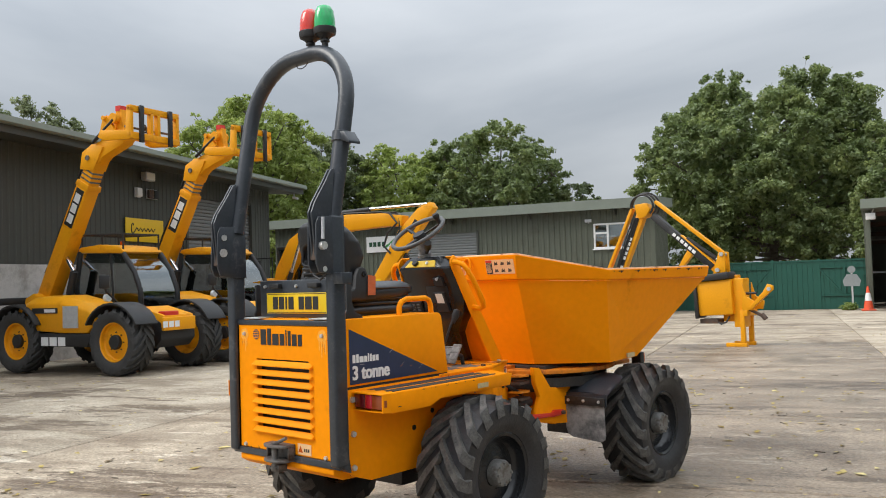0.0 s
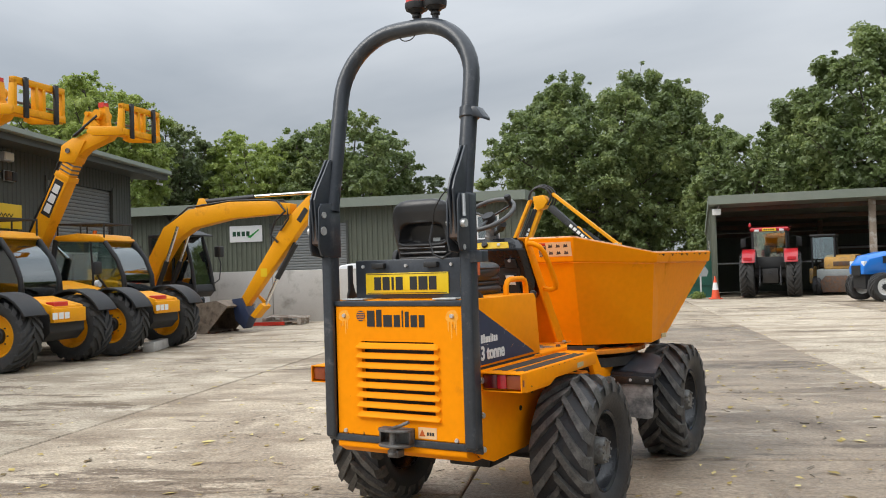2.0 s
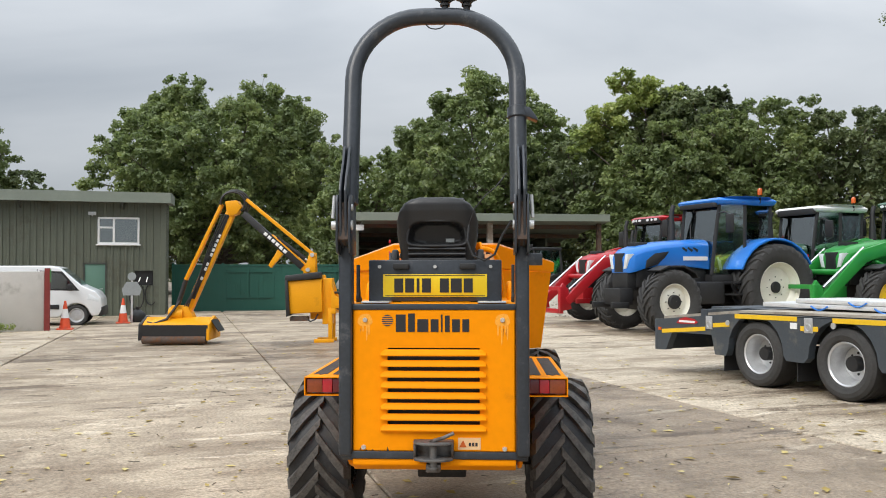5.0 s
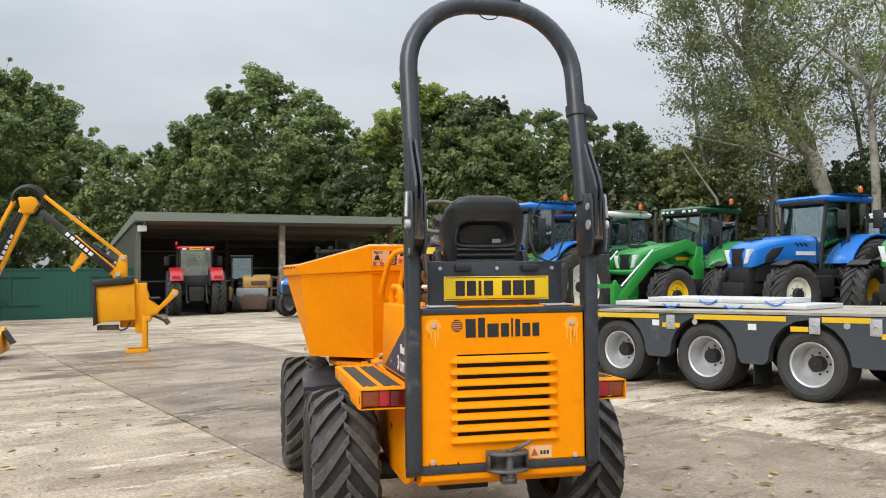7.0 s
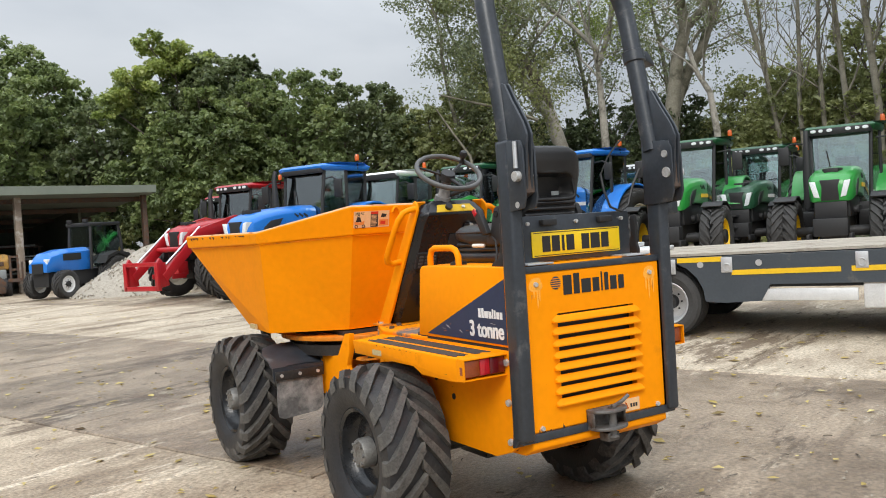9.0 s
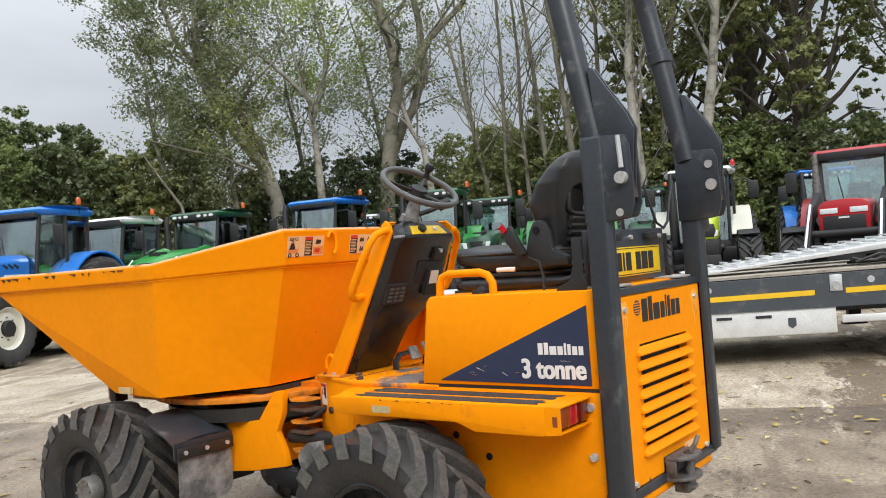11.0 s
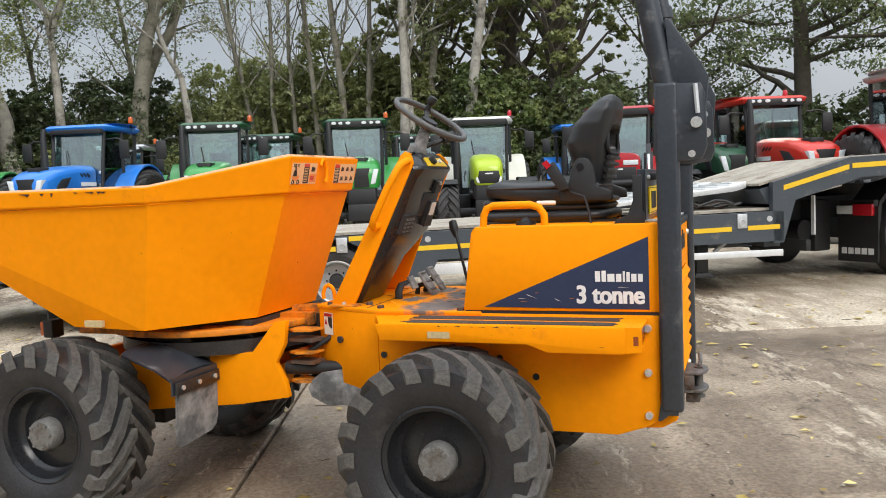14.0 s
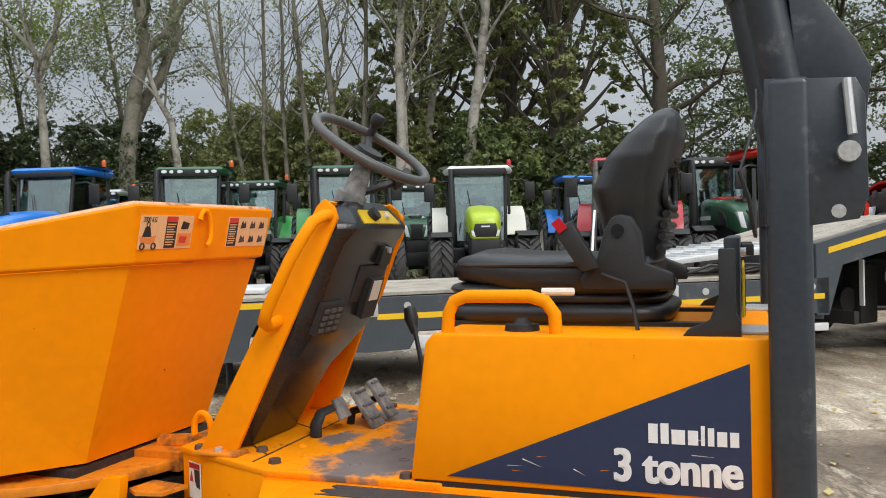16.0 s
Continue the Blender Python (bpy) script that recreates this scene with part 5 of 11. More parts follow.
    hf.box(-0.097, -0.085, -0.06, -0.012, 0.570, 0.634).box(0.085, 0.097, -0.06, -0.012, 0.570, 0.634)
    hitch = part("tow_hitch", hf, HITCH, D, "rusty steel towing jaw with pin", bevel=0.004)
    part("pin", Form().cyl((0, -0.075, 0.525), (0, -0.075, 0.655), 0.018).cyl((0, -0.075, 0.520), (0, -0.075, 0.530), 0.026).tube([(0, -0.075, 0.652), (0.05, -0.08, 0.668), (0.10, -0.075, 0.690)], 0.009), HITCH, hitch)
    part("pin_plate", Form().box(-0.035, 0.035, -0.03, 0.03, 0.50, 0.54, m=pose(0, -0.05, 0)), HITCH, hitch, bevel=0.006)
    # number plate box
    box = part("plate_box", Form().box(-0.335, 0.335, 0.10, 0.135, 1.315, 1.524), DARKSTEEL, D, bevel=0.006)
    plate = part("number_plate", Form().box(-0.262, 0.262, 0.092, 0.0985, 1.338, 1.452), PLATE, box, "yellow number plate with black bars", bevel=0.0015)
    for k, (x, w) in enumerate(((-0.205, 0.045), (-0.15, 0.045), (-0.092, 0.014), (-0.065, 0.045), (0.025, 0.045), (0.08, 0.055), (0.145, 0.045))):
        part("plate_bar", Form().box(x, x + w, 0.0900, 0.0918, 1.360, 1.431), BLACK, plate)
    for z in (1.4445, 1.3425):
        part("plate_border", Form().box(-0.252, 0.252, 0.0905, 0.0918, z, z + 0.003), BLACK, plate)
    for x in (-0.17, 0.165):
        part("plate_lamp", Form().box(x - 0.04, x + 0.04, 0.070, 0.10, 1.478, 1.506), BLACK, box, bevel=0.004)
    for x in (-0.28, 0.0, 0.28):
        part("bolt", Form().cyl((x, 0.10, 1.490), (x, 0.088, 1.490), 0.009, seg=8), STEEL, box)
    for x in (-0.29, 0.285):
        part("bracket_plate", Form().box(x - 0.07, x + 0.07, 0.0, 0.13, 1.310, 1.318), GALV, D, bevel=0.002)
    # roll bar
    ra, rb = 0.432, 0.0
    for s in (-1, 1):
        leg = Form()
        leg.prism([(s * 0.400, -0.040), (s * 0.400, 0.047), (s * 0.466, 0.047), (s * 0.466, -0.040)], 0.565, 1.848, "z")
        part("roll_bar_leg", leg, DARKSTEEL, D, bevel=0.016, segs=3)
        part("leg_foot", Form().prism([(-0.040, 0.600), (0.047, 0.600), (0.060, 0.528), (0.045, 0.530)], s * 0.404, s * 0.460), DARKSTEEL, D, bevel=0.005)
        # folding joint: two cheek plates on the hinge, gusset behind the tube
        cheek = [(0.048, 1.545), (0.048, 1.846), (-0.122, 1.836), (-0.138, 1.80), (-0.142, 1.60), (-0.125, 1.556), (-0.04, 1.545)]
        joint = part("hinge_box", Form().prism(cheek, s * 0.392, s * 0.403).prism(cheek, s * 0.452, s * 0.463).prism([(0.048, 1.545), (0.048, 1.846), (0.030, 1.846), (0.030, 1.545)], s * 0.403, s * 0.452), DARKSTEEL, D, bevel=0.003)
        gus = [(-0.02, 1.80), (0.005, 2.090), (-0.016, 2.082), (-0.06, 2.01), (-0.128, 1.910), (-0.152, 1.855), (-0.146, 1.80), (-0.13, 1.62), (-0.06, 1.58)]
        part("gusset", Form().prism(gus, s * 0.409, s * 0.421).prism(gus, s * 0.434, s * 0.446), DARKSTEEL, D, bevel=0.003)
        part("weld_bead", Form().tube([(s * 0.4275, (z - 1.82) * 0.17 - 0.042, z) for z in (1.85, 1.875, 1.90, 1.925, 1.95, 1.975, 2.0, 2.025, 2.05, 2.075)], [0.009, 0.006, 0.010, 0.007, 0.009, 0.006, 0.010, 0.007, 0.009, 0.005], seg=6), DARKSTEEL, D)
        part("hinge_core", Form().prism([(-0.06, 1.59), (-0.035, 1.80), (-0.125, 1.80), (-0.132, 1.62)], s * 0.404, s * 0.451), RUSTED, D, "rust-streaked hinge plate")
        part("pivot_bolt", Form().cyl((s * 0.385, -0.106, 1.689), (s * 0.486, -0.106, 1.689), 0.024, 0.021, seg=12), STEEL, joint, "bright steel pivot bolt")
        part("pivot_bolt", Form().cyl((s * 0.385, -0.100, 1.775), (s * 0.43, -0.100, 1.775), 0.017, seg=12), STEEL, joint)
        part("locking_pin", Form().tube([(s * 0.474, -0.104, 1.832), (s * 0.480, -0.112, 1.722)], 0.009, seg=8), GALV, joint)
        part("pin_hole", Form().cyl((s * 0.4622, -0.087, 1.572), (s * 0.4645, -0.087, 1.572), 0.014, seg=12), STEEL, joint)
        if s > 0:
            part("stop_bracket", Form().box(min(s * 0.455, s * 0.53), max(s * 0.455, s * 0.53), -0.035, 0.035, 1.495, 1.553), DARKSTEEL, joint, bevel=0.004)
        br = Form()
        br.prism([(0.10, 1.30), (0.23, 1.30), (0.21, 1.325), (0.165, 1.345), (0.145, 1.40), (0.145, 1.50), (0.11, 1.50), (0.11, 1.36), (0.10, 1.34)], s * 0.385, s * 0.400)
        part("rest_bracket", br, BLACK, D, bevel=0.003)
        part("foot_plate", Form().box(min(s * 0.34, s * 0.42), max(s * 0.34, s * 0.42), 0.06, 0.27, 1.30, 1.306), GALV, D)
    pts = []
    tilt = math.tan(radians(10.6))
    def rp(x, z):
        return (x, (z - 1.82) * tilt + 0.006, z)
    topz, R = 2.787, 0.345
    zc = topz - R
    for z in (1.80, 2.0, 2.2, 2.38):
        pts.append(rp(-0.418, z))
    for k in range(11):
        a = math.pi - (math.pi / 2) * k / 10
        pts.append(rp(-0.418 + R + R * math.cos(a), zc + R * math.sin(a)))
    for k in range(11):
        a = math.pi / 2 - (math.pi / 2) * k / 10
        pts.append(rp(0.418 - R + R * math.cos(a), zc + R * math.sin(a)))
    for z in (2.4, 2.2, 2.0, 1.80):
        pts.append(rp(0.418, z))
    arch = part("roll_bar_arch", Form().tube(pts, 0.0435, seg=20), DARKSTEEL, D, smooth=60)
    part("clamp", Form().lathe([(0.0445, -0.03), (0.053, -0.025), (0.053, 0.025), (0.0445, 0.03)], seg=18, axis="z", m=pose(*rp(0.418, 2.260), -10, 0, 0)), DARKSTEEL, arch)
    part("clamp_lug", Form().prism([(0.40, 2.235), (0.470, 2.235), (0.515, 2.215), (0.515, 2.230), (0.475, 2.285), (0.40, 2.285)], 0.05, 0.13, "y"), DARKSTEEL, arch, bevel=0.004)
    part("wire", Form().tube([rp(0.0 + 0.05 * math.cos(a), 2.752 + 0.035 * math.sin(a)) for a in [math.pi * (1.0 + k / 8) for k in range(9)]], 0.003, seg=6), BLACK, arch)
    for x, y, mm, nm in ((0.048, 0.205, RED_DOME, "red"), (0.160, 0.215, GREEN_DOME, "green")):
        bz = 2.815
        stem = part("beacon_stem", Form().cyl((x, y, bz - 0.02), (x, y, bz + 0.05), 0.018).cyl((x, y, bz + 0.03), (x, y, bz + 0.042), 0.026).cyl((x, y, bz + 0.05), (x, y, bz + 0.075), 0.03, 0.056), BLACK, arch)
        part("beacon_base", Form().lathe([(0.001, bz + 0.07), (0.060, bz + 0.07), (0.064, bz + 0.085), (0.064, bz + 0.105), (0.058, bz + 0.11)], seg=22, axis="z", m=pose(x, y, 0)), BLACK, stem)
        part("beacon_lens", Form().lathe([(0.060, bz + 0.108), (0.059, bz + 0.15), (0.052, bz + 0.20), (0.040, bz + 0.224), (0.018, bz + 0.236), (0.001, bz + 0.238)], seg=24, axis="z", m=pose(x, y, 0)), mm, stem, nm + " plastic beacon lens")
    # seat
    for z0, hh, rr in ((1.312, 0.052, 0.300), (1.360, 0.032, 0.284), (1.386, 0.030, 0.292)):
        rings = []
        for u, g in ((0.0, 0.90), (0.18, 0.975), (0.5, 1.0), (0.82, 0.975), (1.0, 0.90)):
            ring = []
            for q in range(28):
                t = 2 * math.pi * q / 28
                c, sn = math.cos(t), math.sin(t)
                ring.append((rr * 0.78 * g * math.copysign(abs(c) ** 0.35, c), 0.555 + rr * g * math.copysign(abs(sn) ** 0.35, sn), z0 + hh * u))
            rings.append(ring)
        part("bellows_fold", Form().loft(rings), VINYL, D, "black bellows fold of the seat suspension", smooth=60)
    for x in (-0.22, 0.18):
        part("seat_rail", Form().box(x, x + 0.04, 0.17, 0.82, 1.30, 1.32), BLACK, D)
    def cushion(rings_):
        f = Form()
        f.loft(rings_)
        return f
    def rring(cx, cy, cz, hx, hz, tilt_):
        out = []
        for a in range(20):
            t = 2 * math.pi * a / 20
            c, s_ = math.cos(t), math.sin(t)
            px = hx * math.copysign(abs(c) ** 0.5, c)
            pz = hz * math.copysign(abs(s_) ** 0.6, s_)
            out.append((cx + px, cy + pz * math.sin(tilt_), cz + pz * math.cos(tilt_)))
        return out
    part("seat_cushion", cushion([rring(0, y, z - 0.014, hx, hz, 0) for y, z, hx, hz in ((0.30, 1.45, 0.16, 0.03), (0.315, 1.452, 0.215, 0.052), (0.45, 1.446, 0.235, 0.058), (0.65, 1.452, 0.24, 0.056), (0.745, 1.468, 0.235, 0.05), (0.805, 1.465, 0.21, 0.036), (0.825, 1.462, 0.15, 0.018))]), VINYL, D, "black vinyl seat cushion", smooth=70)
    part("seat_piping", Form().tube([(0.236 * math.copysign(abs(math.cos(t)) ** 0.35, math.cos(t)), 0.56 + 0.26 * math.copysign(abs(math.sin(t)) ** 0.35, math.sin(t)), 1.464) for t in [2 * math.pi * k / 40 for k in range(40)]], 0.006, seg=6, closed=True), VINYL, D)
    # backrest: rises and leans back, hollow at the rear top
    prof = ((1.43, 0.375, 0.15, 0.045), (1.45, 0.37, 0.20, 0.07), (1.52, 0.36, 0.195, 0.075), (1.58, 0.36, 0.20, 0.085), (1.64, 0.365, 0.215, 0.10), (1.72, 0.338, 0.217, 0.088), (1.775, 0.305, 0.200, 0.068), (1.812, 0.283, 0.172, 0.048), (1.832, 0.272, 0.135, 0.028), (1.842, 0.268, 0.09, 0.012))
    br = []
    zs = [1.43, 1.44, 1.45] + [1.45 + 0.009 * k for k in range(1, 43)] + [1.832, 1.838, 1.842]
    for z in zs:
        k = max(i for i in range(len(prof) - 1) if prof[i][0] <= z + 1e-9)
        u = (z - prof[k][0]) / (prof[k + 1][0] - prof[k][0])
        y, hx, hy = (prof[k][q] + (prof[k + 1][q] - prof[k][q]) * u for q in (1, 2, 3))
        z += 0.012 * (z - 1.43) / 0.41
        ring = []
        for a in range(72):
            t = 2 * math.pi * a / 72
            c, s_ = math.cos(t), math.sin(t)
            px, py = hx * math.copysign(abs(c) ** 0.55, c), y + hy * math.copysign(abs(s_) ** 0.7, s_)
            if s_ < -0.05:
                # the storage pocket pressed into the rear
                e = ((abs(px) / (0.137 - 0.25 * (z - 1.665))) ** 4 + (abs(z - 1.665) / 0.054) ** 4) ** 0.25
                py += 0.075 * max(0.0, min(1.0, (1.09 - e) / 0.18))
            ring.append((px, py, z))
        br.append(ring)
    back = part("backrest", Form().loft(br), VINYL, D, "black moulded vinyl backrest", smooth=55)
    def rrect(hx, hz, cz, e=0.4, n=32):
        return [(hx * math.copysign(abs(math.cos(t)) ** e, math.cos(t)), cz + hz * math.copysign(abs(math.sin(t)) ** e, math.sin(t))) for t in [2 * math.pi * k / n for k in range(n)]]
    part("storage_pocket", Form().tube([(x * (1 - 1.4 * (z - 1.665)), 0.262 + 0.012 * abs(x) / 0.15 - 0.25 * max(0.0, z - 1.70), z) for x, z in rrect(0.152, 0.066, 1.665)], 0.009, seg=7, closed=True), BLACK, back, smooth=60)
    part("pocket_tag", Form().box(0.045, 0.09, 0.315, 0.3165, 1.620, 1.640), SIGNGREY, back)
    for k in range(4):
        part("lumbar_fold", Form().tube([(x, 0.290 - 0.006 * k, 1.50 + 0.028 * k) for x in (-0.15, -0.1, 0, 0.1, 0.15)], 0.010, seg=8), VINYL, back)
    for s in (-1, 1):
        hb = part("hinge_cover", Form().prism([(0.245, 1.40), (0.47, 1.40), (0.475, 1.435), (0.435, 1.465), (0.415, 1.54), (0.395, 1.578), (0.370, 1.585), (0.345, 1.578), (0.325, 1.54), (0.315, 1.465), (0.25, 1.44)], s * 0.212, s * 0.245), BLACK, D, bevel=0.008)
        part("bolt", Form().cyl((s * 0.245, 0.379, 1.545), (s * 0.25, 0.379, 1.545), 0.016, seg=10), BLACK_GLOSS, hb)
    part("adjust_lever", Form().tube([(-0.245, 0.49, 1.397), (-0.26, 0.515, 1.398), (-0.26, 0.565, 1.398)], 0.010), STICKER_W, D, "white seat adjuster lever")
    bk = part("belt_buckle", Form().prism([(0.42, 1.455), (0.465, 1.445), (0.530, 1.545), (0.487, 1.573)], -0.275, -0.245), BLACK, D, bevel=0.006)
    part("release_button", Form().prism([(0.495, 1.555), (0.515, 1.54), (0.535, 1.565), (0.515, 1.58)], -0.279, -0.274), RED_LENS, bk, "red release button")
    part("cable", Form().tube([(-0.25, 0.42, 1.44), (-0.27, 0.36, 1.42), (-0.28, 0.34, 1.36), (-0.30, 0.33, 1.31)], 0.005, seg=6), BLACK, D)
    part("cable", Form().tube([(0.172, 0.10, 1.70), (0.165, 0.075, 1.62), (0.19, 0.065, 1.545), (0.25, 0.06, 1.52), (0.30, 0.06, 1.55), (0.335, 0.06, 1.64), (0.385, 0.06, 1.72)], 0.006, seg=6), BLACK, D)
    part("cable", Form().tube([(0.172, 0.10, 1.70), (0.20, 0.075, 1.78), (0.25, 0.06, 1.84), (0.31, 0.05, 1.89), (0.36, 0.05, 1.953)], 0.0035, seg=6), BLACK, D)
    part("filler_cap", Form().cyl((-0.33, 0.60, 1.30), (-0.33, 0.60, 1.325), 0.045, 0.04, seg=18).cyl((-0.33, 0.60, 1.325), (-0.33, 0.60, 1.34), 0.025, 0.012), BLACK, D)
    # control column: a leaning sheet-steel channel with a moulded console inside
    for s in (-1, 1):
        prof = [(1.435, 0.945), (1.555, 0.945), (1.150, 1.625), (1.125, 1.645), (1.095, 1.62), (1.087, 1.59)]
        fr = part("column_side", Form().prism(prof, s * 0.214, s * 0.228), ORANGE, D, bevel=0.004)
        part("column_handle", Form().tube([(s * 0.222, 1.282, 1.315), (s * 0.27, 1.282, 1.305), (s * 0.30, 1.275, 1.318), (s * 0.313, 1.256, 1.35), (s * 0.313, 1.186, 1.48), (s * 0.310, 1.144, 1.545), (s * 0.292, 1.126, 1.582), (s * 0.26, 1.112, 1.597), (s * 0.222, 1.112, 1.60)], 0.0165, seg=10), ORANGE, fr, smooth=60)
        part("foot_flange", Form().box(min(s * 0.214, s * 0.26), max(s * 0.214, s * 0.26), 1.40, 1.54, 0.953, 0.962), ORANGE_WORN, fr, bevel=0.002)
        part("bolt", Form().cyl((s * 0.245, 1.47, 0.962), (s * 0.245, 1.47, 0.972), 0.010, seg=8), STEEL, fr)
    part("column_front", Form().add([(-0.214, 1.5448, 0.95), (0.214, 1.5448, 0.95), (0.214, 1.1344, 1.64), (-0.214, 1.1344, 1.64), (-0.214, 1.53, 0.945), (0.214, 1.53, 0.945), (0.214, 1.1196, 1.635), (-0.214, 1.1196, 1.635)],
         [(0, 1, 2, 3), (7, 6, 5, 4), (0, 4, 5, 1), (1, 5, 6, 2), (2, 6, 7, 3), (3, 7, 4, 0)]), ORANGE, D)
    con = Form()
    rings = []
    for z, yf, yb, xa, xb in ((0.957, 1.524, 1.44, -0.205, 0.05), (1.06, 1.462, 1.372, -0.208, 0.06), (1.15, 1.409, 1.31, -0.210, 0.075), (1.21, 1.373, 1.255, -0.211, 0.12), (1.27, 1.338, 1.205, -0.211, 0.175), (1.36, 1.284, 1.162, -0.211, 0.205), (1.45, 1.230, 1.118, -0.211, 0.211), (1.52, 1.189, 1.078, -0.211, 0.211), (1.56, 1.165, 1.050, -0.208, 0.208), (1.575, 1.156, 1.053, -0.205, 0.205), (1.622, 1.128, 1.086, -0.18, 0.18), (1.64, 1.116, 1.10, -0.15, 0.15)):
        c = 0.035
        yb += -0.012 + 0.03 * max(0.0, min(1.0, (z - 1.12) / 0.28)) - 0.012 * max(0.0, min(1.0, (z - 1.53) / 0.04))
        rings.append([(xa, yf, z), (xa, yb + c * 1.2, z), (xa + c, yb, z), (xb - c, yb, z), (xb, yb + c * 1.2, z), (xb, yf, z)])
    con.loft(rings)
    console = part("console", con, BLACK_GLOSS, D, "glossy black moulded instrument console", bevel=0.006)
    part("console_door", Form().add([(-0.03, 1.228, 1.255), (0.13, 1.228, 1.255), (0.15, 1.126, 1.45), (-0.01, 1.126, 1.45), (-0.03, 1.269, 1.262), (0.13, 1.269, 1.262), (0.15, 1.165, 1.457), (-0.01, 1.165, 1.457)],
         [(3, 2, 1, 0), (4, 5, 6, 7), (0, 1, 5, 4), (1, 2, 6, 5), (2, 3, 7, 6), (3, 0, 4, 7)]), BLACK, console, bevel=0.003)
    def on_console(x0, x1, u0, u1, h=0.004):
        h = h + 0.010
        # a plate lying on the console's sloping face; u from 0 (z 1.20) to 1 (z 1.50)
        A0, B0 = Vector((0, 1.218, 1.27)), Vector((0, 1.106, 1.52))
        nr = Vector((0, -0.877, -0.48))
        v = []
        for hh in (0.0, h):
            for x, u in ((x0, u0), (x1, u0), (x1, u1), (x0, u1)):
                p = A0.lerp(B0, u) + nr * hh
                v.append((x, p.y, p.z))
        return Form().add(v, [(3, 2, 1, 0), (4, 5, 6, 7), (0, 1, 5, 4), (1, 2, 6, 5), (2, 3, 7, 6), (3, 0, 4, 7)])
    sw = part("switch_panel", on_console(-0.185, -0.075, 0.02, 0.36, 0.008), BLACK, console)
    for i in range(3):
        for j in range(4):
            part("switch_button", on_console(-0.175 + 0.034 * i, -0.153 + 0.034 * i, 0.06 + 0.07 * j, 0.10 + 0.07 * j, 0.013), GREYRIM, sw)
    part("instruction_label", on_console(0.045, 0.125, 0.12, 0.60, 0.014), BLACK, console)
    part("instruction_label", on_console(0.06, 0.112, 0.34, 0.58, 0.016), STICKER_W, console)
    part("ignition", on_console(0.07, 0.14, 0.76, 0.96, 0.010), BLACK, console)
    part("dial_panel", Form().add([(-0.125, 1.0605, 1.577), (0.125, 1.0605, 1.577), (0.105, 1.0885, 1.616), (-0.105, 1.0885, 1.616), (-0.125, 1.064, 1.574), (0.125, 1.064, 1.574), (0.105, 1.093, 1.613), (-0.105, 1.093, 1.613)],
         [(3, 2, 1, 0), (4, 5, 6, 7), (0, 1, 5, 4), (1, 2, 6, 5), (2, 3, 7, 6), (3, 0, 4, 7)], pose(0, -0.007, 0.0)), SIGN_YELLOW, console, "yellow dashboard panel with a dial")
    part("dial", Form().cyl((-0.045, 1.074, 1.594), (-0.045, 1.052, 1.608), 0.019, seg=18), BLACK, console)
    part("tell_tale", Form().cyl((0.05, 1.074, 1.594), (0.05, 1.060, 1.603), 0.010, seg=12), WHITE, console)
    part("toggle", Form().cyl((0.105, 1.110, 1.50), (0.105, 1.088, 1.495), 0.010, seg=10), GALV, console)
    # the column spreads and stands steeper than its parts were drawn
    def settle(ob):
        for v in ob.data.vertices:
            up_ = v.co.z - 0.945
            v.co.x *= 1.36 - 0.50 * max(0.0, min(0.72, up_))
            v.co.y += 0.075 * max(0.0, up_)
            v.co.z += 0.012 * max(0.0, up_)
        for c in ob.children:
            settle(c)
    for ob in D.children:
        if ob.name.split(".")[0] in ("column_side", "column_front", "console"):
            settle(ob)
    # steering wheel
    sc = Vector((-0.026, 1.122, 1.805))
    ax = Vector((-0.068, -0.565, 0.823)).normalized()
    q = ax.to_track_quat("Z", "Y").to_matrix().to_4x4()
    mw = Matrix.Translation(sc) @ q
    part("steering_column", Form().cyl((-0.035, 1.20, 1.625), tuple(sc - ax * 0.04), 0.038, 0.026, seg=16).cyl((-0.036, 1.215, 1.60), (-0.032, 1.185, 1.675), 0.052, 0.045, seg=16), MUDGUARD, D)
    rim = Form().tube([tuple(mw @ Vector((0.181 * math.cos(t), 0.181 * math.sin(t), 0))) for t in [2 * math.pi * k / 40 for k in range(40)]], 0.0145, seg=10, closed=True)
    wh = part("steering_wheel", rim, GREYRIM, D, "grey-black steering wheel with spinner knob", smooth=70)
    kd = q.inverted() @ Vector((0.134, 0.09, 0.02))
    kd = Vector((kd.x, kd.y, 0)).normalized() * 0.160
    kb = mw @ Vector((kd.x, kd.y, 0.01))
    sp = Form()
    for k in range(3):
        t = math.atan2(kd.y, kd.x) + 2 * math.pi * k / 3
        sp.tube([tuple(mw @ Vector((0.18 * math.cos(t) * u, 0.18 * math.sin(t) * u, -0.03 * (1 - u)))) for u in (0.1, 0.5, 1.0)], 0.012, seg=8, flat=0.6)
    part("spoke", sp, BLACK, wh)
    part("boss", Form().cyl(tuple(sc - ax * 0.045), tuple(sc - ax * 0.005), 0.045, 0.04, seg=18), BLACK, wh)
    part("spinner_knob", Form().lathe([(0.014, -0.015), (0.012, 0.02), (0.020, 0.032), (0.023, 0.048), (0.018, 0.062), (0.001, 0.066)], seg=14, axis="z", m=Matrix.Translation(kb) @ q), BLACK, wh)
    part("column_stalk", Form().tube([(-0.02, 1.19, 1.67), (0.06, 1.12, 1.70), (0.10, 1.075, 1.725)], 0.012).cyl((0.075, 1.10, 1.71), (0.115, 1.06, 1.735), 0.026, 0.022), BLACK, D)
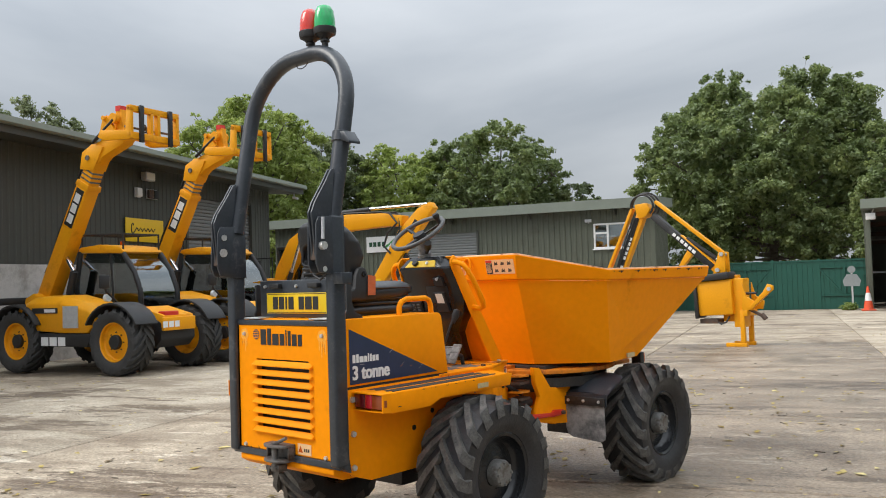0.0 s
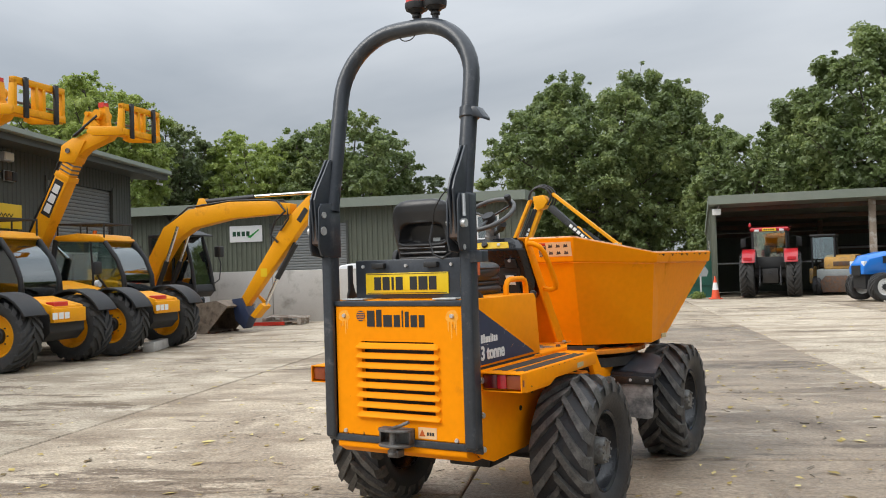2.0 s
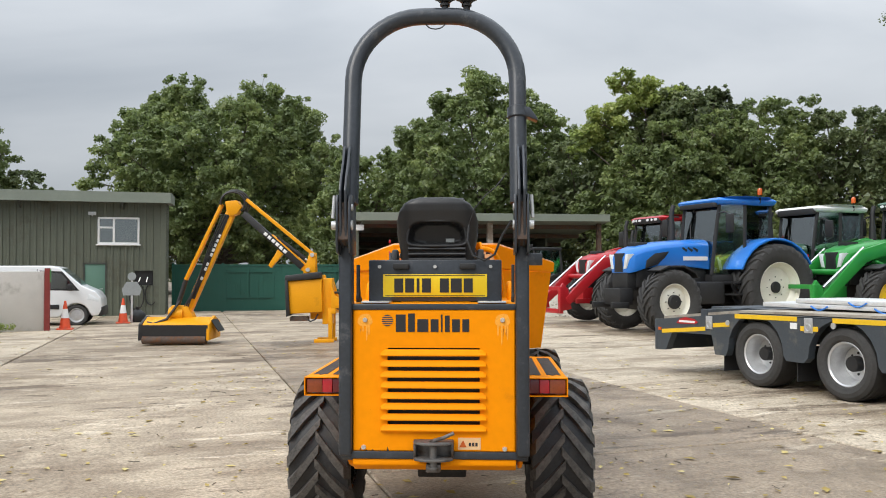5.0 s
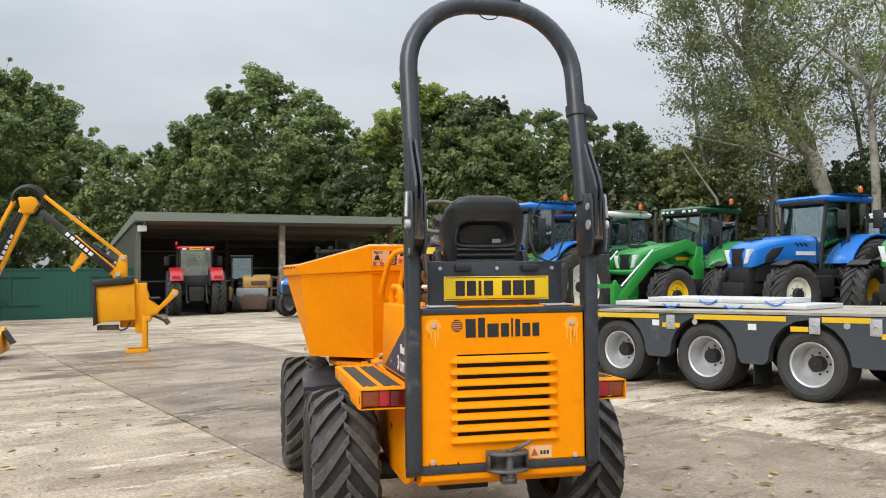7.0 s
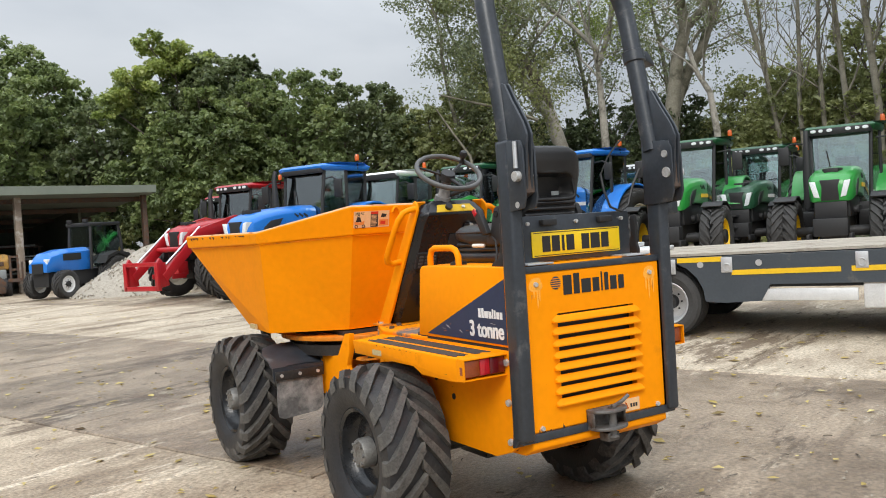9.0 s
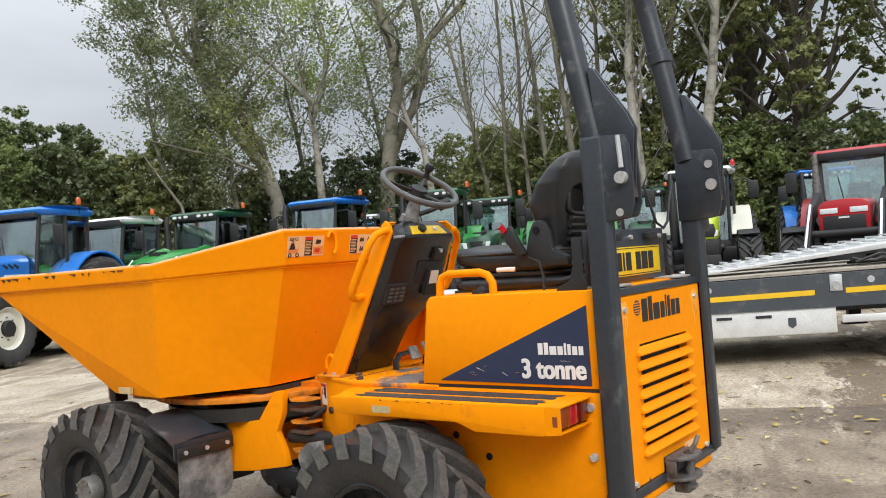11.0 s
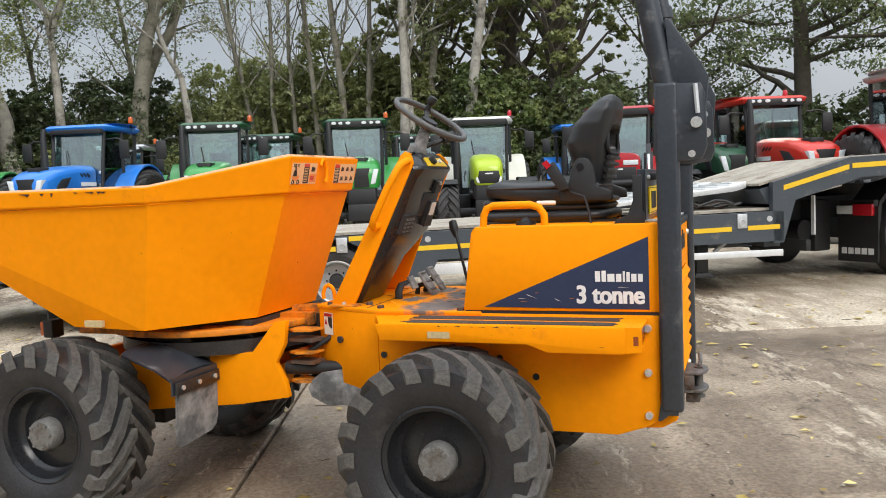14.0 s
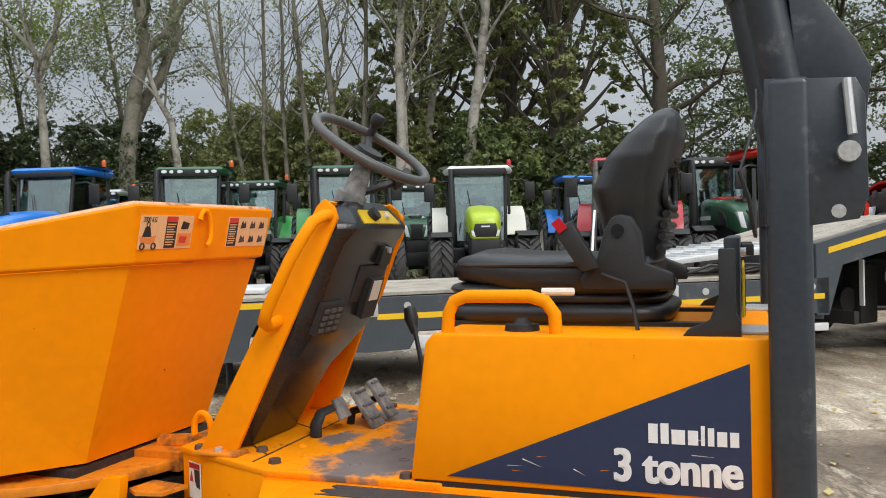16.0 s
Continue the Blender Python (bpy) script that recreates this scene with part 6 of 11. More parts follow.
    # pedals and levers
    for x, y, z, w in ((0.095, 1.20, 1.07, 0.042), (0.185, 1.19, 1.085, 0.032)):
        part("pedal", Form().sheet([(x - w, y - 0.03, z - 0.115), (x + w, y - 0.03, z - 0.115), (x + w, y + 0.045, z), (x - w, y + 0.045, z)], 0.014), MUDGUARD, D, "worn steel foot pedal", bevel=0.003)
        for q in range(3):
            part("pedal_rib", Form().box(x - w + 0.006, x + w - 0.006, -0.004, 0.004, 0.0, 0.006, m=Matrix.Translation((x * 0, y - 0.012 + 0.026 * q, z - 0.088 + 0.038 * q)) @ pose(0, 0, 0, 57, 0, 0)), HITCH, D)
        part("pedal_arm", Form().tube([(x, y + 0.02, z - 0.06), (x + 0.01, y + 0.07, z - 0.075), (x + 0.012, y + 0.08, 0.955)], 0.013), BLACK, D)
    part("brake_pedal", Form().sheet([(-0.02, 1.245, 0.995), (0.05, 1.245, 0.995), (0.045, 1.275, 1.055), (-0.015, 1.275, 1.055)], 0.012), MUDGUARD, D, bevel=0.003)
    part("brake_arm", Form().tube([(-0.085, 1.30, 0.955), (-0.083, 1.30, 0.99), (-0.06, 1.295, 1.02), (0.0, 1.275, 1.03)], [0.02, 0.02, 0.018, 0.014], seg=8, flat=0.5), BLACK, D)
    part("seat_belt", Form().sheet([(0.255, 0.40, 1.425), (0.262, 0.45, 1.425), (0.262, 0.455, 1.53), (0.255, 0.405, 1.54)], 0.004), AMBER_BELT, D, "faded orange seat-belt webbing")
    part("gear_lever", Form().tube([(0.195, 1.03, 0.955), (0.22, 1.07, 1.10), (0.262, 1.12, 1.27)], 0.008), BLACK, D)
    part("lever_knob", Form().lathe([(0.010, 0), (0.024, 0.05), (0.020, 0.085), (0.001, 0.095)], seg=12, axis="z", m=pose(0.258, 1.115, 1.225) @ pose(0, 0, 0, -14, 12, 0)), BLACK, D)
    part("lifting_eye", Form().tube([(-0.20, 1.615 + 0.03 * math.cos(a), 0.985 + 0.050 * math.sin(a)) for a in [math.pi * (-0.1 + k * 0.12) for k in range(11)]], 0.010, seg=8), ORANGE, D)
    # front chassis, articulation
    fc = [(1.735, 0.535), (1.75, 0.61), (1.795, 0.695), (1.745, 0.785), (1.73, 0.895), (1.795, 0.888), (1.92, 0.742), (2.05, 0.730), (3.0, 0.69), (3.05, 0.62), (3.0, 0.46), (2.6, 0.43), (2.0, 0.49)]
    part("front_frame", Form().prism(fc, -0.42, -0.385).prism(fc, 0.385, 0.42).box(-0.385, 0.385, 2.0, 3.0, 0.48, 0.60), ORANGE, D, bevel=0.004)
    for y0, y1, z0, z1 in ((2.05, 2.10, 0.50, 0.725), (2.98, 3.02, 0.47, 0.69)):
        part("front_crosshead", Form().box(-0.384, 0.384, y0, y1, z0, z1), ORANGE, D, bevel=0.004)
    part("pivot_knuckle", Form().cyl((0, 1.60, 0.50), (0, 1.60, 0.90), 0.07).box(-0.09, 0.09, 1.48, 1.75, 0.52, 0.60).box(-0.09, 0.09, 1.48, 1.75, 0.80, 0.88), GREASY, D)
    for s in (-1, 1):
        part("steering_ram", Form().cyl((s * 0.30, 1.48, 0.66), (s * 0.34, 1.78, 0.66), 0.032), BLACK, D)
        part("ram_rod", Form().cyl((s * 0.30, 1.49, 0.66), (s * 0.295, 1.40, 0.66), 0.018), CHROME, D)
        part("hydraulic_hose", Form().tube([(s * 0.22, 1.49, 0.86), (s * 0.30, 1.57, 0.80), (s * 0.33, 1.66, 0.74), (s * 0.26, 1.80, 0.70)], 0.013, seg=8), BLACK, D)
        part("hydraulic_hose", Form().tube([(s * 0.15, 1.49, 0.80), (s * 0.24, 1.60, 0.72), (s * 0.28, 1.68, 0.60), (s * 0.2, 1.82, 0.58)], 0.013, seg=8), BLACK, D)
        if s > 0:
            lk = part("articulation_lock", Form().prism([(1.62, 0.600), (1.90, 0.575), (1.93, 0.592), (2.04, 0.582), (2.05, 0.548), (1.92, 0.545), (1.89, 0.550), (1.62, 0.565)], 0.423, 0.440), BRIGHTRED, D, "red articulation lock bar", bevel=0.003)
            part("lock_pin", Form().cyl((0.435, 2.02, 0.565), (0.460, 2.02, 0.565), 0.014, seg=10), RUSTED, lk)
        for k, z in enumerate((0.60, 0.685, 0.735, 0.79, 0.84)):
            part("frame_rib", Form().prism([(s * 0.30, 1.60), (s * 0.385, 1.62), (s * (0.40 - 0.02 * (k % 2)), 1.70 - 0.03 * (k % 2)), (s * 0.37, 1.745), (s * 0.28, 1.73)], z, z + (0.016 if k % 2 else 0.010), "z"), RUSTED if k % 2 else ORANGE_WORN, D)
        # front mudguard stub with flap
        mg = Form()
        gx = ((0.42, 0.0), (0.53, 0.012), (0.64, 0.010), (0.755, -0.010))
        gy = ((2.115, 0.688), (2.20, 0.738), (2.30, 0.772), (2.42, 0.790))
        gv = [(s * (x - (0.05 if y > 2.35 and x > 0.7 else 0.0)), y, z + dz) for y, z in gy for x, dz in gx]
        gq = [(4 * r + c, 4 * r + c + 1, 4 * r + c + 5, 4 * r + c + 4) for r in range(3) for c in range(3)]
        mg.add(gv, gq)
        mg.add([(x, y, z - 0.008) for x, y, z in gv], [tuple(reversed(q)) for q in gq])
        mg.add([(s * x, 2.113, z) for z in (0.610, 0.692) for x in (0.42, 0.757)] + [(s * x, 2.105, z) for z in (0.610, 0.692) for x in (0.42, 0.757)], [(0, 1, 3, 2), (4, 6, 7, 5), (0, 4, 5, 1), (2, 3, 7, 6), (0, 2, 6, 4), (1, 5, 7, 3)])
        gd = part("front_mudguard", mg, DARKSTEEL, D, "dented black front mudguard", bevel=0.0, at=pose(-0.02, 0, 0))
        part("clamp_strip", Form().box(min(s * 0.43, s * 0.75), max(s * 0.43, s * 0.75), 2.084, 2.096, 0.612, 0.668), GREASY, gd, "greasy black clamp strip", bevel=0.003)
        fl = [(0.435, 0.635), (0.738, 0.630), (0.738, 0.42), (0.730, 0.382), (0.700, 0.368), (0.48, 0.385), (0.445, 0.405), (0.430, 0.45)]
        part("mud_flap", Form().loft([[(s * a, 2.104 - y_ + (0.675 - b) * 0.05, b) for a, b in fl] for y_ in (0.0, 0.009)]), MUDGUARD, gd, "scuffed grey rubber mud flap")
        for q in range(3):
            part("rivet", Form().cyl((s * (0.47 + 0.12 * q), 2.085, 0.642), (s * (0.47 + 0.12 * q), 2.077, 0.642), 0.011, seg=8), STEEL, gd)
        part("rear_flap", Form().prism([(1.60, 0.600), (1.575, 0.640), (1.53, 0.672), (1.43, 0.690), (1.425, 0.63), (1.36, 0.612), (1.30, 0.59), (1.38, 0.535), (1.50, 0.520), (1.585, 0.560)], s * 0.462, s * 0.474), MUDGUARD, D, "torn grey rubber flap", bevel=0.002)
        part("front_lamp", Form().box(min(s * 0.42, s * 0.50), max(s * 0.42, s * 0.50), 3.03, 3.09, 0.80, 0.89), BLACK, D, bevel=0.006)
        part("lamp_lens", Form().box(min(s * 0.43, s * 0.49), max(s * 0.43, s * 0.49), 3.09, 3.115, 0.81, 0.88), AMBER_LENS, D)
        part("lamp_stalk", Form().box(min(s * 0.44, s * 0.47), max(s * 0.44, s * 0.47), 3.04, 3.07, 0.62, 0.81), BLACK, D)
    part("front_axle", Form().cyl((-0.6, 2.785, 0.405), (0.6, 2.785, 0.405), 0.075).box(-0.14, 0.14, 2.66, 2.91, 0.28, 0.50), GREASY, D, bevel=0.01)
    part("rear_axle", Form().cyl((-0.6, 0.875, 0.405), (0.6, 0.875, 0.405), 0.075).box(-0.14, 0.14, 0.74, 1.00, 0.28, 0.50), GREASY, D, bevel=0.01)
    # turntable and skip
    part("turntable", Form().cyl((0, 2.28, 0.70), (0, 2.28, 0.76), 0.44, seg=36).cyl((0, 2.28, 0.775), (0, 2.28, 0.80), 0.42, seg=36), GREASY, D)
    # cradle coloured black for grease and for the shade beneath the skip
    part("skip_cradle", Form().box(-0.36, 0.36, 1.95, 2.70, 0.80, 0.885).box(-0.5, 0.5, 2.2, 2.4, 0.76, 0.87), GREASY, D, bevel=0.006)
    part("slew_plate", Form().cyl((0, 2.36, 0.828), (0, 2.36, 0.858), 0.575, seg=44).box(-0.5, 0.5, 2.36, 2.86, 0.828, 0.858), ORANGE_WORN, D, "greasy orange slew plate under the skip", bevel=0.004)
    part("slew_ring", Form().lathe([(0.44, 0.735), (0.535, 0.735), (0.535, 0.800), (0.44, 0.800)], seg=40, axis="z", m=pose(0, 2.32, 0), closed=True), GREASY, D, smooth=40)
    part("skip_pivot", Form().tube([(0.0, 1.78, 0.89), (0.0, 1.92, 0.88)], 0.03).box(-0.1, 0.1, 1.78, 1.98, 0.82, 0.88), ORANGE_WORN, D)
    part("tipping_ram", Form().cyl((0, 1.8, 0.74), (0, 2.2, 0.83), 0.045), BLACK, D)
    def skip_rings(inset):
        top = [(0.350, 1.700, 1.652), (0.768, 2.150, 1.532), (0.792, 3.690, 1.540)]
        rim_ = [(0.330, 1.737, 1.478), (0.764, 2.165, 1.457), (0.786, 3.660, 1.450)]
        bot = [(0.295, 1.945, 0.893), (0.695, 2.282, 0.890), (0.672, 2.70, 0.897)]
        return top, rim_, bot
    top, rim_, bot = skip_rings(0)
    S = Form()
    def mirror(pts_):
        return pts_ + [(-x, y, z) for x, y, z in reversed(pts_)]
    rb_, bb_ = mirror(rim_), mirror(bot)
    n = 6
    v = rb_ + bb_
    f = [(i, i + 1, n + i + 1, n + i) for i in range(5)] + [(5, 0, n, n + 5)]
    f = [q_ for q_ in f if q_ != (2, 3, n + 3, n + 2)]
    f += [(2, 3, n + 3, n + 2), tuple(range(n, 2 * n))]
    inner_ = [(x * 0.985, y + (0.012 if y < 2.3 else -0.012), z + 0.012) for x, y, z in bb_]
    S.add(v, f)
    ins = [(x * 0.985, y + (0.012 if y < 2.0 else -0.008), z) for x, y, z in rb_] + inner_
    S.add(ins, [tuple(reversed(q_)) for q_ in f])
    skip = part("skip", S, ORANGE, D, "orange steel swivel skip with dented rim", bevel=0.0, smooth=0, at=pose(-0.022, 0, 0))
    tb = mirror(top)
    out = [(x * 1.028, y + (-0.022 if y < 2.0 else 0.0), z) for x, y, z in tb]
    lowr = [(x * 1.028, y + (-0.022 if y < 2.0 else 0.0), z + 0.008) for x, y, z in rb_]
    inr = [(x * 0.985, y + (0.012 if y < 2.0 else -0.014), z) for x, y, z in tb]
    inl = [(x * 0.985, y + (0.012 if y < 2.0 else -0.014), z) for x, y, z in rb_]
    Rm = Form()
    vv = out + lowr + inl + inr
    ff = []
    for a, b in ((0, 1), (1, 2), (2, 3), (3, 0)):
        for i in range(6):
            j = (i + 1) % 6
            ff.append((a * 6 + i, a * 6 + j, b * 6 + j, b * 6 + i))
    Rm.add(vv, ff)
    rimp = part("skip_rim", Rm, ORANGE, skip, "raised orange rim band, chipped along the top", bevel=0.006, smooth=0)
    edge = Form().tube([(x * 1.005, y, z + 0.001) for x, y, z in tb], 0.010, seg=6, closed=True)
    part("rim_edge", edge, RIM_WORN, skip)
    part("lip_bead", Form().tube([(-0.78, 3.658, 1.448), (0.78, 3.658, 1.448)], 0.016, seg=8), ORANGE_WORN, skip)
    # stickers on the rear face of the rim
    rf = Matrix(((1, 0, 0, 0), (0, 1, 0, 0), (0, 0, 1, 0), (0, 0, 0, 1)))
    def on_rim(x0, x1, u0, u1, h):
        a, b = Vector((0, 1.6806, 1.640)), Vector((0, 1.7082, 1.515))
        nr = Vector((0, -0.9765, -0.2156))
        v = []
        for hh in (0.0, h):
            for x, u in ((x0, u0), (x1, u0), (x1, u1), (x0, u1)):
                p = a.lerp(b, u) + nr * hh
                v.append((x, p.y, p.z))
        return Form().add(v, [(0, 1, 2, 3), (7, 6, 5, 4), (0, 4, 5, 1), (1, 5, 6, 2), (2, 6, 7, 3), (3, 7, 4, 0)])
    rim_up, rim_out = Vector((0, -0.2156, 0.9765)), Vector((0, -0.9765, -0.2156))
    def rim_at(x, u, h):
        q_ = Vector((x, 1.6806, 1.640)).lerp(Vector((x, 1.7082, 1.515)), u) + rim_out * h
        return Matrix(((1, rim_up.x, rim_out.x, q_.x), (0, rim_up.y, rim_out.y, q_.y), (0, rim_up.z, rim_out.z, q_.z), (0, 0, 0, 1)))
    stk = part("warning_sticker", on_rim(-0.335, -0.095, 0.14, 0.92, 0.0020), STICKER_C, skip, "faded sticker with loading pictograms")
    lettering("lettering", "3000 KG", 0.022, BLACK, stk, rim_at(-0.326, 0.30, 0.0024), depth=0.0002, span=0.058)
    part("pictogram", Form().prism([(-0.020, -0.015), (0.020, -0.015), (0.010, 0.014), (-0.010, 0.014)], 0.0022, 0.0030, "z", m=rim_at(-0.303, 0.52, 0)), BLACK, stk)
    part("pictogram", Form().tube([(0.007 * math.cos(t), 0.021 + 0.007 * math.sin(t), 0.003) for t in [2 * math.pi * q / 10 for q in range(10)]], 0.0016, seg=5, closed=True, m=rim_at(-0.303, 0.52, 0)), BLACK, stk)
    part("pictogram", Form().prism([(-0.03, -0.008), (0.028, -0.012), (0.034, 0.014), (0.0, 0.004), (-0.036, 0.010)], 0.0022, 0.0030, "z", m=rim_at(-0.297, 0.70, 0)), STICKER_O, stk)
    for x in (-0.318, -0.270):
        part("pictogram", Form().tube([(0.009 * math.cos(t), 0.009 * math.sin(t), 0.003) for t in [2 * math.pi * q / 12 for q in range(12)]], 0.0025, seg=5, closed=True, m=rim_at(x, 0.85, 0)), BLACK, stk)
    def text_panel(parent, x0, x1, u0, u1):
        part("sticker_block", on_rim(x0, x1, u0, u1, 0.0026), BLACK, parent)
        part("sticker_block", on_rim(x0, x1, u0, u0 + 0.13, 0.0032), BRIGHTRED, parent)
        for q in range(9):
            uu = u0 + 0.17 + (u1 - u0 - 0.2) * q / 9
            part("text_bar", on_rim(x0 + 0.004, x1 - 0.006 - 0.004 * (q % 3), uu, uu + 0.025, 0.0031), STICKER_C, parent)
    text_panel(stk, -0.222, -0.172, 0.16, 0.90)
    for u0, u1, mt in ((0.18, 0.50, STICKER_C), (0.56, 0.86, STICKER_O)):
        part("sticker_block", on_rim(-0.164, -0.100, u0, u1, 0.0026), mt, stk)
    part("pictogram", Form().prism([(-0.02, -0.012), (0.014, -0.012), (0.02, 0.006), (-0.012, 0.012)], 0.0028, 0.0036, "z", m=rim_at(-0.134, 0.36, 0)), BLACK, stk)
    part("pictogram", Form().prism([(-0.02, -0.01), (0.012, -0.012), (0.016, 0.008), (-0.018, 0.010)], 0.0028, 0.0036, "z", m=rim_at(-0.136, 0.70, 0)), BRIGHTRED, stk)
    stk = part("warning_sticker", on_rim(0.095, 0.335, 0.14, 0.92, 0.0020), STICKER_C, skip, "faded sticker with rows of small pictograms")
    text_panel(stk, 0.098, 0.150, 0.16, 0.90)
    for q in range(3):
        for r_ in range(2):
            part("pictogram", Form().prism([(-0.018, -0.013), (0.015, -0.010), (0.010, 0.012), (0.002, 0.003), (-0.010, 0.014)], 0.0022, 0.0030, "z", m=rim_at(0.185 + 0.056 * q, 0.34 + 0.38 * r_, 0)), RUSTED if (q + r_) % 2 else SCRATCH, stk)
    part("lifting_loop", Form().tube([(-0.055 + 0.03 * math.cos(t), 1.672, 1.585 + 0.055 * math.sin(t)) for t in [math.pi * (-0.5 + k * 0.15) for k in range(10)]], 0.008, seg=8), ORANGE, skip)
    for s in (-1, 1):
        part("data_label", Form().box(min(s * 0.712, s * 0.716), max(s * 0.698, s * 0.702), 2.50, 2.60, 0.905, 0.935), LABEL, skip)
    # chips and scratches in the paint
    cr = random.Random(8)
    for k in range(34):
        x = cr.choice((-1, 1)) * cr.uniform(0.08, 0.385) if k % 3 else cr.uniform(-0.39, -0.15)
        w_, h_ = cr.uniform(0.003, 0.010), cr.uniform(0.004, 0.030)
        z = 0.563 + (cr.uniform(0, 0.035) if k % 4 == 0 else 0.0)
        part("paint_chip", Form().prism([(x, z), (x + w_, z), (x + w_ * 0.9, z + h_ * 0.5), (x + w_ * 0.4, z + h_), (x + w_ * 0.1, z + h_ * 0.4)], -0.0124, -0.0121, "y"), SCRATCH, panel)
    for k in range(12):
        x, z = (-0.345, 1.185) if k < 6 else (0.335, 1.185)
        x += cr.uniform(-0.02, 0.02)
        part("rust_run", Form().prism([(x, z), (x + 0.004, z), (x + 0.002, z - cr.uniform(0.01, 0.05))], -0.0124, -0.0121, "y"), ORANGE_WORN, panel)
    for s in (-1, 1):
        for k in range(8):
            y, z = cr.uniform(0.12, 0.62), 0.0
            z = cr.uniform(0.99, 1.23 - 0.40 * (y - 0.075))
            l_, a_ = cr.uniform(0.01, 0.05), cr.uniform(-0.5, 0.8)
            x = s * 0.4352
            part("decal_scratch", Form().prism([(y, z), (y + l_, z + l_ * a_), (y + l_ * 0.95, z + l_ * a_ + 0.0014)], x, x + s * 0.0006), STICKER_W if k % 3 else ORANGE, cover)
        for k in range(12):
            y, z = cr.uniform(0.1, 1.05), cr.choice((0.862, 0.93))
            x = s * 0.6622
            part("paint_chip", Form().prism([(y, z - 0.004), (y + cr.uniform(0.006, 0.03), z - 0.004), (y + 0.008, z + cr.uniform(0.001, 0.006) - 0.004)], x, x + s * 0.0006), SCRATCH, D)
        for k in range(22):
            u = cr.random()
            y, z = 2.20 + 1.4 * u, 1.533 + 0.008 * u
            x = s * (0.7905 + 0.0235 * u)
            part("paint_chip", Form().prism([(y, z - 0.012), (y + cr.uniform(0.01, 0.05), z - 0.010), (y + 0.012, z - cr.uniform(0.014, 0.03))], x, x + s * 0.0030), SCRATCH, skip)
    # wheels
    w = make_wheel(D, pose(-0.672, 0.875, 0.412) @ FLIP, 0.428, 0.345, 0.218, RUBBER, BLACK_GLOSS, HUBSTEEL, lugs=18, lug_h=0.036, tread=TREAD, nut=0.058, hub_r=0.075, dish=0.03, hub_out=0.045)
    wheel_again(w, pose(-0.710, 2.800, 0.412) @ FLIP @ pose(0, 0, 0, 8, 0, 0))
    # the treads of the other pair are handed
    w = make_wheel(D, pose(0.672, 0.875, 0.412), 0.428, 0.345, 0.218, RUBBER, BLACK_GLOSS, HUBSTEEL, lugs=18, lug_h=0.036, tread=TREAD, nut=0.058, hub_r=0.075, dish=0.03, hub_out=0.045, way=-1)
    wheel_again(w, pose(0.672, 2.770, 0.412) @ pose(0, 0, 0, 5, 0, 0))


dumper()


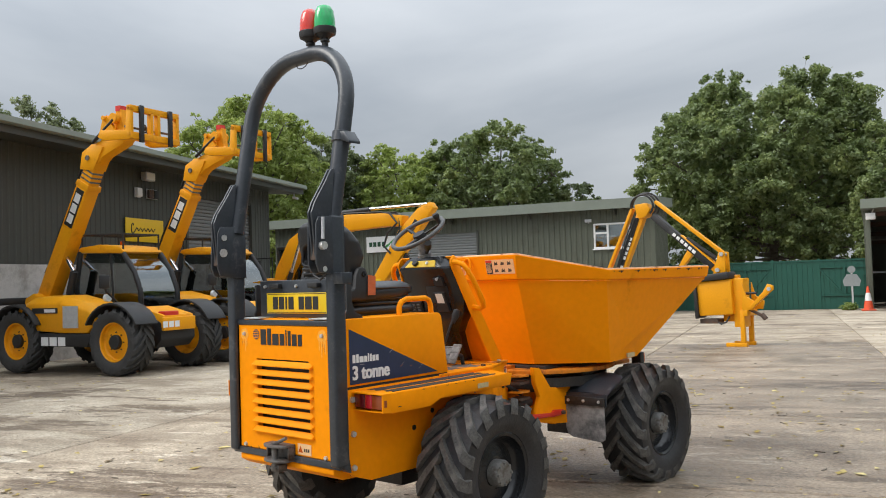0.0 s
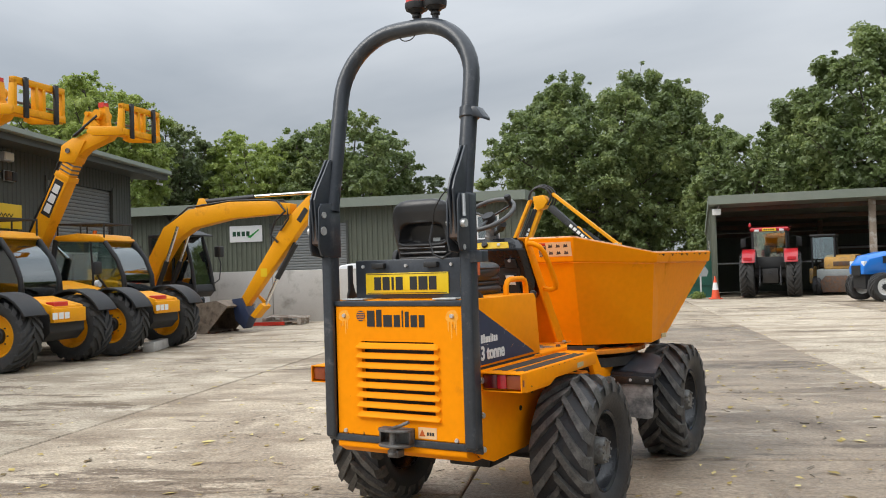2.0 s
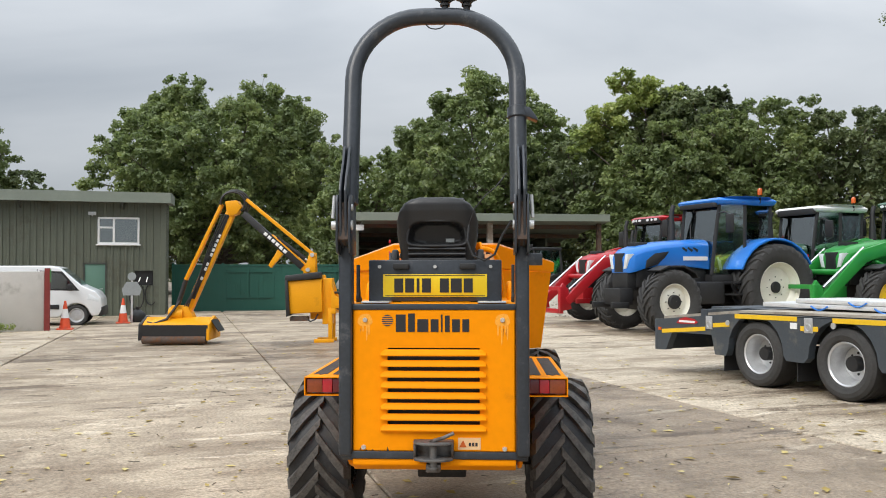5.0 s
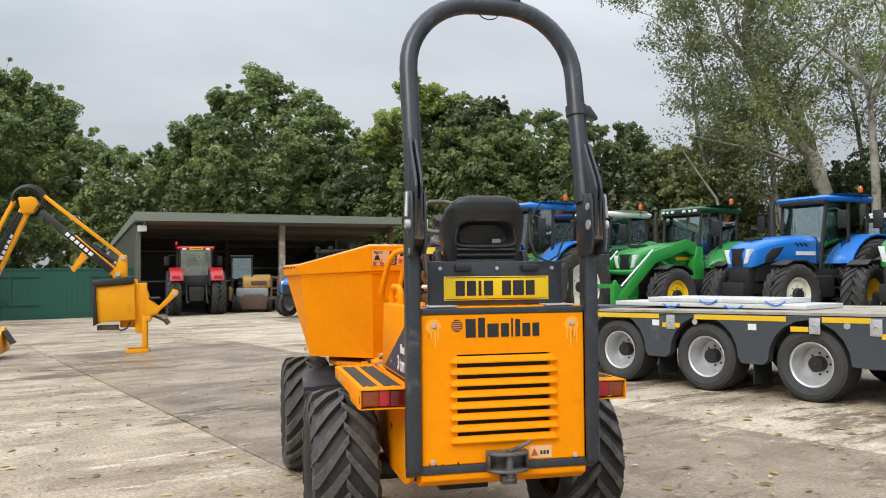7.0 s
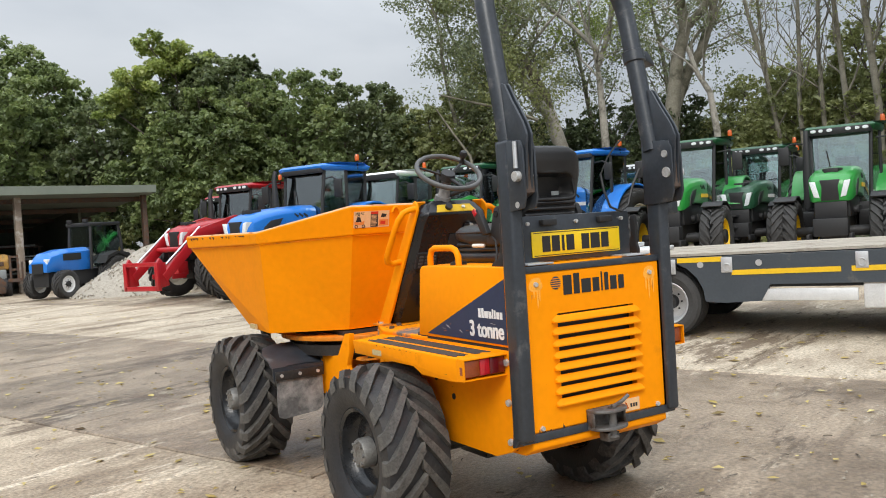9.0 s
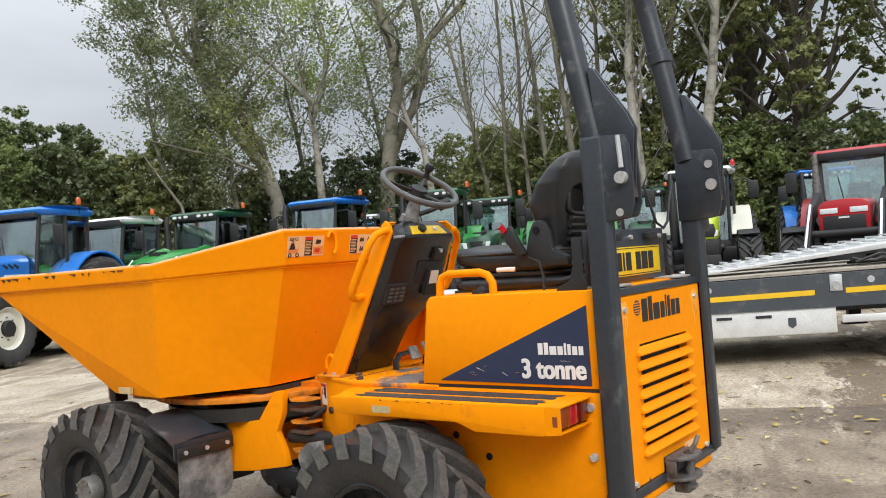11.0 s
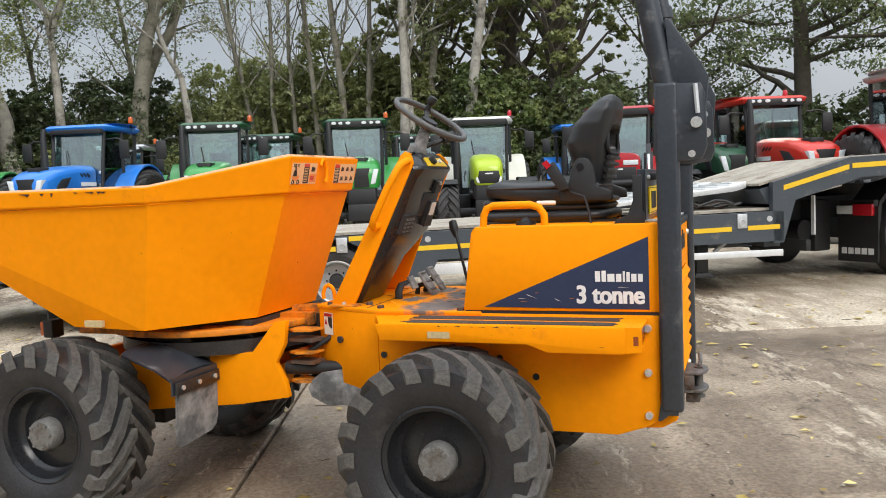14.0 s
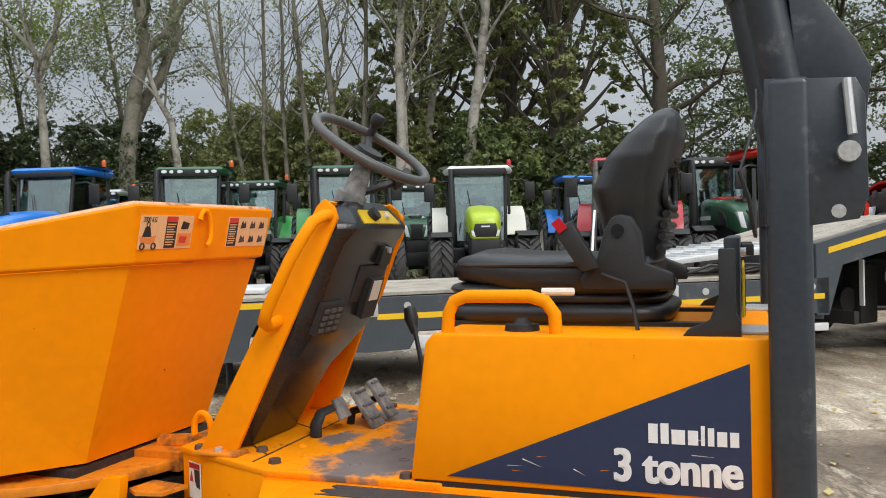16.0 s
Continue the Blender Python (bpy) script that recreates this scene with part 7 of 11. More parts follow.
# ---- tractors ----
def tractor(name, at, label, body, roofmat, rim, k=1.0, loader=None, bonnet_long=1.0, roof_lamps=True, white_roof=False, mirrors=True, old=False, beacon=AMBER_LENS, fender=None, plate=False, group="tractors parked in a row"):
    """A farm tractor: y forwards, origin on the ground under the cab roof's middle."""
    T = thing(name, at @ Matrix.Scale(k, 4), label, "tractor", group)
    RR, FR = 0.99, 0.70
    ya, yf = -0.52, 2.30
    w = make_wheel(T, pose(0.94, ya, RR), RR, 0.60, 0.56, RUBBER_CLEAN, rim, BLACK, lugs=22, lug_h=0.05, hub_r=0.13, dish=0.10, name="rear_wheel")
    wheel_again(w, pose(-0.94, ya, RR) @ FLIP)
    w = make_wheel(T, pose(0.93, yf, FR), FR, 0.50, 0.38, RUBBER_CLEAN, rim, BLACK, lugs=20, lug_h=0.045, hub_r=0.15, dish=0.0, name="front_wheel", hub_out=0.06)
    wheel_again(w, pose(-0.93, yf, FR) @ FLIP)
    part("transmission", Form().box(-0.32, 0.32, ya - 0.55, 1.2, 0.62, 1.25).box(-0.28, 0.28, 1.2, 2.9, 0.72, 1.1).cyl((-0.75, ya, RR), (0.75, ya, RR), 0.16), GREASY, T, bevel=0.02)
    part("front_axle", Form().cyl((-0.75, yf, FR), (0.75, yf, FR), 0.11).box(-0.22, 0.22, yf - 0.3, yf + 0.3, 0.5, 0.85), BLACK, T, bevel=0.02)
    # bonnet, lofted from the cab to the nose
    n0, n1 = 0.86, 2.35 + 0.62 * bonnet_long
    slim = body is LIME
    rings = []
    for u, hw, zt, zb in ((0.0, 0.44, 2.10, 1.40), (0.3, 0.45, 2.07, 1.46), (0.6, 0.45, 2.02, 1.48), (0.80, 0.44, 1.95, 1.42), (0.92, 0.40, 1.87, 1.34), (0.98, 0.34, 1.77, 1.31), (1.0, 0.28, 1.68, 1.33)):
        y = n0 + (n1 - n0) * u
        if old:
            zt = 1.98 - 0.06 * u
            hw = 0.43
        if slim:
            hw *= 0.78
        c = 0.16
        rings.append([(-hw, y, zb), (hw, y, zb), (hw * 1.02, y, zt - c), (hw * 0.93, y, zt - 0.08), (hw * 0.72, y, zt - 0.025), (0, y, zt), (-hw * 0.72, y, zt - 0.025), (-hw * 0.93, y, zt - 0.08), (-hw * 1.02, y, zt - c)])
    bon = part("bonnet", Form().loft(rings), body, T, bevel=0.02, smooth=40)
    part("engine", Form().box(-0.34, 0.34, n0, n1 - 0.25, 1.0, 1.47).box(-0.30, 0.30, n1 - 0.25, n1 - 0.02, 0.95, 1.32).box(-0.40, 0.40, n0 + 0.2, n0 + 0.75, 1.05, 1.22).cyl((-0.42, n0 + 1.2, 1.12), (0.42, n0 + 1.2, 1.12), 0.08), BLACK, T, bevel=0.02)
    if old or slim:
        part("grille", Form().prism([(-0.22, 1.36), (0.22, 1.36), (0.25, 1.50), (0.22, 1.64), (-0.22, 1.64), (-0.25, 1.50)] if slim else [(-0.36, 1.32), (0.36, 1.32), (0.36, 1.62), (-0.36, 1.62)], n1 - 0.10, n1 + 0.012, "y"), BLACK, bon, bevel=0.01)
        part("letter_bar", Form().box(-0.09, 0.09, n1 + 0.012, n1 + 0.016, 1.565, 1.595), WHITE, bon)
    else:
        part("grille", Form().prism([(-0.17, 1.34), (0.17, 1.34), (0.15, 1.62), (0.19, 1.76), (-0.19, 1.76), (-0.15, 1.62)], n1 - 0.12, n1 + 0.010, "y"), BLACK, bon, bevel=0.01)
        part("bonnet_vent", Form().prism([(-0.20, n1 - 0.62), (0.20, n1 - 0.62), (0.13, n1 - 0.34), (-0.13, n1 - 0.34)], 1.86, 2.005, "z"), BLACK, bon, bevel=0.01)
    for s in (-1, 1):
        if old:
            part("headlamp", Form().box(min(s * 0.10, s * 0.40), max(s * 0.10, s * 0.40), n1 - 0.02, n1 + 0.015, 1.66, 1.76), LAMP_GLASS, bon, bevel=0.01)
        elif slim:
            part("headlamp", Form().prism([(s * 0.20, 1.36), (s * 0.28, 1.38), (s * 0.30, 1.50), (s * 0.25, 1.50)], n1 - 0.10, n1 + 0.014, "y"), LAMP_GLASS, bon, bevel=0.01)
        else:
            part("headlamp", Form().prism([(s * 0.19, 1.40), (s * 0.30, 1.42), (s * 0.385, 1.74), (s * 0.27, 1.73)], n1 - 0.17, n1 + 0.012, "y"), LAMP_GLASS, bon, bevel=0.01)
            for j in range(3):
                y_ = n0 + 0.30 + 0.15 * j
                part("slot", Form().prism([(y_, 1.84), (y_ + 0.13, 1.90), (y_ + 0.15, 1.87), (y_ + 0.03, 1.79)], s * 0.40, s * 0.462), BLACK, bon)
        if not slim:
            part("side_grille", Form().prism([(n1 - 0.40, 1.42), (n1 - 0.43, 1.60), (n1 - 0.64, 1.75), (n1 - 1.02, 1.80), (n1 - 0.90, 1.66), (n1 - 0.70, 1.50)], s * 0.36, s * 0.462), BLACK, bon, bevel=0.006)
        part("decal", Form().box(min(s * 0.462, s * 0.474), max(s * 0.462, s * 0.474), n0 + 0.06, n0 + 0.72, 1.60, 1.69), BLACK if slim else YELLOW_RIM if body is GREEN else WHITE, bon)
        part("front_fender", Form().prism([(yf - 0.62, 1.22), (yf - 0.55, 1.34), (yf - 0.25, 1.48), (yf + 0.15, 1.48), (yf + 0.4, 1.38), (yf + 0.38, 1.35), (yf + 0.13, 1.44), (yf - 0.24, 1.44), (yf - 0.52, 1.31), (yf - 0.58, 1.21)], s * 0.70, s * 1.14), BLACK, T, bevel=0.008)
        # rear fender arch
        prof_o = [(ya + (RR + 0.13) * math.cos(a), RR + (RR + 0.13) * math.sin(a)) for a in [math.pi * (0.12 + 0.072 * i) for i in range(11)]]
        prof_i = [(ya + (RR + 0.08) * math.cos(a), RR + (RR + 0.08) * math.sin(a)) for a in [math.pi * (0.12 + 0.072 * i) for i in range(10, -1, -1)]]
        fen = part("rear_fender", Form().prism(prof_o + prof_i, s * 0.56, s * 1.12), fender or body, T, bevel=0.012)
        part("fender_inner", Form().prism(prof_o + [(ya - 0.75, 1.3), (ya + 0.9, 1.25)], s * 0.56, s * 0.60), BLACK, fen)
        part("tail_lamp", Form().box(min(s * 0.70, s * 1.05), max(s * 0.70, s * 1.05), ya - 0.95, ya - 0.90, 1.62, 1.74), RED_LENS, fen)
        # steps and tank
        part("fuel_tank", Form().box(min(s * 0.36, s * 0.86), max(s * 0.36, s * 0.86), 0.75, 1.45, 0.62, 1.12), BLACK, T, bevel=0.05)
        for j in range(3):
            part("step", Form().box(min(s * 0.72, s * 1.06), max(s * 0.72, s * 1.06), 0.42 + 0.03 * j, 0.74, 0.55 + 0.27 * j, 0.59 + 0.27 * j), BLACK, T)
    # cab: pillars, glass, roof
    zb, zt = 1.28, 2.86
    lo = [(-0.58, 0.90), (0.58, 0.90), (0.74, 0.10), (0.66, -0.66), (-0.66, -0.66), (-0.74, 0.10)]
    hi = [(-0.62, 0.70), (0.62, 0.70), (0.74, 0.08), (0.68, -0.70), (-0.68, -0.70), (-0.74, 0.08)]
    for i in range(6):
        part("pillar", Form().tube([(lo[i][0], lo[i][1], zb), ((lo[i][0] + hi[i][0]) / 2, (lo[i][1] + hi[i][1]) / 2 + 0.01, (zb + zt) / 2), (hi[i][0], hi[i][1], zt)], 0.042, seg=8), BLACK, T)
        j = (i + 1) % 6
        a, b, c, d = (*lo[i], zb), (*lo[j], zb), (*hi[j], zt), (*hi[i], zt)
        pane = part("windscreen" if i == 0 else "window_pane", Form().sheet([a, b, c, d], 0.008), CABGLASS, T)
        pane.visible_shadow = False
    part("cab_floor", Form().prism(lo, 1.05, zb, "z").box(-0.6, 0.6, -0.75, -0.66, zb, 1.75), BLACK, T, bevel=0.01)
    part("operator_seat", Form().box(-0.25, 0.25, -0.45, 0.05, 1.62, 1.76).box(-0.24, 0.24, -0.52, -0.38, 1.72, 2.35), VINYL, T, bevel=0.05)
    part("steering_wheel", Form().tube([(0.2 * math.cos(t), 0.42 + 0.16 * math.sin(t), 1.98 + 0.1 * math.sin(t)) for t in [2 * math.pi * q / 16 for q in range(16)]], 0.016, seg=6, closed=True).box(-0.12, 0.12, 0.42, 0.8, 1.28, 1.9), BLACK, T)
    rr = []
    for z, g in ((zt, 0.02), (zt + 0.03, 0.08), (zt + 0.11, 0.11), (zt + 0.165, 0.04), (zt + 0.19, -0.20)):
        rr.append([(x + math.copysign(g, x), y + (g * 1.3 if y > 0.5 else -g if y < -0.5 else 0), z) for x, y in hi])
    roof = part("roof", Form().loft(rr), roofmat, T, bevel=0.015, smooth=40)
    part("lamp_band", Form().prism([(-0.66, 0.78), (0.66, 0.78), (0.60, 0.86), (0.30, 0.895), (-0.30, 0.895), (-0.60, 0.86)], zt - 0.05, zt + 0.055 if body is BLUE else zt + 0.10, "z"), BLACK, roof, bevel=0.012)
    if roof_lamps:
        for x in (-0.53, -0.36, -0.19, 0.19, 0.36, 0.53):
            yl = 0.885 if abs(x) < 0.3 else 0.865
            part("work_lamp", Form().lathe([(0.001, 0.03), (0.045, 0.025), (0.052, 0.0), (0.045, -0.02)], seg=12, axis="x", m=pose(x, yl, zt + (0.01 if body is BLUE else 0.05)) @ Matrix.Rotation(radians(90), 4, "Z") @ Matrix.Diagonal((1, 1.3, 0.8, 1))), LAMP_GLASS, roof)
    be = part("beacon", Form().lathe([(0.055, 0), (0.055, 0.11), (0.04, 0.15), (0.001, 0.16)], seg=12, axis="z", m=pose(-0.80, -0.3, zt + 0.24)), beacon, T)
    part("beacon_stalk", Form().cyl((-0.80, -0.3, zt + 0.05), (-0.80, -0.3, zt + 0.24), 0.02).cyl((-0.80, -0.3, zt + 0.06), (-0.70, -0.3, zt + 0.06), 0.018), BLACK, be)
    part("exhaust", Form().tube([(0.66, 1.06, 1.2), (0.66, 1.06, 2.0), (0.66, 1.06, 2.75), (0.66, 1.0, 2.93)], [0.10, 0.10, 0.055, 0.055], seg=12), BLACK if not old else HITCH, T)
    if plate:
        np_ = part("number_plate", Form().box(-0.28, 0.28, -0.855, -0.83, zt + 0.01, zt + 0.13), YELLOW_RIM, roof)
        for q in range(5):
            part("letter_bar", Form().box(-0.22 + 0.09 * q, -0.16 + 0.09 * q, -0.860, -0.856, zt + 0.04, zt + 0.10), BLACK, np_)
        for x in (-0.5, 0.5):
            part("work_lamp", Form().box(x - 0.09, x + 0.09, -0.85, -0.80, zt + 0.0, zt + 0.09), LAMP_GLASS, roof, bevel=0.01)
    if mirrors:
        for s in (-1, 1):
            m_ = part("mirror", Form().box(min(s * 1.05, s * 1.29), max(s * 1.05, s * 1.29), 0.84, 0.90, 2.20, 2.62), BLACK, T, bevel=0.03)
            part("mirror_arm", Form().tube([(s * 0.72, 0.80, 2.66), (s * 1.0, 0.86, 2.68), (s * 1.16, 0.87, 2.60)], 0.018, seg=6), BLACK, m_)
    part("wiper", Form().tube([(0.02, 0.915, zb + 0.1), (0.2, 0.86, 2.0), (0.28, 0.80, 2.45)], 0.010, seg=5), BLACK, T)
    part("front_linkage", Form().box(-0.32, 0.32, n1 - 0.15, n1 + 0.18, 0.62, 0.98).box(-0.42, -0.36, n1, n1 + 0.45, 0.55, 0.68).box(0.36, 0.42, n1, n1 + 0.45, 0.55, 0.68), BLACK if loader is None else loader, T, bevel=0.015)
    part("rear_linkage", Form().box(-0.45, -0.38, -1.75, -0.8, 0.55, 0.66).box(0.38, 0.45, -1.75, -0.8, 0.55, 0.66).cyl((0, -1.5, 1.0), (0, -0.8, 1.1), 0.04).cyl((-0.42, -1.4, 0.6), (-0.42, -0.9, 1.35), 0.03).cyl((0.42, -1.4, 0.6), (0.42, -0.9, 1.35), 0.03), BLACK, T)
    if loader is not None:
        for s in (-1, 1):
            arm = part("loader_arm", Form().prism([(0.85, 1.62), (1.0, 2.06), (1.35, 2.14), (2.7, 1.80), (3.9, 0.70), (3.78, 0.52), (2.55, 1.52), (1.4, 1.84)], s * 0.55, s * 0.66), loader, T, bevel=0.012)
            part("loader_tower", Form().prism([(0.72, 0.85), (1.10, 0.85), (1.15, 1.5), (1.0, 1.95), (0.78, 1.95)], s * 0.50, s * 0.70), loader, T, bevel=0.012)
            part("loader_ram", Form().cyl((s * 0.605, 1.0, 1.05), (s * 0.605, 2.3, 1.55), 0.05), loader, T)
            part("loader_rod", Form().cyl((s * 0.605, 2.6, 1.85), (s * 0.605, 3.75, 0.95), 0.035), CHROME, T)
            part("headstock_cheek", Form().prism([(3.70, 0.42), (4.02, 0.36), (4.10, 0.92), (3.96, 1.12), (3.80, 0.95)], s * 0.56, s * 0.64), loader, T, bevel=0.008)
        part("loader_crossbar", Form().cyl((-0.6, 3.05, 1.30), (0.6, 3.05, 1.30), 0.07), loader, T)
        part("headstock_frame", Form().box(-0.65, 0.65, 4.0, 4.09, 0.30, 0.42).box(-0.65, 0.65, 3.98, 4.07, 0.92, 1.02).box(-0.68, -0.56, 3.98, 4.09, 0.30, 1.02).box(0.56, 0.68, 3.98, 4.09, 0.30, 1.02), loader, T, bevel=0.01)
    return T


tractor("tractor", stand(6.1, 16.7, 204), "blue tractor with cream wheels, clean and parked in line", BLUE, BLUE, CREAM, 1.03, mirrors=True, roof_lamps=False)
tractor("tractor", stand(5.55, 20.5, 205), "dark red tractor with front loader lowered to the ground", RED, RED, CREAM, 0.98, loader=RED)
tractor("tractor", stand(8.9, 18.1, 203), "green tractor with a white cab roof", DARKGREEN_P, WHITE, CREAM, 0.99, roof_lamps=False)
tractor("tractor", stand(11.3, 17.5, 201), "green tractor with green front loader and yellow wheels", GREEN, ROOFGREEN, YELLOW_RIM, 1.02, loader=GREEN)
tractor("tractor", stand(13.6, 15.3, 194), "blue tractor with pale nose lamps and cream wheels", BLUE, BLUE, CREAM, 1.06, roof_lamps=False)
tractor("tractor", stand(14.7, 12.4, 208), "green tractor with yellow wheels and black fenders", GREEN, ROOFGREEN, YELLOW_RIM, 1.04)
tractor("tractor", stand(17.4, 12.4, 204), "dark green tractor with bright green fenders behind the front row", DARKGREEN_P, DARKGREEN_P, GALV, 0.98, fender=GREEN)
tractor("tractor", stand(16.2, 9.2, 207), "green tractor facing the trailer, front linkage fitted", GREEN, ROOFGREEN, YELLOW_RIM, 1.03, loader=None)
tractor("tractor", stand(17.3, 6.15, 200), "lime green and white tractor with pale roof", LIME, WHITE, RED, 1.0, roof_lamps=False, beacon=RED_LENS, fender=CREAM)
tractor("tractor", stand(15.9, 2.35, 186), "old red tractor with a grey exhaust stack and loader arms", RED, RED, GALV, 0.97, old=True, loader=BLACK, roof_lamps=False)
tractor("tractor", stand(18.4, 0.85, 200), "dark green tractor with black roof and pale red wheels", DARKGREEN_P, BLACK, RED, 1.0, fender=GREEN)
tractor("tractor", stand(17.0, -0.6, 204), "bright red tractor with black cab pillars", BRIGHTRED, BRIGHTRED, GALV, 1.0, beacon=RED_LENS)
tractor("tractor", stand(14.4, -3.6, 206), "deep red tractor with a grey roof", RED, GALV, GALV, 1.05)
tractor("tractor", stand(20.6, 14.6, 205), "black-roofed green tractor in the back row", GREEN, BLACK, YELLOW_RIM, 0.98)
tractor("tractor", stand(21.5, 9.6, 205), "dark green tractor half hidden in the back row", DARKGREEN_P, DARKGREEN_P, GALV, 0.98)
tractor("tractor", stand(22.5, 4.5, 200), "small blue tractor in the back row", BLUE, BLUE, CREAM, 1.0)
tractor("tractor", stand(16.6, 16.8, 205), "grey-roofed green tractor in the back row", GREEN, GALV, YELLOW_RIM, 0.95)
tractor("tractor", stand(-2.95, 30.2, 97), "dark red tractor backed into the open store", RED, RED, GALV, 0.86, beacon=RED_LENS, group="machines in the store", plate=True)
tractor("tractor", stand(6.4, 24.6, 205), "green tractor with a dark red roof in the far row", GREEN, RED, YELLOW_RIM, 0.95)


def compact_tractor():
    T = thing("compact_tractor", stand(2.05, 26.6, 217) @ Matrix.Scale(1.10, 4), "small blue vineyard tractor with white wheels and black cab", "tractor")
    w = make_wheel(T, pose(0.52, 1.55, 0.40), 0.40, 0.30, 0.22, RUBBER_CLEAN, WHITE, BLACK, lugs=16, lug_h=0.03, hub_r=0.08, dish=0.0, name="front_wheel")
    wheel_again(w, pose(-0.52, 1.55, 0.40) @ FLIP)
    w = make_wheel(T, pose(0.55, -0.35, 0.56), 0.56, 0.38, 0.33, RUBBER_CLEAN, WHITE, BLACK, lugs=18, lug_h=0.035, hub_r=0.1, dish=0.06, name="rear_wheel")
    wheel_again(w, pose(-0.55, -0.35, 0.56) @ FLIP)
    part("bonnet", Form().loft([[(-0.33, y, 0.75), (0.33, y, 0.75), (0.34, y, zt - 0.1), (0.2, y, zt), (-0.2, y, zt), (-0.34, y, zt - 0.1)] for y, zt in ((0.4, 1.40), (1.3, 1.37), (1.8, 1.27), (1.98, 1.05))]), BLUE, T, bevel=0.02)
    part("grille", Form().box(-0.2, 0.2, 1.96, 2.0, 0.72, 1.0), BLACK, T)
    for s in (-1, 1):
        part("headlamp", Form().box(min(s * 0.2, s * 0.33), max(s * 0.2, s * 0.33), 1.86, 1.96, 0.98, 1.12), LAMP_GLASS, T, bevel=0.01)
        part("rear_fender", Form().prism([(0.25, 0.9), (0.1, 1.12), (-0.3, 1.24), (-0.75, 1.15), (-0.95, 0.9), (-0.7, 1.05), (-0.3, 1.16), (0.05, 1.04)], s * 0.40, s * 0.76), BLACK, T)
        part("side_panel", Form().box(min(s * 0.345, s * 0.355), max(s * 0.345, s * 0.355), 0.75, 1.4, 1.05, 1.24), BLACK, T)
    part("chassis", Form().box(-0.28, 0.28, -0.8, 1.9, 0.35, 0.75), BLACK, T)
    lo = [(-0.40, 0.42), (0.40, 0.42), (0.5, -0.75), (-0.5, -0.75)]
    for i in range(4):
        a, b = lo[i], lo[(i + 1) % 4]
        part("pillar", Form().tube([(*a, 0.75), (a[0] * 1.02, a[1] * 0.95, 1.5), (a[0] * 0.98, a[1] * 0.85, 2.0)], 0.045, seg=6), BLACK, T)
        p = part("window_pane", Form().sheet([(*a, 0.8), (*b, 0.8), (b[0] * 0.98, b[1] * 0.85, 2.0), (a[0] * 0.98, a[1] * 0.85, 2.0)], 0.008), CABGLASS, T)
        p.visible_shadow = False
    part("operator_seat", Form().box(-0.2, 0.2, -0.5, -0.1, 1.0, 1.1).box(-0.2, 0.2, -0.58, -0.46, 1.05, 1.5), VINYL, T, bevel=0.03)
    part("roof", Form().prism([(-0.46, 0.45), (0.46, 0.45), (0.54, -0.72), (-0.54, -0.72)], 2.0, 2.1, "z"), BLACK, T, bevel=0.03)
    for x in (-0.3, 0.3):
        part("work_lamp", Form().box(x - 0.08, x + 0.08, 0.40, 0.48, 2.1, 2.2), BLACK, T, bevel=0.01)


compact_tractor()


def forklift():
    T = thing("rough_terrain_forklift", stand(-0.75, 31.2, 268), "dusty yellow-brown forklift standing in the open store", "forklift")
    w = make_wheel(T, pose(0.62, 0.55, 0.36), 0.36, 0.30, 0.19, RUBBER, YELLOW, BLACK, lugs=16, name="front_wheel")
    wheel_again(w, pose(-0.62, 0.55, 0.36) @ FLIP)
    part("body", Form().prism([(-1.3, 0.35), (0.35, 0.35), (0.75, 0.55), (0.78, 0.95), (-1.3, 1.0)], -0.62, 0.62), SIGNGREY, T, bevel=0.04)
    part("engine_cover", Form().prism([(-1.2, 0.95), (0.70, 0.95), (0.66, 1.30), (0.35, 1.48), (-1.1, 1.5)], -0.72, 0.38), DUSTYELLOW, T, bevel=0.07)
    part("cover_grille", Form().box(-0.55, 0.05, 0.70, 0.73, 1.08, 1.24), RUSTED, T, bevel=0.01)
    part("side_skirt", Form().prism([(-1.0, 0.3), (0.55, 0.45), (0.50, 1.0), (-1.0, 1.1)], 0.78, 0.92), DUSTYELLOW, T, bevel=0.04)
    part("bumper", Form().prism([(-0.55, 0.12), (0.42, 0.12), (0.50, 0.50), (0.30, 0.72), (-0.40, 0.72), (-0.60, 0.5)], 0.78, 0.90, "y"), RUSTED, T, bevel=0.03)
    for x, y in ((0.02, 0.45), (0.80, 0.45), (0.05, -0.5), (0.80, -0.5)):
        part("pillar", Form().cyl((x, y, 0.95), (x, y * 0.9, 2.2), 0.04), BLACK, T)
    p = part("windscreen", Form().sheet([(0.04, 0.46, 1.35), (0.78, 0.46, 1.35), (0.78, 0.42, 2.15), (0.04, 0.42, 2.15)], 0.008), CABGLASS, T)
    p.visible_shadow = False
    part("roof", Form().box(-0.03, 0.86, -0.55, 0.52, 2.18, 2.27), BLACK, T, bevel=0.03)
    part("operator_seat", Form().box(0.2, 0.6, -0.3, 0.1, 1.05, 1.2).box(0.2, 0.6, -0.36, -0.26, 1.2, 1.6), VINYL, T, bevel=0.03)
    part("mast", Form().box(-1.02, -0.95, 0.75, 0.85, 0.4, 1.45).box(-0.78, -0.71, 0.75, 0.85, 0.4, 1.45).box(-1.02, -0.71, 0.75, 0.83, 0.9, 0.97).box(-1.02, -0.71, 0.75, 0.83, 1.35, 1.42), RUSTED, T)
    part("fork_frame", Form().box(-1.15, -0.65, 0.86, 0.92, 0.5, 0.62).box(-1.15, -1.08, 0.86, 0.92, 0.5, 1.2), RUSTED, T)


forklift()


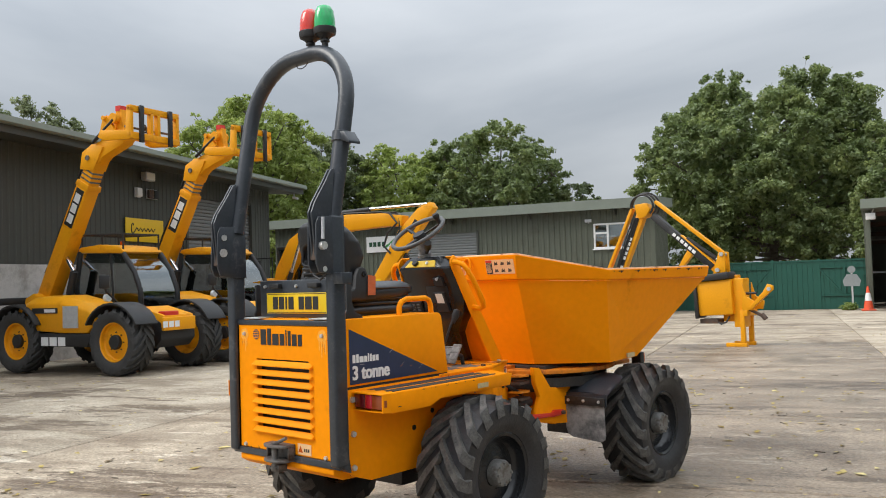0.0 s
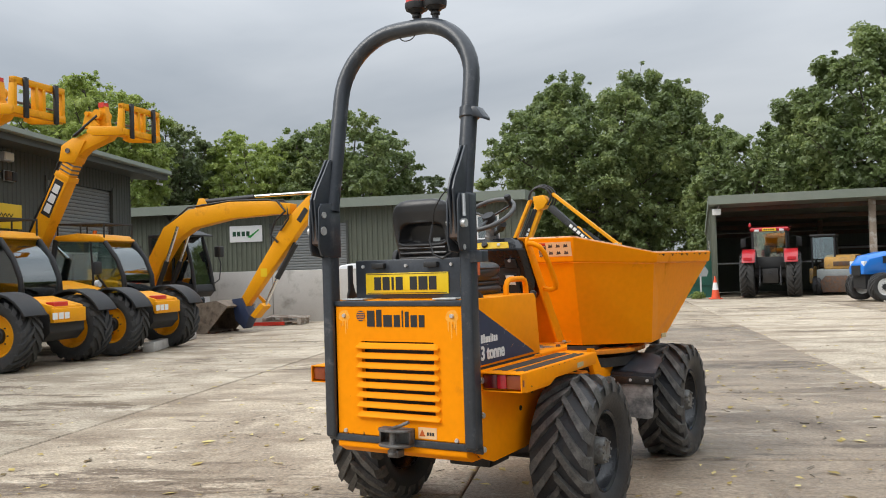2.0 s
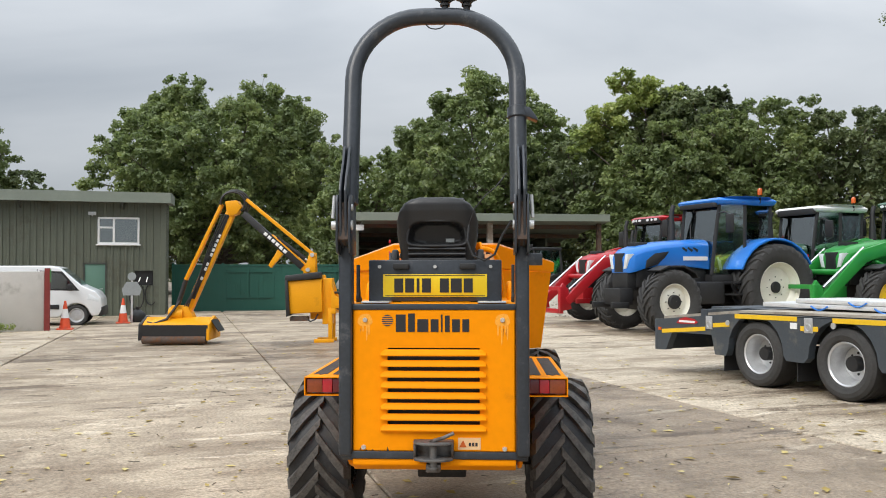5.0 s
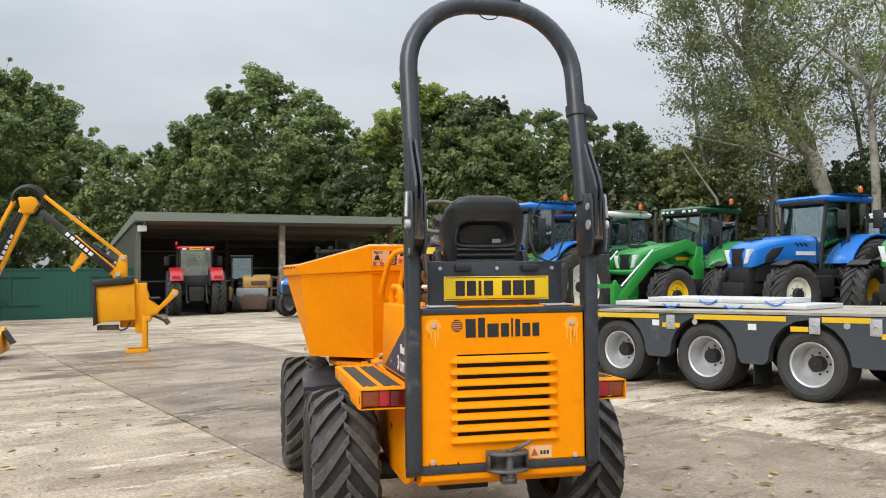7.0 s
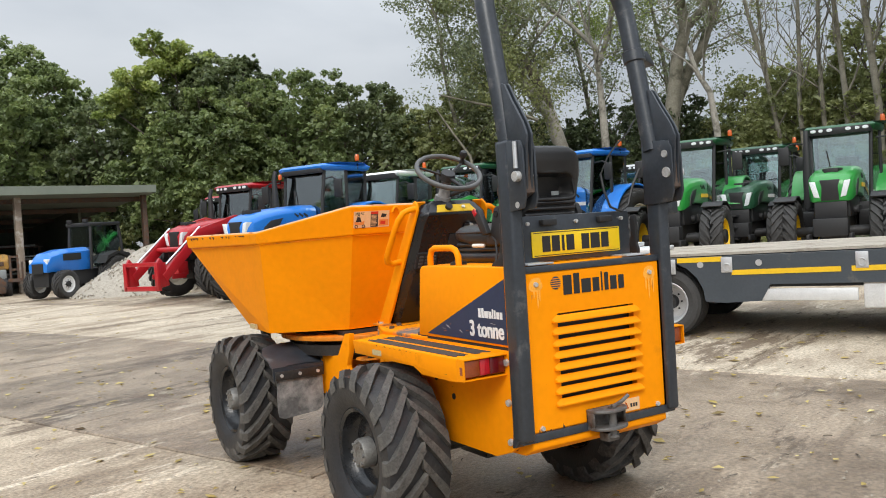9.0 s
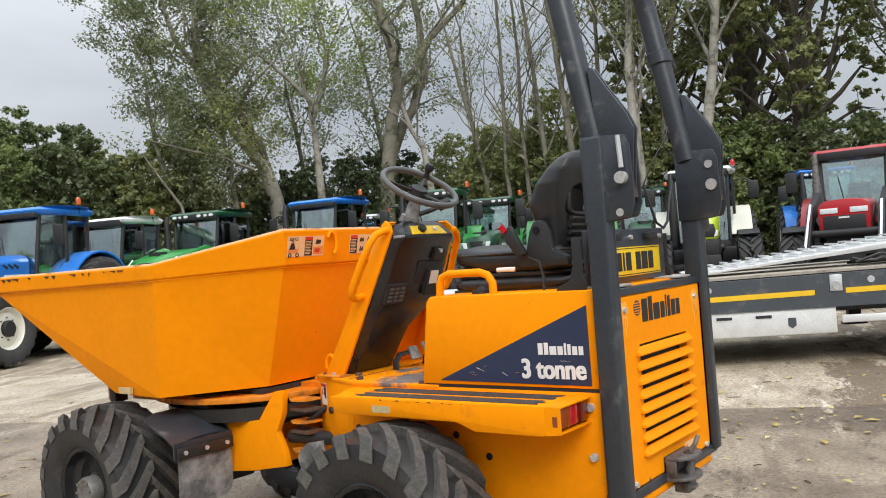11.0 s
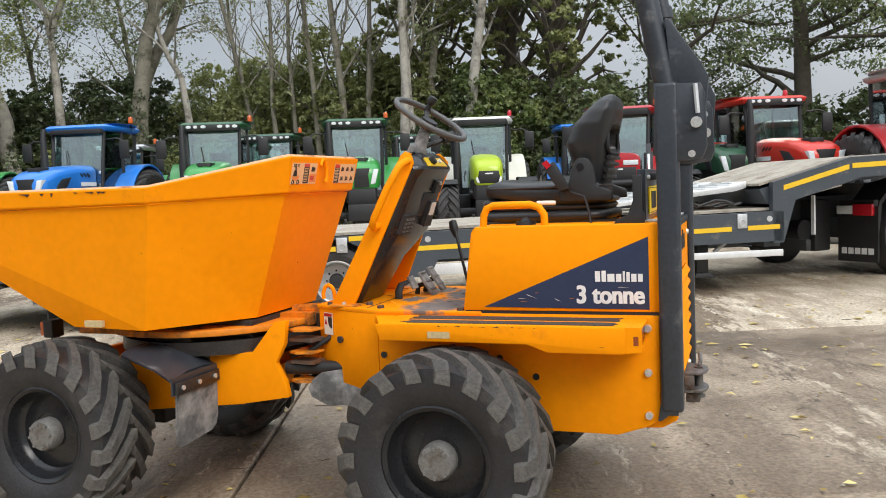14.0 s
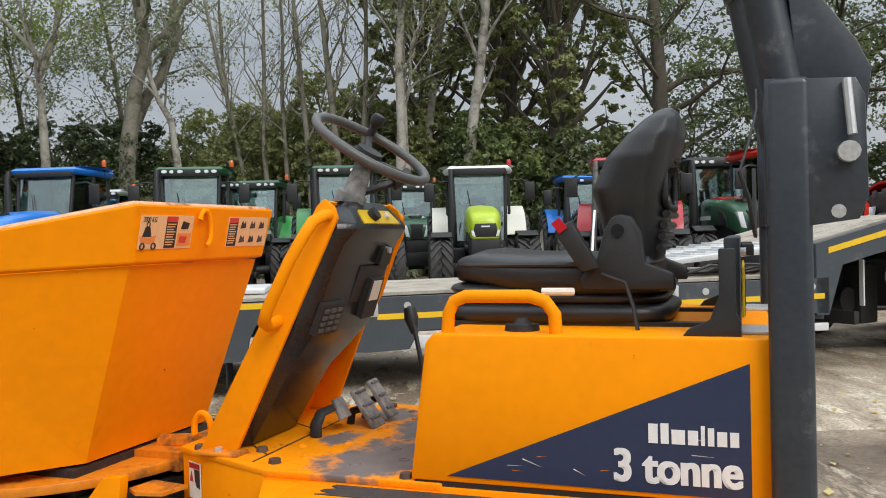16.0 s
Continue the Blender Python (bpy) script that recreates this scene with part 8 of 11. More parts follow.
# ---- low-loader trailer ----
TR = Matrix.Translation((2.68, 8.04, gz(5.0))) @ pose(0, 0, 0, 0, 0, math.degrees(math.atan2(-0.898, 0.44)) - 90)


def low_loader():
    T = thing("low_loader_trailer", TR, "slate grey low-loader trailer with timber deck and yellow edge tape", "trailer")
    W = 2.5
    def zt(y):
        return 0.74 + 0.14 * min(max(y, 0) / 1.5, 1.0) + 0.013 * max(0.0, y - 1.5)
    # side beams, with wheel arches cut in; x = 0 is the near edge
    hubs = (1.88, 3.16, 4.44)
    for x0, x1 in ((-0.10, 0.0), (-W, -W + 0.10)):
        edge = [(0.0, 0.30), (0.0, zt(0) - 0.01)] + [(y, zt(y) - 0.01) for y in (0.75, 1.5, 5, 9.75)] + [(9.75, 0.62)]
        low = [(5.6, 0.60), (5.5, 0.42), (5.10, 0.40)]
        for h in reversed(hubs):
            low += [(h + 0.46 * math.cos(a), 0.415 + 0.46 * math.sin(a)) for a in [math.pi * (0.0 + 0.1 * i) for i in range(11)]]
            low += [(h - 0.52, 0.36), (h - 0.78, 0.36)] if h > 2.5 else [(h - 0.50, 0.33), (h - 0.70, 0.33), (1.12, 0.58), (0.32, 0.56), (0.18, 0.31)]
        part("side_beam", Form().prism(edge + low, x0, x1), GREY_TRAILER, T, smooth=0)
    part("frame", Form().box(-1.7, -0.8, 0.2, 9.75, 0.50, 0.90).box(-W + 0.1, -0.1, 9.55, 9.75, 0.55, 0.96), GREY_TRAILER, T)
    for y in (0.8, 5.6, 6.6, 7.6, 8.6):
        part("cross_member", Form().box(-W + 0.1, -0.1, y, y + 0.12, 0.70, 0.90), GREY_TRAILER, T)
    part("rear_bumper", Form().box(-W, 0.0, -0.06, 0.0, 0.30, zt(0) - 0.01), GREY_TRAILER, T, bevel=0.006)
    part("marker_lamp", Form().box(0.0, 0.012, 0.03, 0.09, 0.58, 0.62), AMBER_LENS, T)
    for k in range(2):
        part("tail_lamp", Form().box(-0.5 - 1.3 * k, -0.15 - 1.3 * k, -0.075, -0.06, 0.48, 0.60), RED_LENS, T)
    # deck boards, lengthwise
    for i in range(14):
        xa = -W + 0.11 + i * 0.163
        f = Form().add([(xa, 1.5, zt(1.5)), (xa + 0.155, 1.5, zt(1.5)), (xa + 0.155, 9.7, zt(9.7)), (xa, 9.7, zt(9.7)), (xa, 1.5, zt(1.5) + 0.03), (xa + 0.155, 1.5, zt(1.5) + 0.03), (xa + 0.155, 9.7, zt(9.7) + 0.03), (xa, 9.7, zt(9.7) + 0.03)],
                       [(3, 2, 1, 0), (4, 5, 6, 7), (0, 1, 5, 4), (1, 2, 6, 5), (2, 3, 7, 6), (3, 0, 4, 7)])
        part("deck_board", f, DECKWOOD, T, smooth=0)
        f = Form().add([(xa, 0.0, 0.73), (xa + 0.155, 0.0, 0.73), (xa + 0.155, 1.49, 0.87), (xa, 1.49, 0.87), (xa, 0.0, 0.77), (xa + 0.155, 0.0, 0.77), (xa + 0.155, 1.49, 0.91), (xa, 1.49, 0.91)],
                       [(3, 2, 1, 0), (4, 5, 6, 7), (0, 1, 5, 4), (1, 2, 6, 5), (2, 3, 7, 6), (3, 0, 4, 7)])
        part("deck_board", f, DECKWOOD, T, smooth=0)
    def tape(a, b, z, h=0.055):
        part("reflective_tape", Form().add([(0.001, a, z + zt(a) - 0.97), (0.001, b, z + zt(b) - 0.97), (0.001, b, z + h + zt(b) - 0.97), (0.001, a, z + h + zt(a) - 0.97), (0.005, a, z + zt(a) - 0.97), (0.005, b, z + zt(b) - 0.97), (0.005, b, z + h + zt(b) - 0.97), (0.005, a, z + h + zt(a) - 0.97)],
             [(0, 1, 2, 3), (7, 6, 5, 4), (0, 4, 5, 1), (1, 5, 6, 2), (2, 6, 7, 3), (3, 7, 4, 0)]), REFLECT, T)
    for a, b, z in ((0.10, 1.0, 0.76), (1.15, 1.45, 0.80), (1.55, 2.55, 0.905), (2.60, 2.85, 0.80), (3.05, 4.2, 0.905), (4.25, 4.45, 0.80), (4.6, 5.1, 0.905), (5.2, 6.3, 0.75), (6.4, 7.9, 0.75), (8.2, 9.1, 0.75), (9.3, 9.7, 0.75)):
        tape(a, b, z)
    for y in (1.08, 2.72, 4.52, 5.15, 6.5, 8.11, 9.23):
        lk = part("lashing_ring_plate", Form().box(0.0, 0.012, y - 0.06, y + 0.06, zt(y) - 0.19, zt(y) - 0.02), GALV, T, "galvanised lashing point", bevel=0.004)
        part("ring", Form().tube([(0.014, y + 0.035 * math.cos(t), zt(y) - 0.13 + 0.04 * math.sin(t)) for t in [2 * math.pi * q / 12 for q in range(12)]], 0.008, seg=6, closed=True), GALV, lk)
        part("tie_hole", Form().cyl((0.0, y + 0.34, zt(y) - 0.09), (0.008, y + 0.34, zt(y) - 0.09), 0.035, seg=14), GALV, T)
    for y in (2.45, 3.75):
        part("axle_mark", Form().box(0.0, 0.007, y, y + 0.10, 0.74, 0.81), WHITE, T)
    part("name_badge", Form().prism([(0.42, 0.70), (0.50, 0.69), (0.80, 0.70), (0.86, 0.725), (0.80, 0.765), (0.62, 0.785), (0.50, 0.765)], 0.001, 0.006), RED, T, "red and white maker's badge")
    part("badge_bar", Form().box(0.006, 0.009, 0.48, 0.80, 0.712, 0.74), WHITE, T)
    for k, h in enumerate(hubs):
        for s, x in ((1, -0.22), (-1, -W + 0.22)):
            m = pose(x, h, 0.395) if s > 0 else pose(x, h, 0.395) @ FLIP
            if k == 0 and s > 0:
                w0 = make_wheel(T, m, 0.395, 0.40, 0.235, RUBBER_CLEAN, GALV, BLACK, hub_r=0.085, dish=0.16, plain=True, hub_out=0.10)
            else:
                wheel_again(w0, m)
        part("axle", Form().cyl((-W + 0.4, h, 0.395), (-0.4, h, 0.395), 0.065), BLACK, T)
    for h in (1.30, 2.50, 3.78):
        part("mud_flap", Form().box(-0.42, -0.04, h, h + 0.012, 0.13, 0.45), BLACK, T)
    # aluminium ramps lying on the deck
    for a, b, z in ((1.35, 4.1, 0.95), (1.9, 3.7, 1.01)):
        r = thing("loading_ramp", TR @ pose(-1.0 if z < 1.05 else -0.62, a, 0), "flat aluminium loading ramp lying on the trailer deck", "ramp", "ramps on the trailer")
        part("plate", Form().box(-0.55, 0.35, 0, b - a, z, z + 0.055), ALU, r, bevel=0.008)
        for k in range(2):
            part("carry_loop", Form().tube([(0.36, 0.8 + 0.9 * k + q * 0.05, z + 0.03 - 0.05 * math.sin(math.pi * q / 5)) for q in range(6)], 0.01, seg=6), BLUE, r)
    # long toolbox and side guard below the deck
    for a, b, z0, z1 in ((5.5, 6.45, 0.42, 0.55), (8.15, 9.75, 0.44, 0.52)):
        part("side_guard", Form().box(-0.05, -0.01, a, b, z0, z1), ALU, T, bevel=0.01)
    tb = part("toolbox", Form().box(-0.55, -0.02, 6.5, 8.1, 0.34, 0.62), ALU, T, "aluminium toolbox with dark latches", bevel=0.015)
    for y in (6.9, 7.3):
        part("latch", Form().box(-0.021, -0.012, y, y + 0.16, 0.53, 0.56), BLACK, tb)
    part("toolbox_badge", Form().prism([(7.62, 0.44), (7.66, 0.41), (7.70, 0.44), (7.70, 0.52), (7.62, 0.52)], -0.021, -0.014), GREY_TRAILER, tb)
    for s in (-0.28, -W + 0.28):
        leg = part("landing_leg", Form().box(s - 0.07, s + 0.07, 8.75, 8.9, 0.22, 0.7).prism([(8.68, 0.20), (8.97, 0.20), (8.92, 0.26), (8.73, 0.26)], s - 0.11, s + 0.11), BLACK, T, bevel=0.01)
        part("leg_brace", Form().cyl((s, 9.0, 0.5), (s, 9.25, 0.68), 0.025), ALU, leg)
    # neck: cheek plate, sloping ramp deck, then the high part over the truck
    for x0, x1 in ((-0.10, 0.0), (-W, -W + 0.10)):
        part("neck_beam", Form().prism([(9.62, 0.60), (9.62, 1.32), (10.6, 1.58), (13.2, 1.66), (13.2, 1.40), (10.75, 1.34), (9.9, 1.10), (9.75, 0.60)], x0, x1), GREY_TRAILER, T)
    part("neck_frame", Form().prism([(9.5, 1.24), (10.6, 1.50), (13.2, 1.58), (13.2, 1.40), (10.75, 1.30), (9.6, 1.06)], -W + 0.1, -0.1), GREY_TRAILER, T)
    for i in range(14):
        xa = -W + 0.11 + i * 0.163
        part("neck_board", Form().prism([(9.5, 1.28), (10.6, 1.56), (13.2, 1.64), (13.2, 1.67), (10.6, 1.59), (9.5, 1.31)], xa, xa + 0.155), DECKWOOD, T, smooth=0)
    part("reflective_tape", Form().prism([(9.75, 1.22), (10.58, 1.44), (10.58, 1.50), (9.75, 1.28)], 0.001, 0.005), REFLECT, T)
    part("reflective_tape", Form().prism([(10.62, 1.45), (13.1, 1.53), (13.1, 1.59), (10.62, 1.51)], 0.001, 0.005), REFLECT, T)
    # aluminium climbing ramps leaning on the neck
    for k, x in enumerate((-0.75, -1.75)):
        r = thing("climbing_ramp", TR @ pose(x, 0, 0), "white aluminium climbing ramp leaning up to the neck", "ramp", "neck ramps")
        part("track", Form().prism([(6.7, 1.01), (9.35, 1.30), (9.5, 1.34), (9.5, 1.26), (9.35, 1.22), (6.8, 1.006)], -0.32, 0.32), ALU, r, bevel=0.006)
        for q in range(16):
            y = 6.9 + q * 0.16
            z = 1.02 + (y - 6.7) * 0.1094
            part("cleat", Form().box(-0.29, 0.29, y, y + 0.03, z + 0.008, z + 0.028), ALU, r)
    ch = thing("chain_heap", TR @ pose(-0.45, 8.9, 1.005), "dark straps and chain heaped on the trailer deck", "chain")
    for q in range(4):
        part("strap", Form().tube([(-0.2 + 0.12 * q + 0.05 * math.sin(3 * t), -0.5 + t * 0.3, 0.03 + 0.03 * q * abs(math.sin(2.2 * t + q))) for t in [0.35 * j for j in range(10)]], 0.028, seg=6, flat=0.6), GREASY, ch)
    part("ratchet", Form().box(-0.3, -0.1, 0.1, 0.35, 0.0, 0.09), RUSTED, ch, bevel=0.01)


low_loader()


def truck_tail():
    T = thing("tractor_unit", pose(8.75, -2.25, gz(8.75), 0, 0, -44 - 90) @ pose(0.20, -12.15, 0), "black lorry chassis coupled under the trailer neck", "lorry")
    w0 = make_wheel(T, pose(-0.20, 12.15, 0.53), 0.53, 0.32, 0.29, RUBBER_CLEAN, CHROME, HITCH, hub_r=0.11, dish=0.06, plain=True, hub_out=0.05)
    for k in range(10):
        a = 2 * math.pi * k / 10
        part("hand_hole", Form().cyl((0.105, 0.185 * math.cos(a), 0.185 * math.sin(a)), (0.122, 0.185 * math.cos(a), 0.185 * math.sin(a)), 0.032, seg=12), BLACK, w0)
    wheel_again(w0, pose(-2.30, 12.15, 0.53) @ FLIP)
    part("chassis", Form().box(-1.65, -1.45, 10.5, 14.3, 0.75, 1.05).box(-1.05, -0.85, 10.5, 14.3, 0.75, 1.05).box(-1.7, -0.8, 10.5, 10.62, 0.6, 1.05), BLACK, T)
    part("fifth_wheel", Form().cyl((-1.25, 12.3, 1.05), (-1.25, 12.3, 1.2), 0.5), GREASY, T)
    for x in (-0.42, -2.48):
        part("mudguard", Form().prism([(11.45, 0.60), (11.5, 0.95), (11.75, 1.16), (12.15, 1.22), (12.6, 1.14), (12.82, 0.9), (12.86, 0.9), (12.64, 1.18), (12.15, 1.27), (11.7, 1.2), (11.45, 0.98), (11.40, 0.60)], x, x + 0.40), BLACK, T)
    part("mud_flap", Form().box(-0.56, 0.03, 11.36, 11.375, 0.20, 0.92), BLACK, T, "black lorry mud flap with white bars")
    lx = -0.42
    for k in range(5):
        part("letter_bar", Form().box(-0.50 + 0.098 * k, -0.425 + 0.098 * k, 11.352, 11.359, 0.30, 0.38), WHITE, T)
    part("tail_lamp", Form().box(-0.30, -0.02, 11.30, 11.36, 0.80, 0.95), RED_LENS, T, bevel=0.01)
    part("reverse_lamp", Form().box(-0.54, -0.31, 11.30, 11.36, 0.82, 0.93), LAMP_GLASS, T, bevel=0.01)
    part("lamp_bracket", Form().box(-0.52, -0.02, 11.34, 11.42, 0.92, 1.0), BLACK, T)
    part("air_tank", Form().cyl((-1.9, 10.9, 0.62), (-0.7, 10.9, 0.62), 0.14), BLACK, T)
    part("warning_stripe", Form().box(-0.14, -0.09, 10.35, 10.37, 0.62, 1.10), ALU, T)
    part("fender_stay", Form().cyl((-0.12, 10.3, 1.14), (-0.12, 10.85, 1.22), 0.028), ALU, T)
    part("crossmember", Form().box(-2.3, -0.62, 11.0, 11.3, 0.34, 1.02), BLACK, T, bevel=0.03)
    part("underrun_bar", Form().box(-2.35, -0.15, 10.28, 10.36, 0.42, 0.56), BLACK, T, bevel=0.01)
    part("battery_box", Form().box(-2.4, -1.75, 13.0, 14.0, 0.35, 0.95).box(-0.75, -0.1, 13.0, 14.0, 0.35, 0.95), BLACK, T, bevel=0.04)


truck_tail()


# ---- telehandlers ----
def telehandler(at, label):
    """y forwards, origin on the ground under the front axle's middle; boom raised from the rear."""
    T = thing("telehandler", at @ Matrix.Scale(1.06, 4), label, "telehandler", "telehandlers by the workshop")
    R = 0.60
    yr = -2.62
    w = make_wheel(T, pose(0.86, 0, R), R, 0.48, 0.34, RUBBER_CLEAN, YELLOW, BLACK, lugs=18, lug_h=0.045, hub_r=0.13, dish=0.02, hub_out=0.05, tread=RUBBER_CLEAN)
    for m in (pose(-0.86, 0, R) @ FLIP, pose(0.86, yr, R), pose(-0.86, yr, R) @ FLIP):
        wheel_again(w, m)
    part("axle", Form().cyl((-0.7, 0, R), (0.7, 0, R), 0.13), BLACK, T)
    part("axle", Form().cyl((-0.7, yr, R), (0.7, yr, R), 0.13), BLACK, T)
    part("chassis", Form().prism([(-3.3, 0.55), (-3.35, 1.05), (-2.9, 1.15), (0.2, 1.05), (0.48, 0.9), (0.50, 0.6), (0.35, 0.45), (-2.9, 0.45)], -0.42, 0.42), BLACK, T, bevel=0.02)
    # side pod with engine, on the right
    part("engine_pod", Form().prism([(-2.2, 0.52), (-2.3, 0.75), (-0.55, 0.75), (-0.75, 0.5)], 0.42, 1.0), BLACK, T, bevel=0.03)
    pod = part("engine_cover", Form().loft([[(0.40, y, z0), (0.98, y, z0), (1.0, y, z1 - 0.12), (0.85, y, z1), (0.40, y, z1 + 0.03)] for y, z0, z1 in ((-2.72, 1.05, 1.25), (-2.3, 0.80, 1.42), (-1.4, 0.75, 1.42), (-0.75, 0.75, 1.28), (-0.5, 0.95, 1.15))]), YELLOW, T, bevel=0.03)
    part("vent_panel", Form().box(1.0, 1.012, -1.35, -0.95, 0.85, 1.25), GALV, pod)
    part("model_stripe", Form().box(1.0, 1.01, -2.2, -1.5, 1.12, 1.22), BLACK, pod)
    part("model_bar", Form().box(1.01, 1.015, -1.85, -1.55, 1.14, 1.20), WHITE, pod)
    for k in range(3):
        part("mark_block", Form().box(1.001, 1.01, -1.95 + 0.23 * k, -1.76 + 0.23 * k, 0.52, 0.68), WHITE, T)
    for s in (-1, 1):
        for y in (0.0, yr):
            part("wheel_fender", Form().prism([(y + (R + 0.12) * math.cos(a), R + (R + 0.10) * math.sin(a)) for a in [math.pi * (0.15 + 0.07 * i) for i in range(11)]] + [(y + (R + 0.08) * math.cos(a), R + (R + 0.06) * math.sin(a)) for a in [math.pi * (0.85 - 0.07 * i) for i in range(11)]], s * 0.62, s * 1.12), BLACK, T, bevel=0.006)
    # nose with carriage stop
    part("front_frame", Form().prism([(-0.1, 0.80), (-0.1, 1.20), (0.54, 1.04), (0.56, 0.80)], -0.34, 0.40).box(-0.34, 0.44, 0.52, 0.60, 0.76, 1.0), YELLOW, T, bevel=0.02)
    for k in range(3):
        part("mark_block", Form().box(0.08 + 0.14 * k, 0.19 + 0.14 * k, 0.60, 0.608, 0.82, 0.93), WHITE, T)
    part("hose_block", Form().box(0.02, 0.36, 0.36, 0.54, 1.02, 1.11), BRIGHTRED, T, bevel=0.02)
    # cab on the left: curved windscreen running up into the roof
    x0, x1 = -1.0, -0.06
    scr = [(-0.62, 1.02), (-0.50, 1.25), (-0.52, 1.50), (-0.66, 1.85), (-0.95, 2.22)]
    side = scr + [(-2.15, 2.30), (-2.28, 1.60), (-2.25, 1.02)]
    for x in (x0, x1):
        part("cab_pillar", Form().tube([(x, y, z) for y, z in scr], 0.05, seg=8), BLACK, T, smooth=60)
        part("cab_pillar", Form().tube([(x, y, z) for y, z in side[5:]], 0.055, seg=8), BLACK, T, smooth=60)
        part("door_frame", Form().tube([(x, -1.28, 1.02), (x, -1.25, 1.5), (x, -1.30, 2.25)], 0.022, seg=6), BLACK, T)
        p = part("cab_window", Form().prism(side, x - 0.004, x + 0.004), CABGLASS, T)
        p.visible_shadow = False
    p = part("windscreen", Form().loft([[(x0, y, z), (x1, y, z), (x1, y - 0.008, z), (x0, y - 0.008, z)] for y, z in scr]), CABGLASS, T, smooth=60)
    p.visible_shadow = False
    p = part("rear_window", Form().sheet([(x0, -2.25, 1.05), (x1, -2.25, 1.05), (x1, -2.17, 2.28), (x0, -2.17, 2.28)], 0.008), CABGLASS, T)
    p.visible_shadow = False
    part("cab_base", Form().box(x0, x1, -2.25, -0.55, 0.72, 1.04), BLACK, T, bevel=0.03)
    part("cab_roof", Form().prism([(-2.22, 2.27), (-2.16, 2.38), (-1.6, 2.42), (-1.05, 2.36), (-0.90, 2.25), (-0.98, 2.22)], x0 - 0.03, x1 + 0.03), YELLOW, T, bevel=0.03)
    part("dash", Form().box(-0.8, -0.3, -0.85, -0.65, 1.04, 1.45), BLACK, T, bevel=0.03)
    part("steering_wheel", Form().tube([(-0.53 + 0.17 * math.cos(t), -1.0 + 0.12 * math.sin(t), 1.62 + 0.12 * math.sin(t)) for t in [2 * math.pi * q / 16 for q in range(16)]], 0.015, seg=6, closed=True), BLACK, T)
    part("operator_seat", Form().box(-0.75, -0.3, -1.95, -1.5, 1.05, 1.45).box(-0.72, -0.32, -2.06, -1.9, 1.4, 2.0), VINYL, T, bevel=0.05)
    part("beacon", Form().cyl((x0 + 0.3, -1.7, 2.40), (x0 + 0.3, -1.7, 2.50), 0.05, 0.04), AMBER_LENS, T)
    guard = Form().tube([(x0 + 0.02, -2.12, 2.62), (x1 - 0.02, -2.12, 2.62), (x1 - 0.02, -0.98, 2.60), (x0 + 0.02, -0.98, 2.60)], 0.02, seg=6, closed=True)
    for gx in (x0 + 0.02, x1 - 0.02):
        for gy, g0 in ((-2.12, 2.34), (-1.55, 2.40), (-0.98, 2.30)):
            guard.tube([(gx, gy, g0), (gx, gy, 2.61)], 0.018, seg=6)
    for gx in (0.24, 0.42, 0.60, 0.78):
        guard.tube([(x0 + gx, -2.12, 2.62), (x0 + gx, -0.98, 2.60)], 0.010, seg=5)
    part("roof_guard", guard, BLACK, T, "black tubular roof guard")
    part("mirror", Form().box(0.78, 1.0, -0.42, -0.36, 1.55, 1.80), BLACK, T, bevel=0.03)
    part("mirror_arm", Form().tube([(0.4, -0.5, 1.2), (0.8, -0.45, 1.5), (0.88, -0.4, 1.6)], 0.02, seg=6), BLACK, T)
    part("work_lamp", Form().cyl((0.72, -0.55, 1.38), (0.72, -0.47, 1.38), 0.07), LAMP_GLASS, T)
    # boom: outer and inner section, gooseneck head, fork carriage
    p0, p1 = Vector((0.06, -3.05, 1.25)), Vector((0.06, -1.58, 3.90))
    d = (p1 - p0).normalized()
    up = Vector((0, -d.z, d.y)) * -1
    def beam(a, b, hw, ht, hb):
        f = Form()
        rings = []
        for c, s_ in ((a, 1.0), (b, 0.92)):
            rings.append([tuple(c + Vector((hw, 0, 0)) + up * ht * s_), tuple(c - Vector((hw, 0, 0)) + up * ht * s_), tuple(c - Vector((hw, 0, 0)) - up * hb * s_), tuple(c + Vector((hw, 0, 0)) - up * hb * s_)])
        f.loft(rings)
        return f
    boom = part("boom", beam(p0 - d * 0.3, p0 + d * 2.72, 0.15, 0.185, 0.165), YELLOW, T, bevel=0.008)
    part("inner_boom", beam(p0 + d * 2.4, p1 + d * 0.1, 0.125, 0.155, 0.145), YELLOW, T, bevel=0.006)
    part("boom_collar", beam(p0 + d * 2.62, p0 + d * 2.73, 0.16, 0.20, 0.18), YELLOW, boom, bevel=0.008)
    part("mark_plate", beam(p0 + d * 1.78, p0 + d * 2.58, 0.158, 0.13, 0.11), BLACK, boom)
    for k in range(3):
        part("mark_block", beam(p0 + d * (1.86 + 0.22 * k), p0 + d * (2.04 + 0.22 * k), 0.162, 0.09, 0.07), WHITE, boom)
    part("boom_hose", Form().tube([tuple(p0 + d * u - up * (0.26 + 0.02 * math.sin(u * 5)) + Vector((0.05, 0, 0))) for u in [0.6 + 0.3 * i for i in range(9)]], 0.022, seg=6), BLACK, boom)
    part("boom_hose", Form().tube([tuple(p0 + d * u - up * (0.25 + 0.015 * math.sin(u * 6)) - Vector((0.05, 0, 0))) for u in [0.5 + 0.3 * i for i in range(9)]], 0.022, seg=6), BLACK, boom)
    part("hose_channel", beam(p0 + d * 0.3, p0 + d * 2.9, 0.07, -0.13, 0.23), BLACK, boom)
    for j in range(3):
        c_ = p0 + d * (2.78 + 0.09 * j)
        part("wear_pad", beam(c_, c_ + d * 0.03, 0.132, 0.165, 0.155), HITCH, boom)
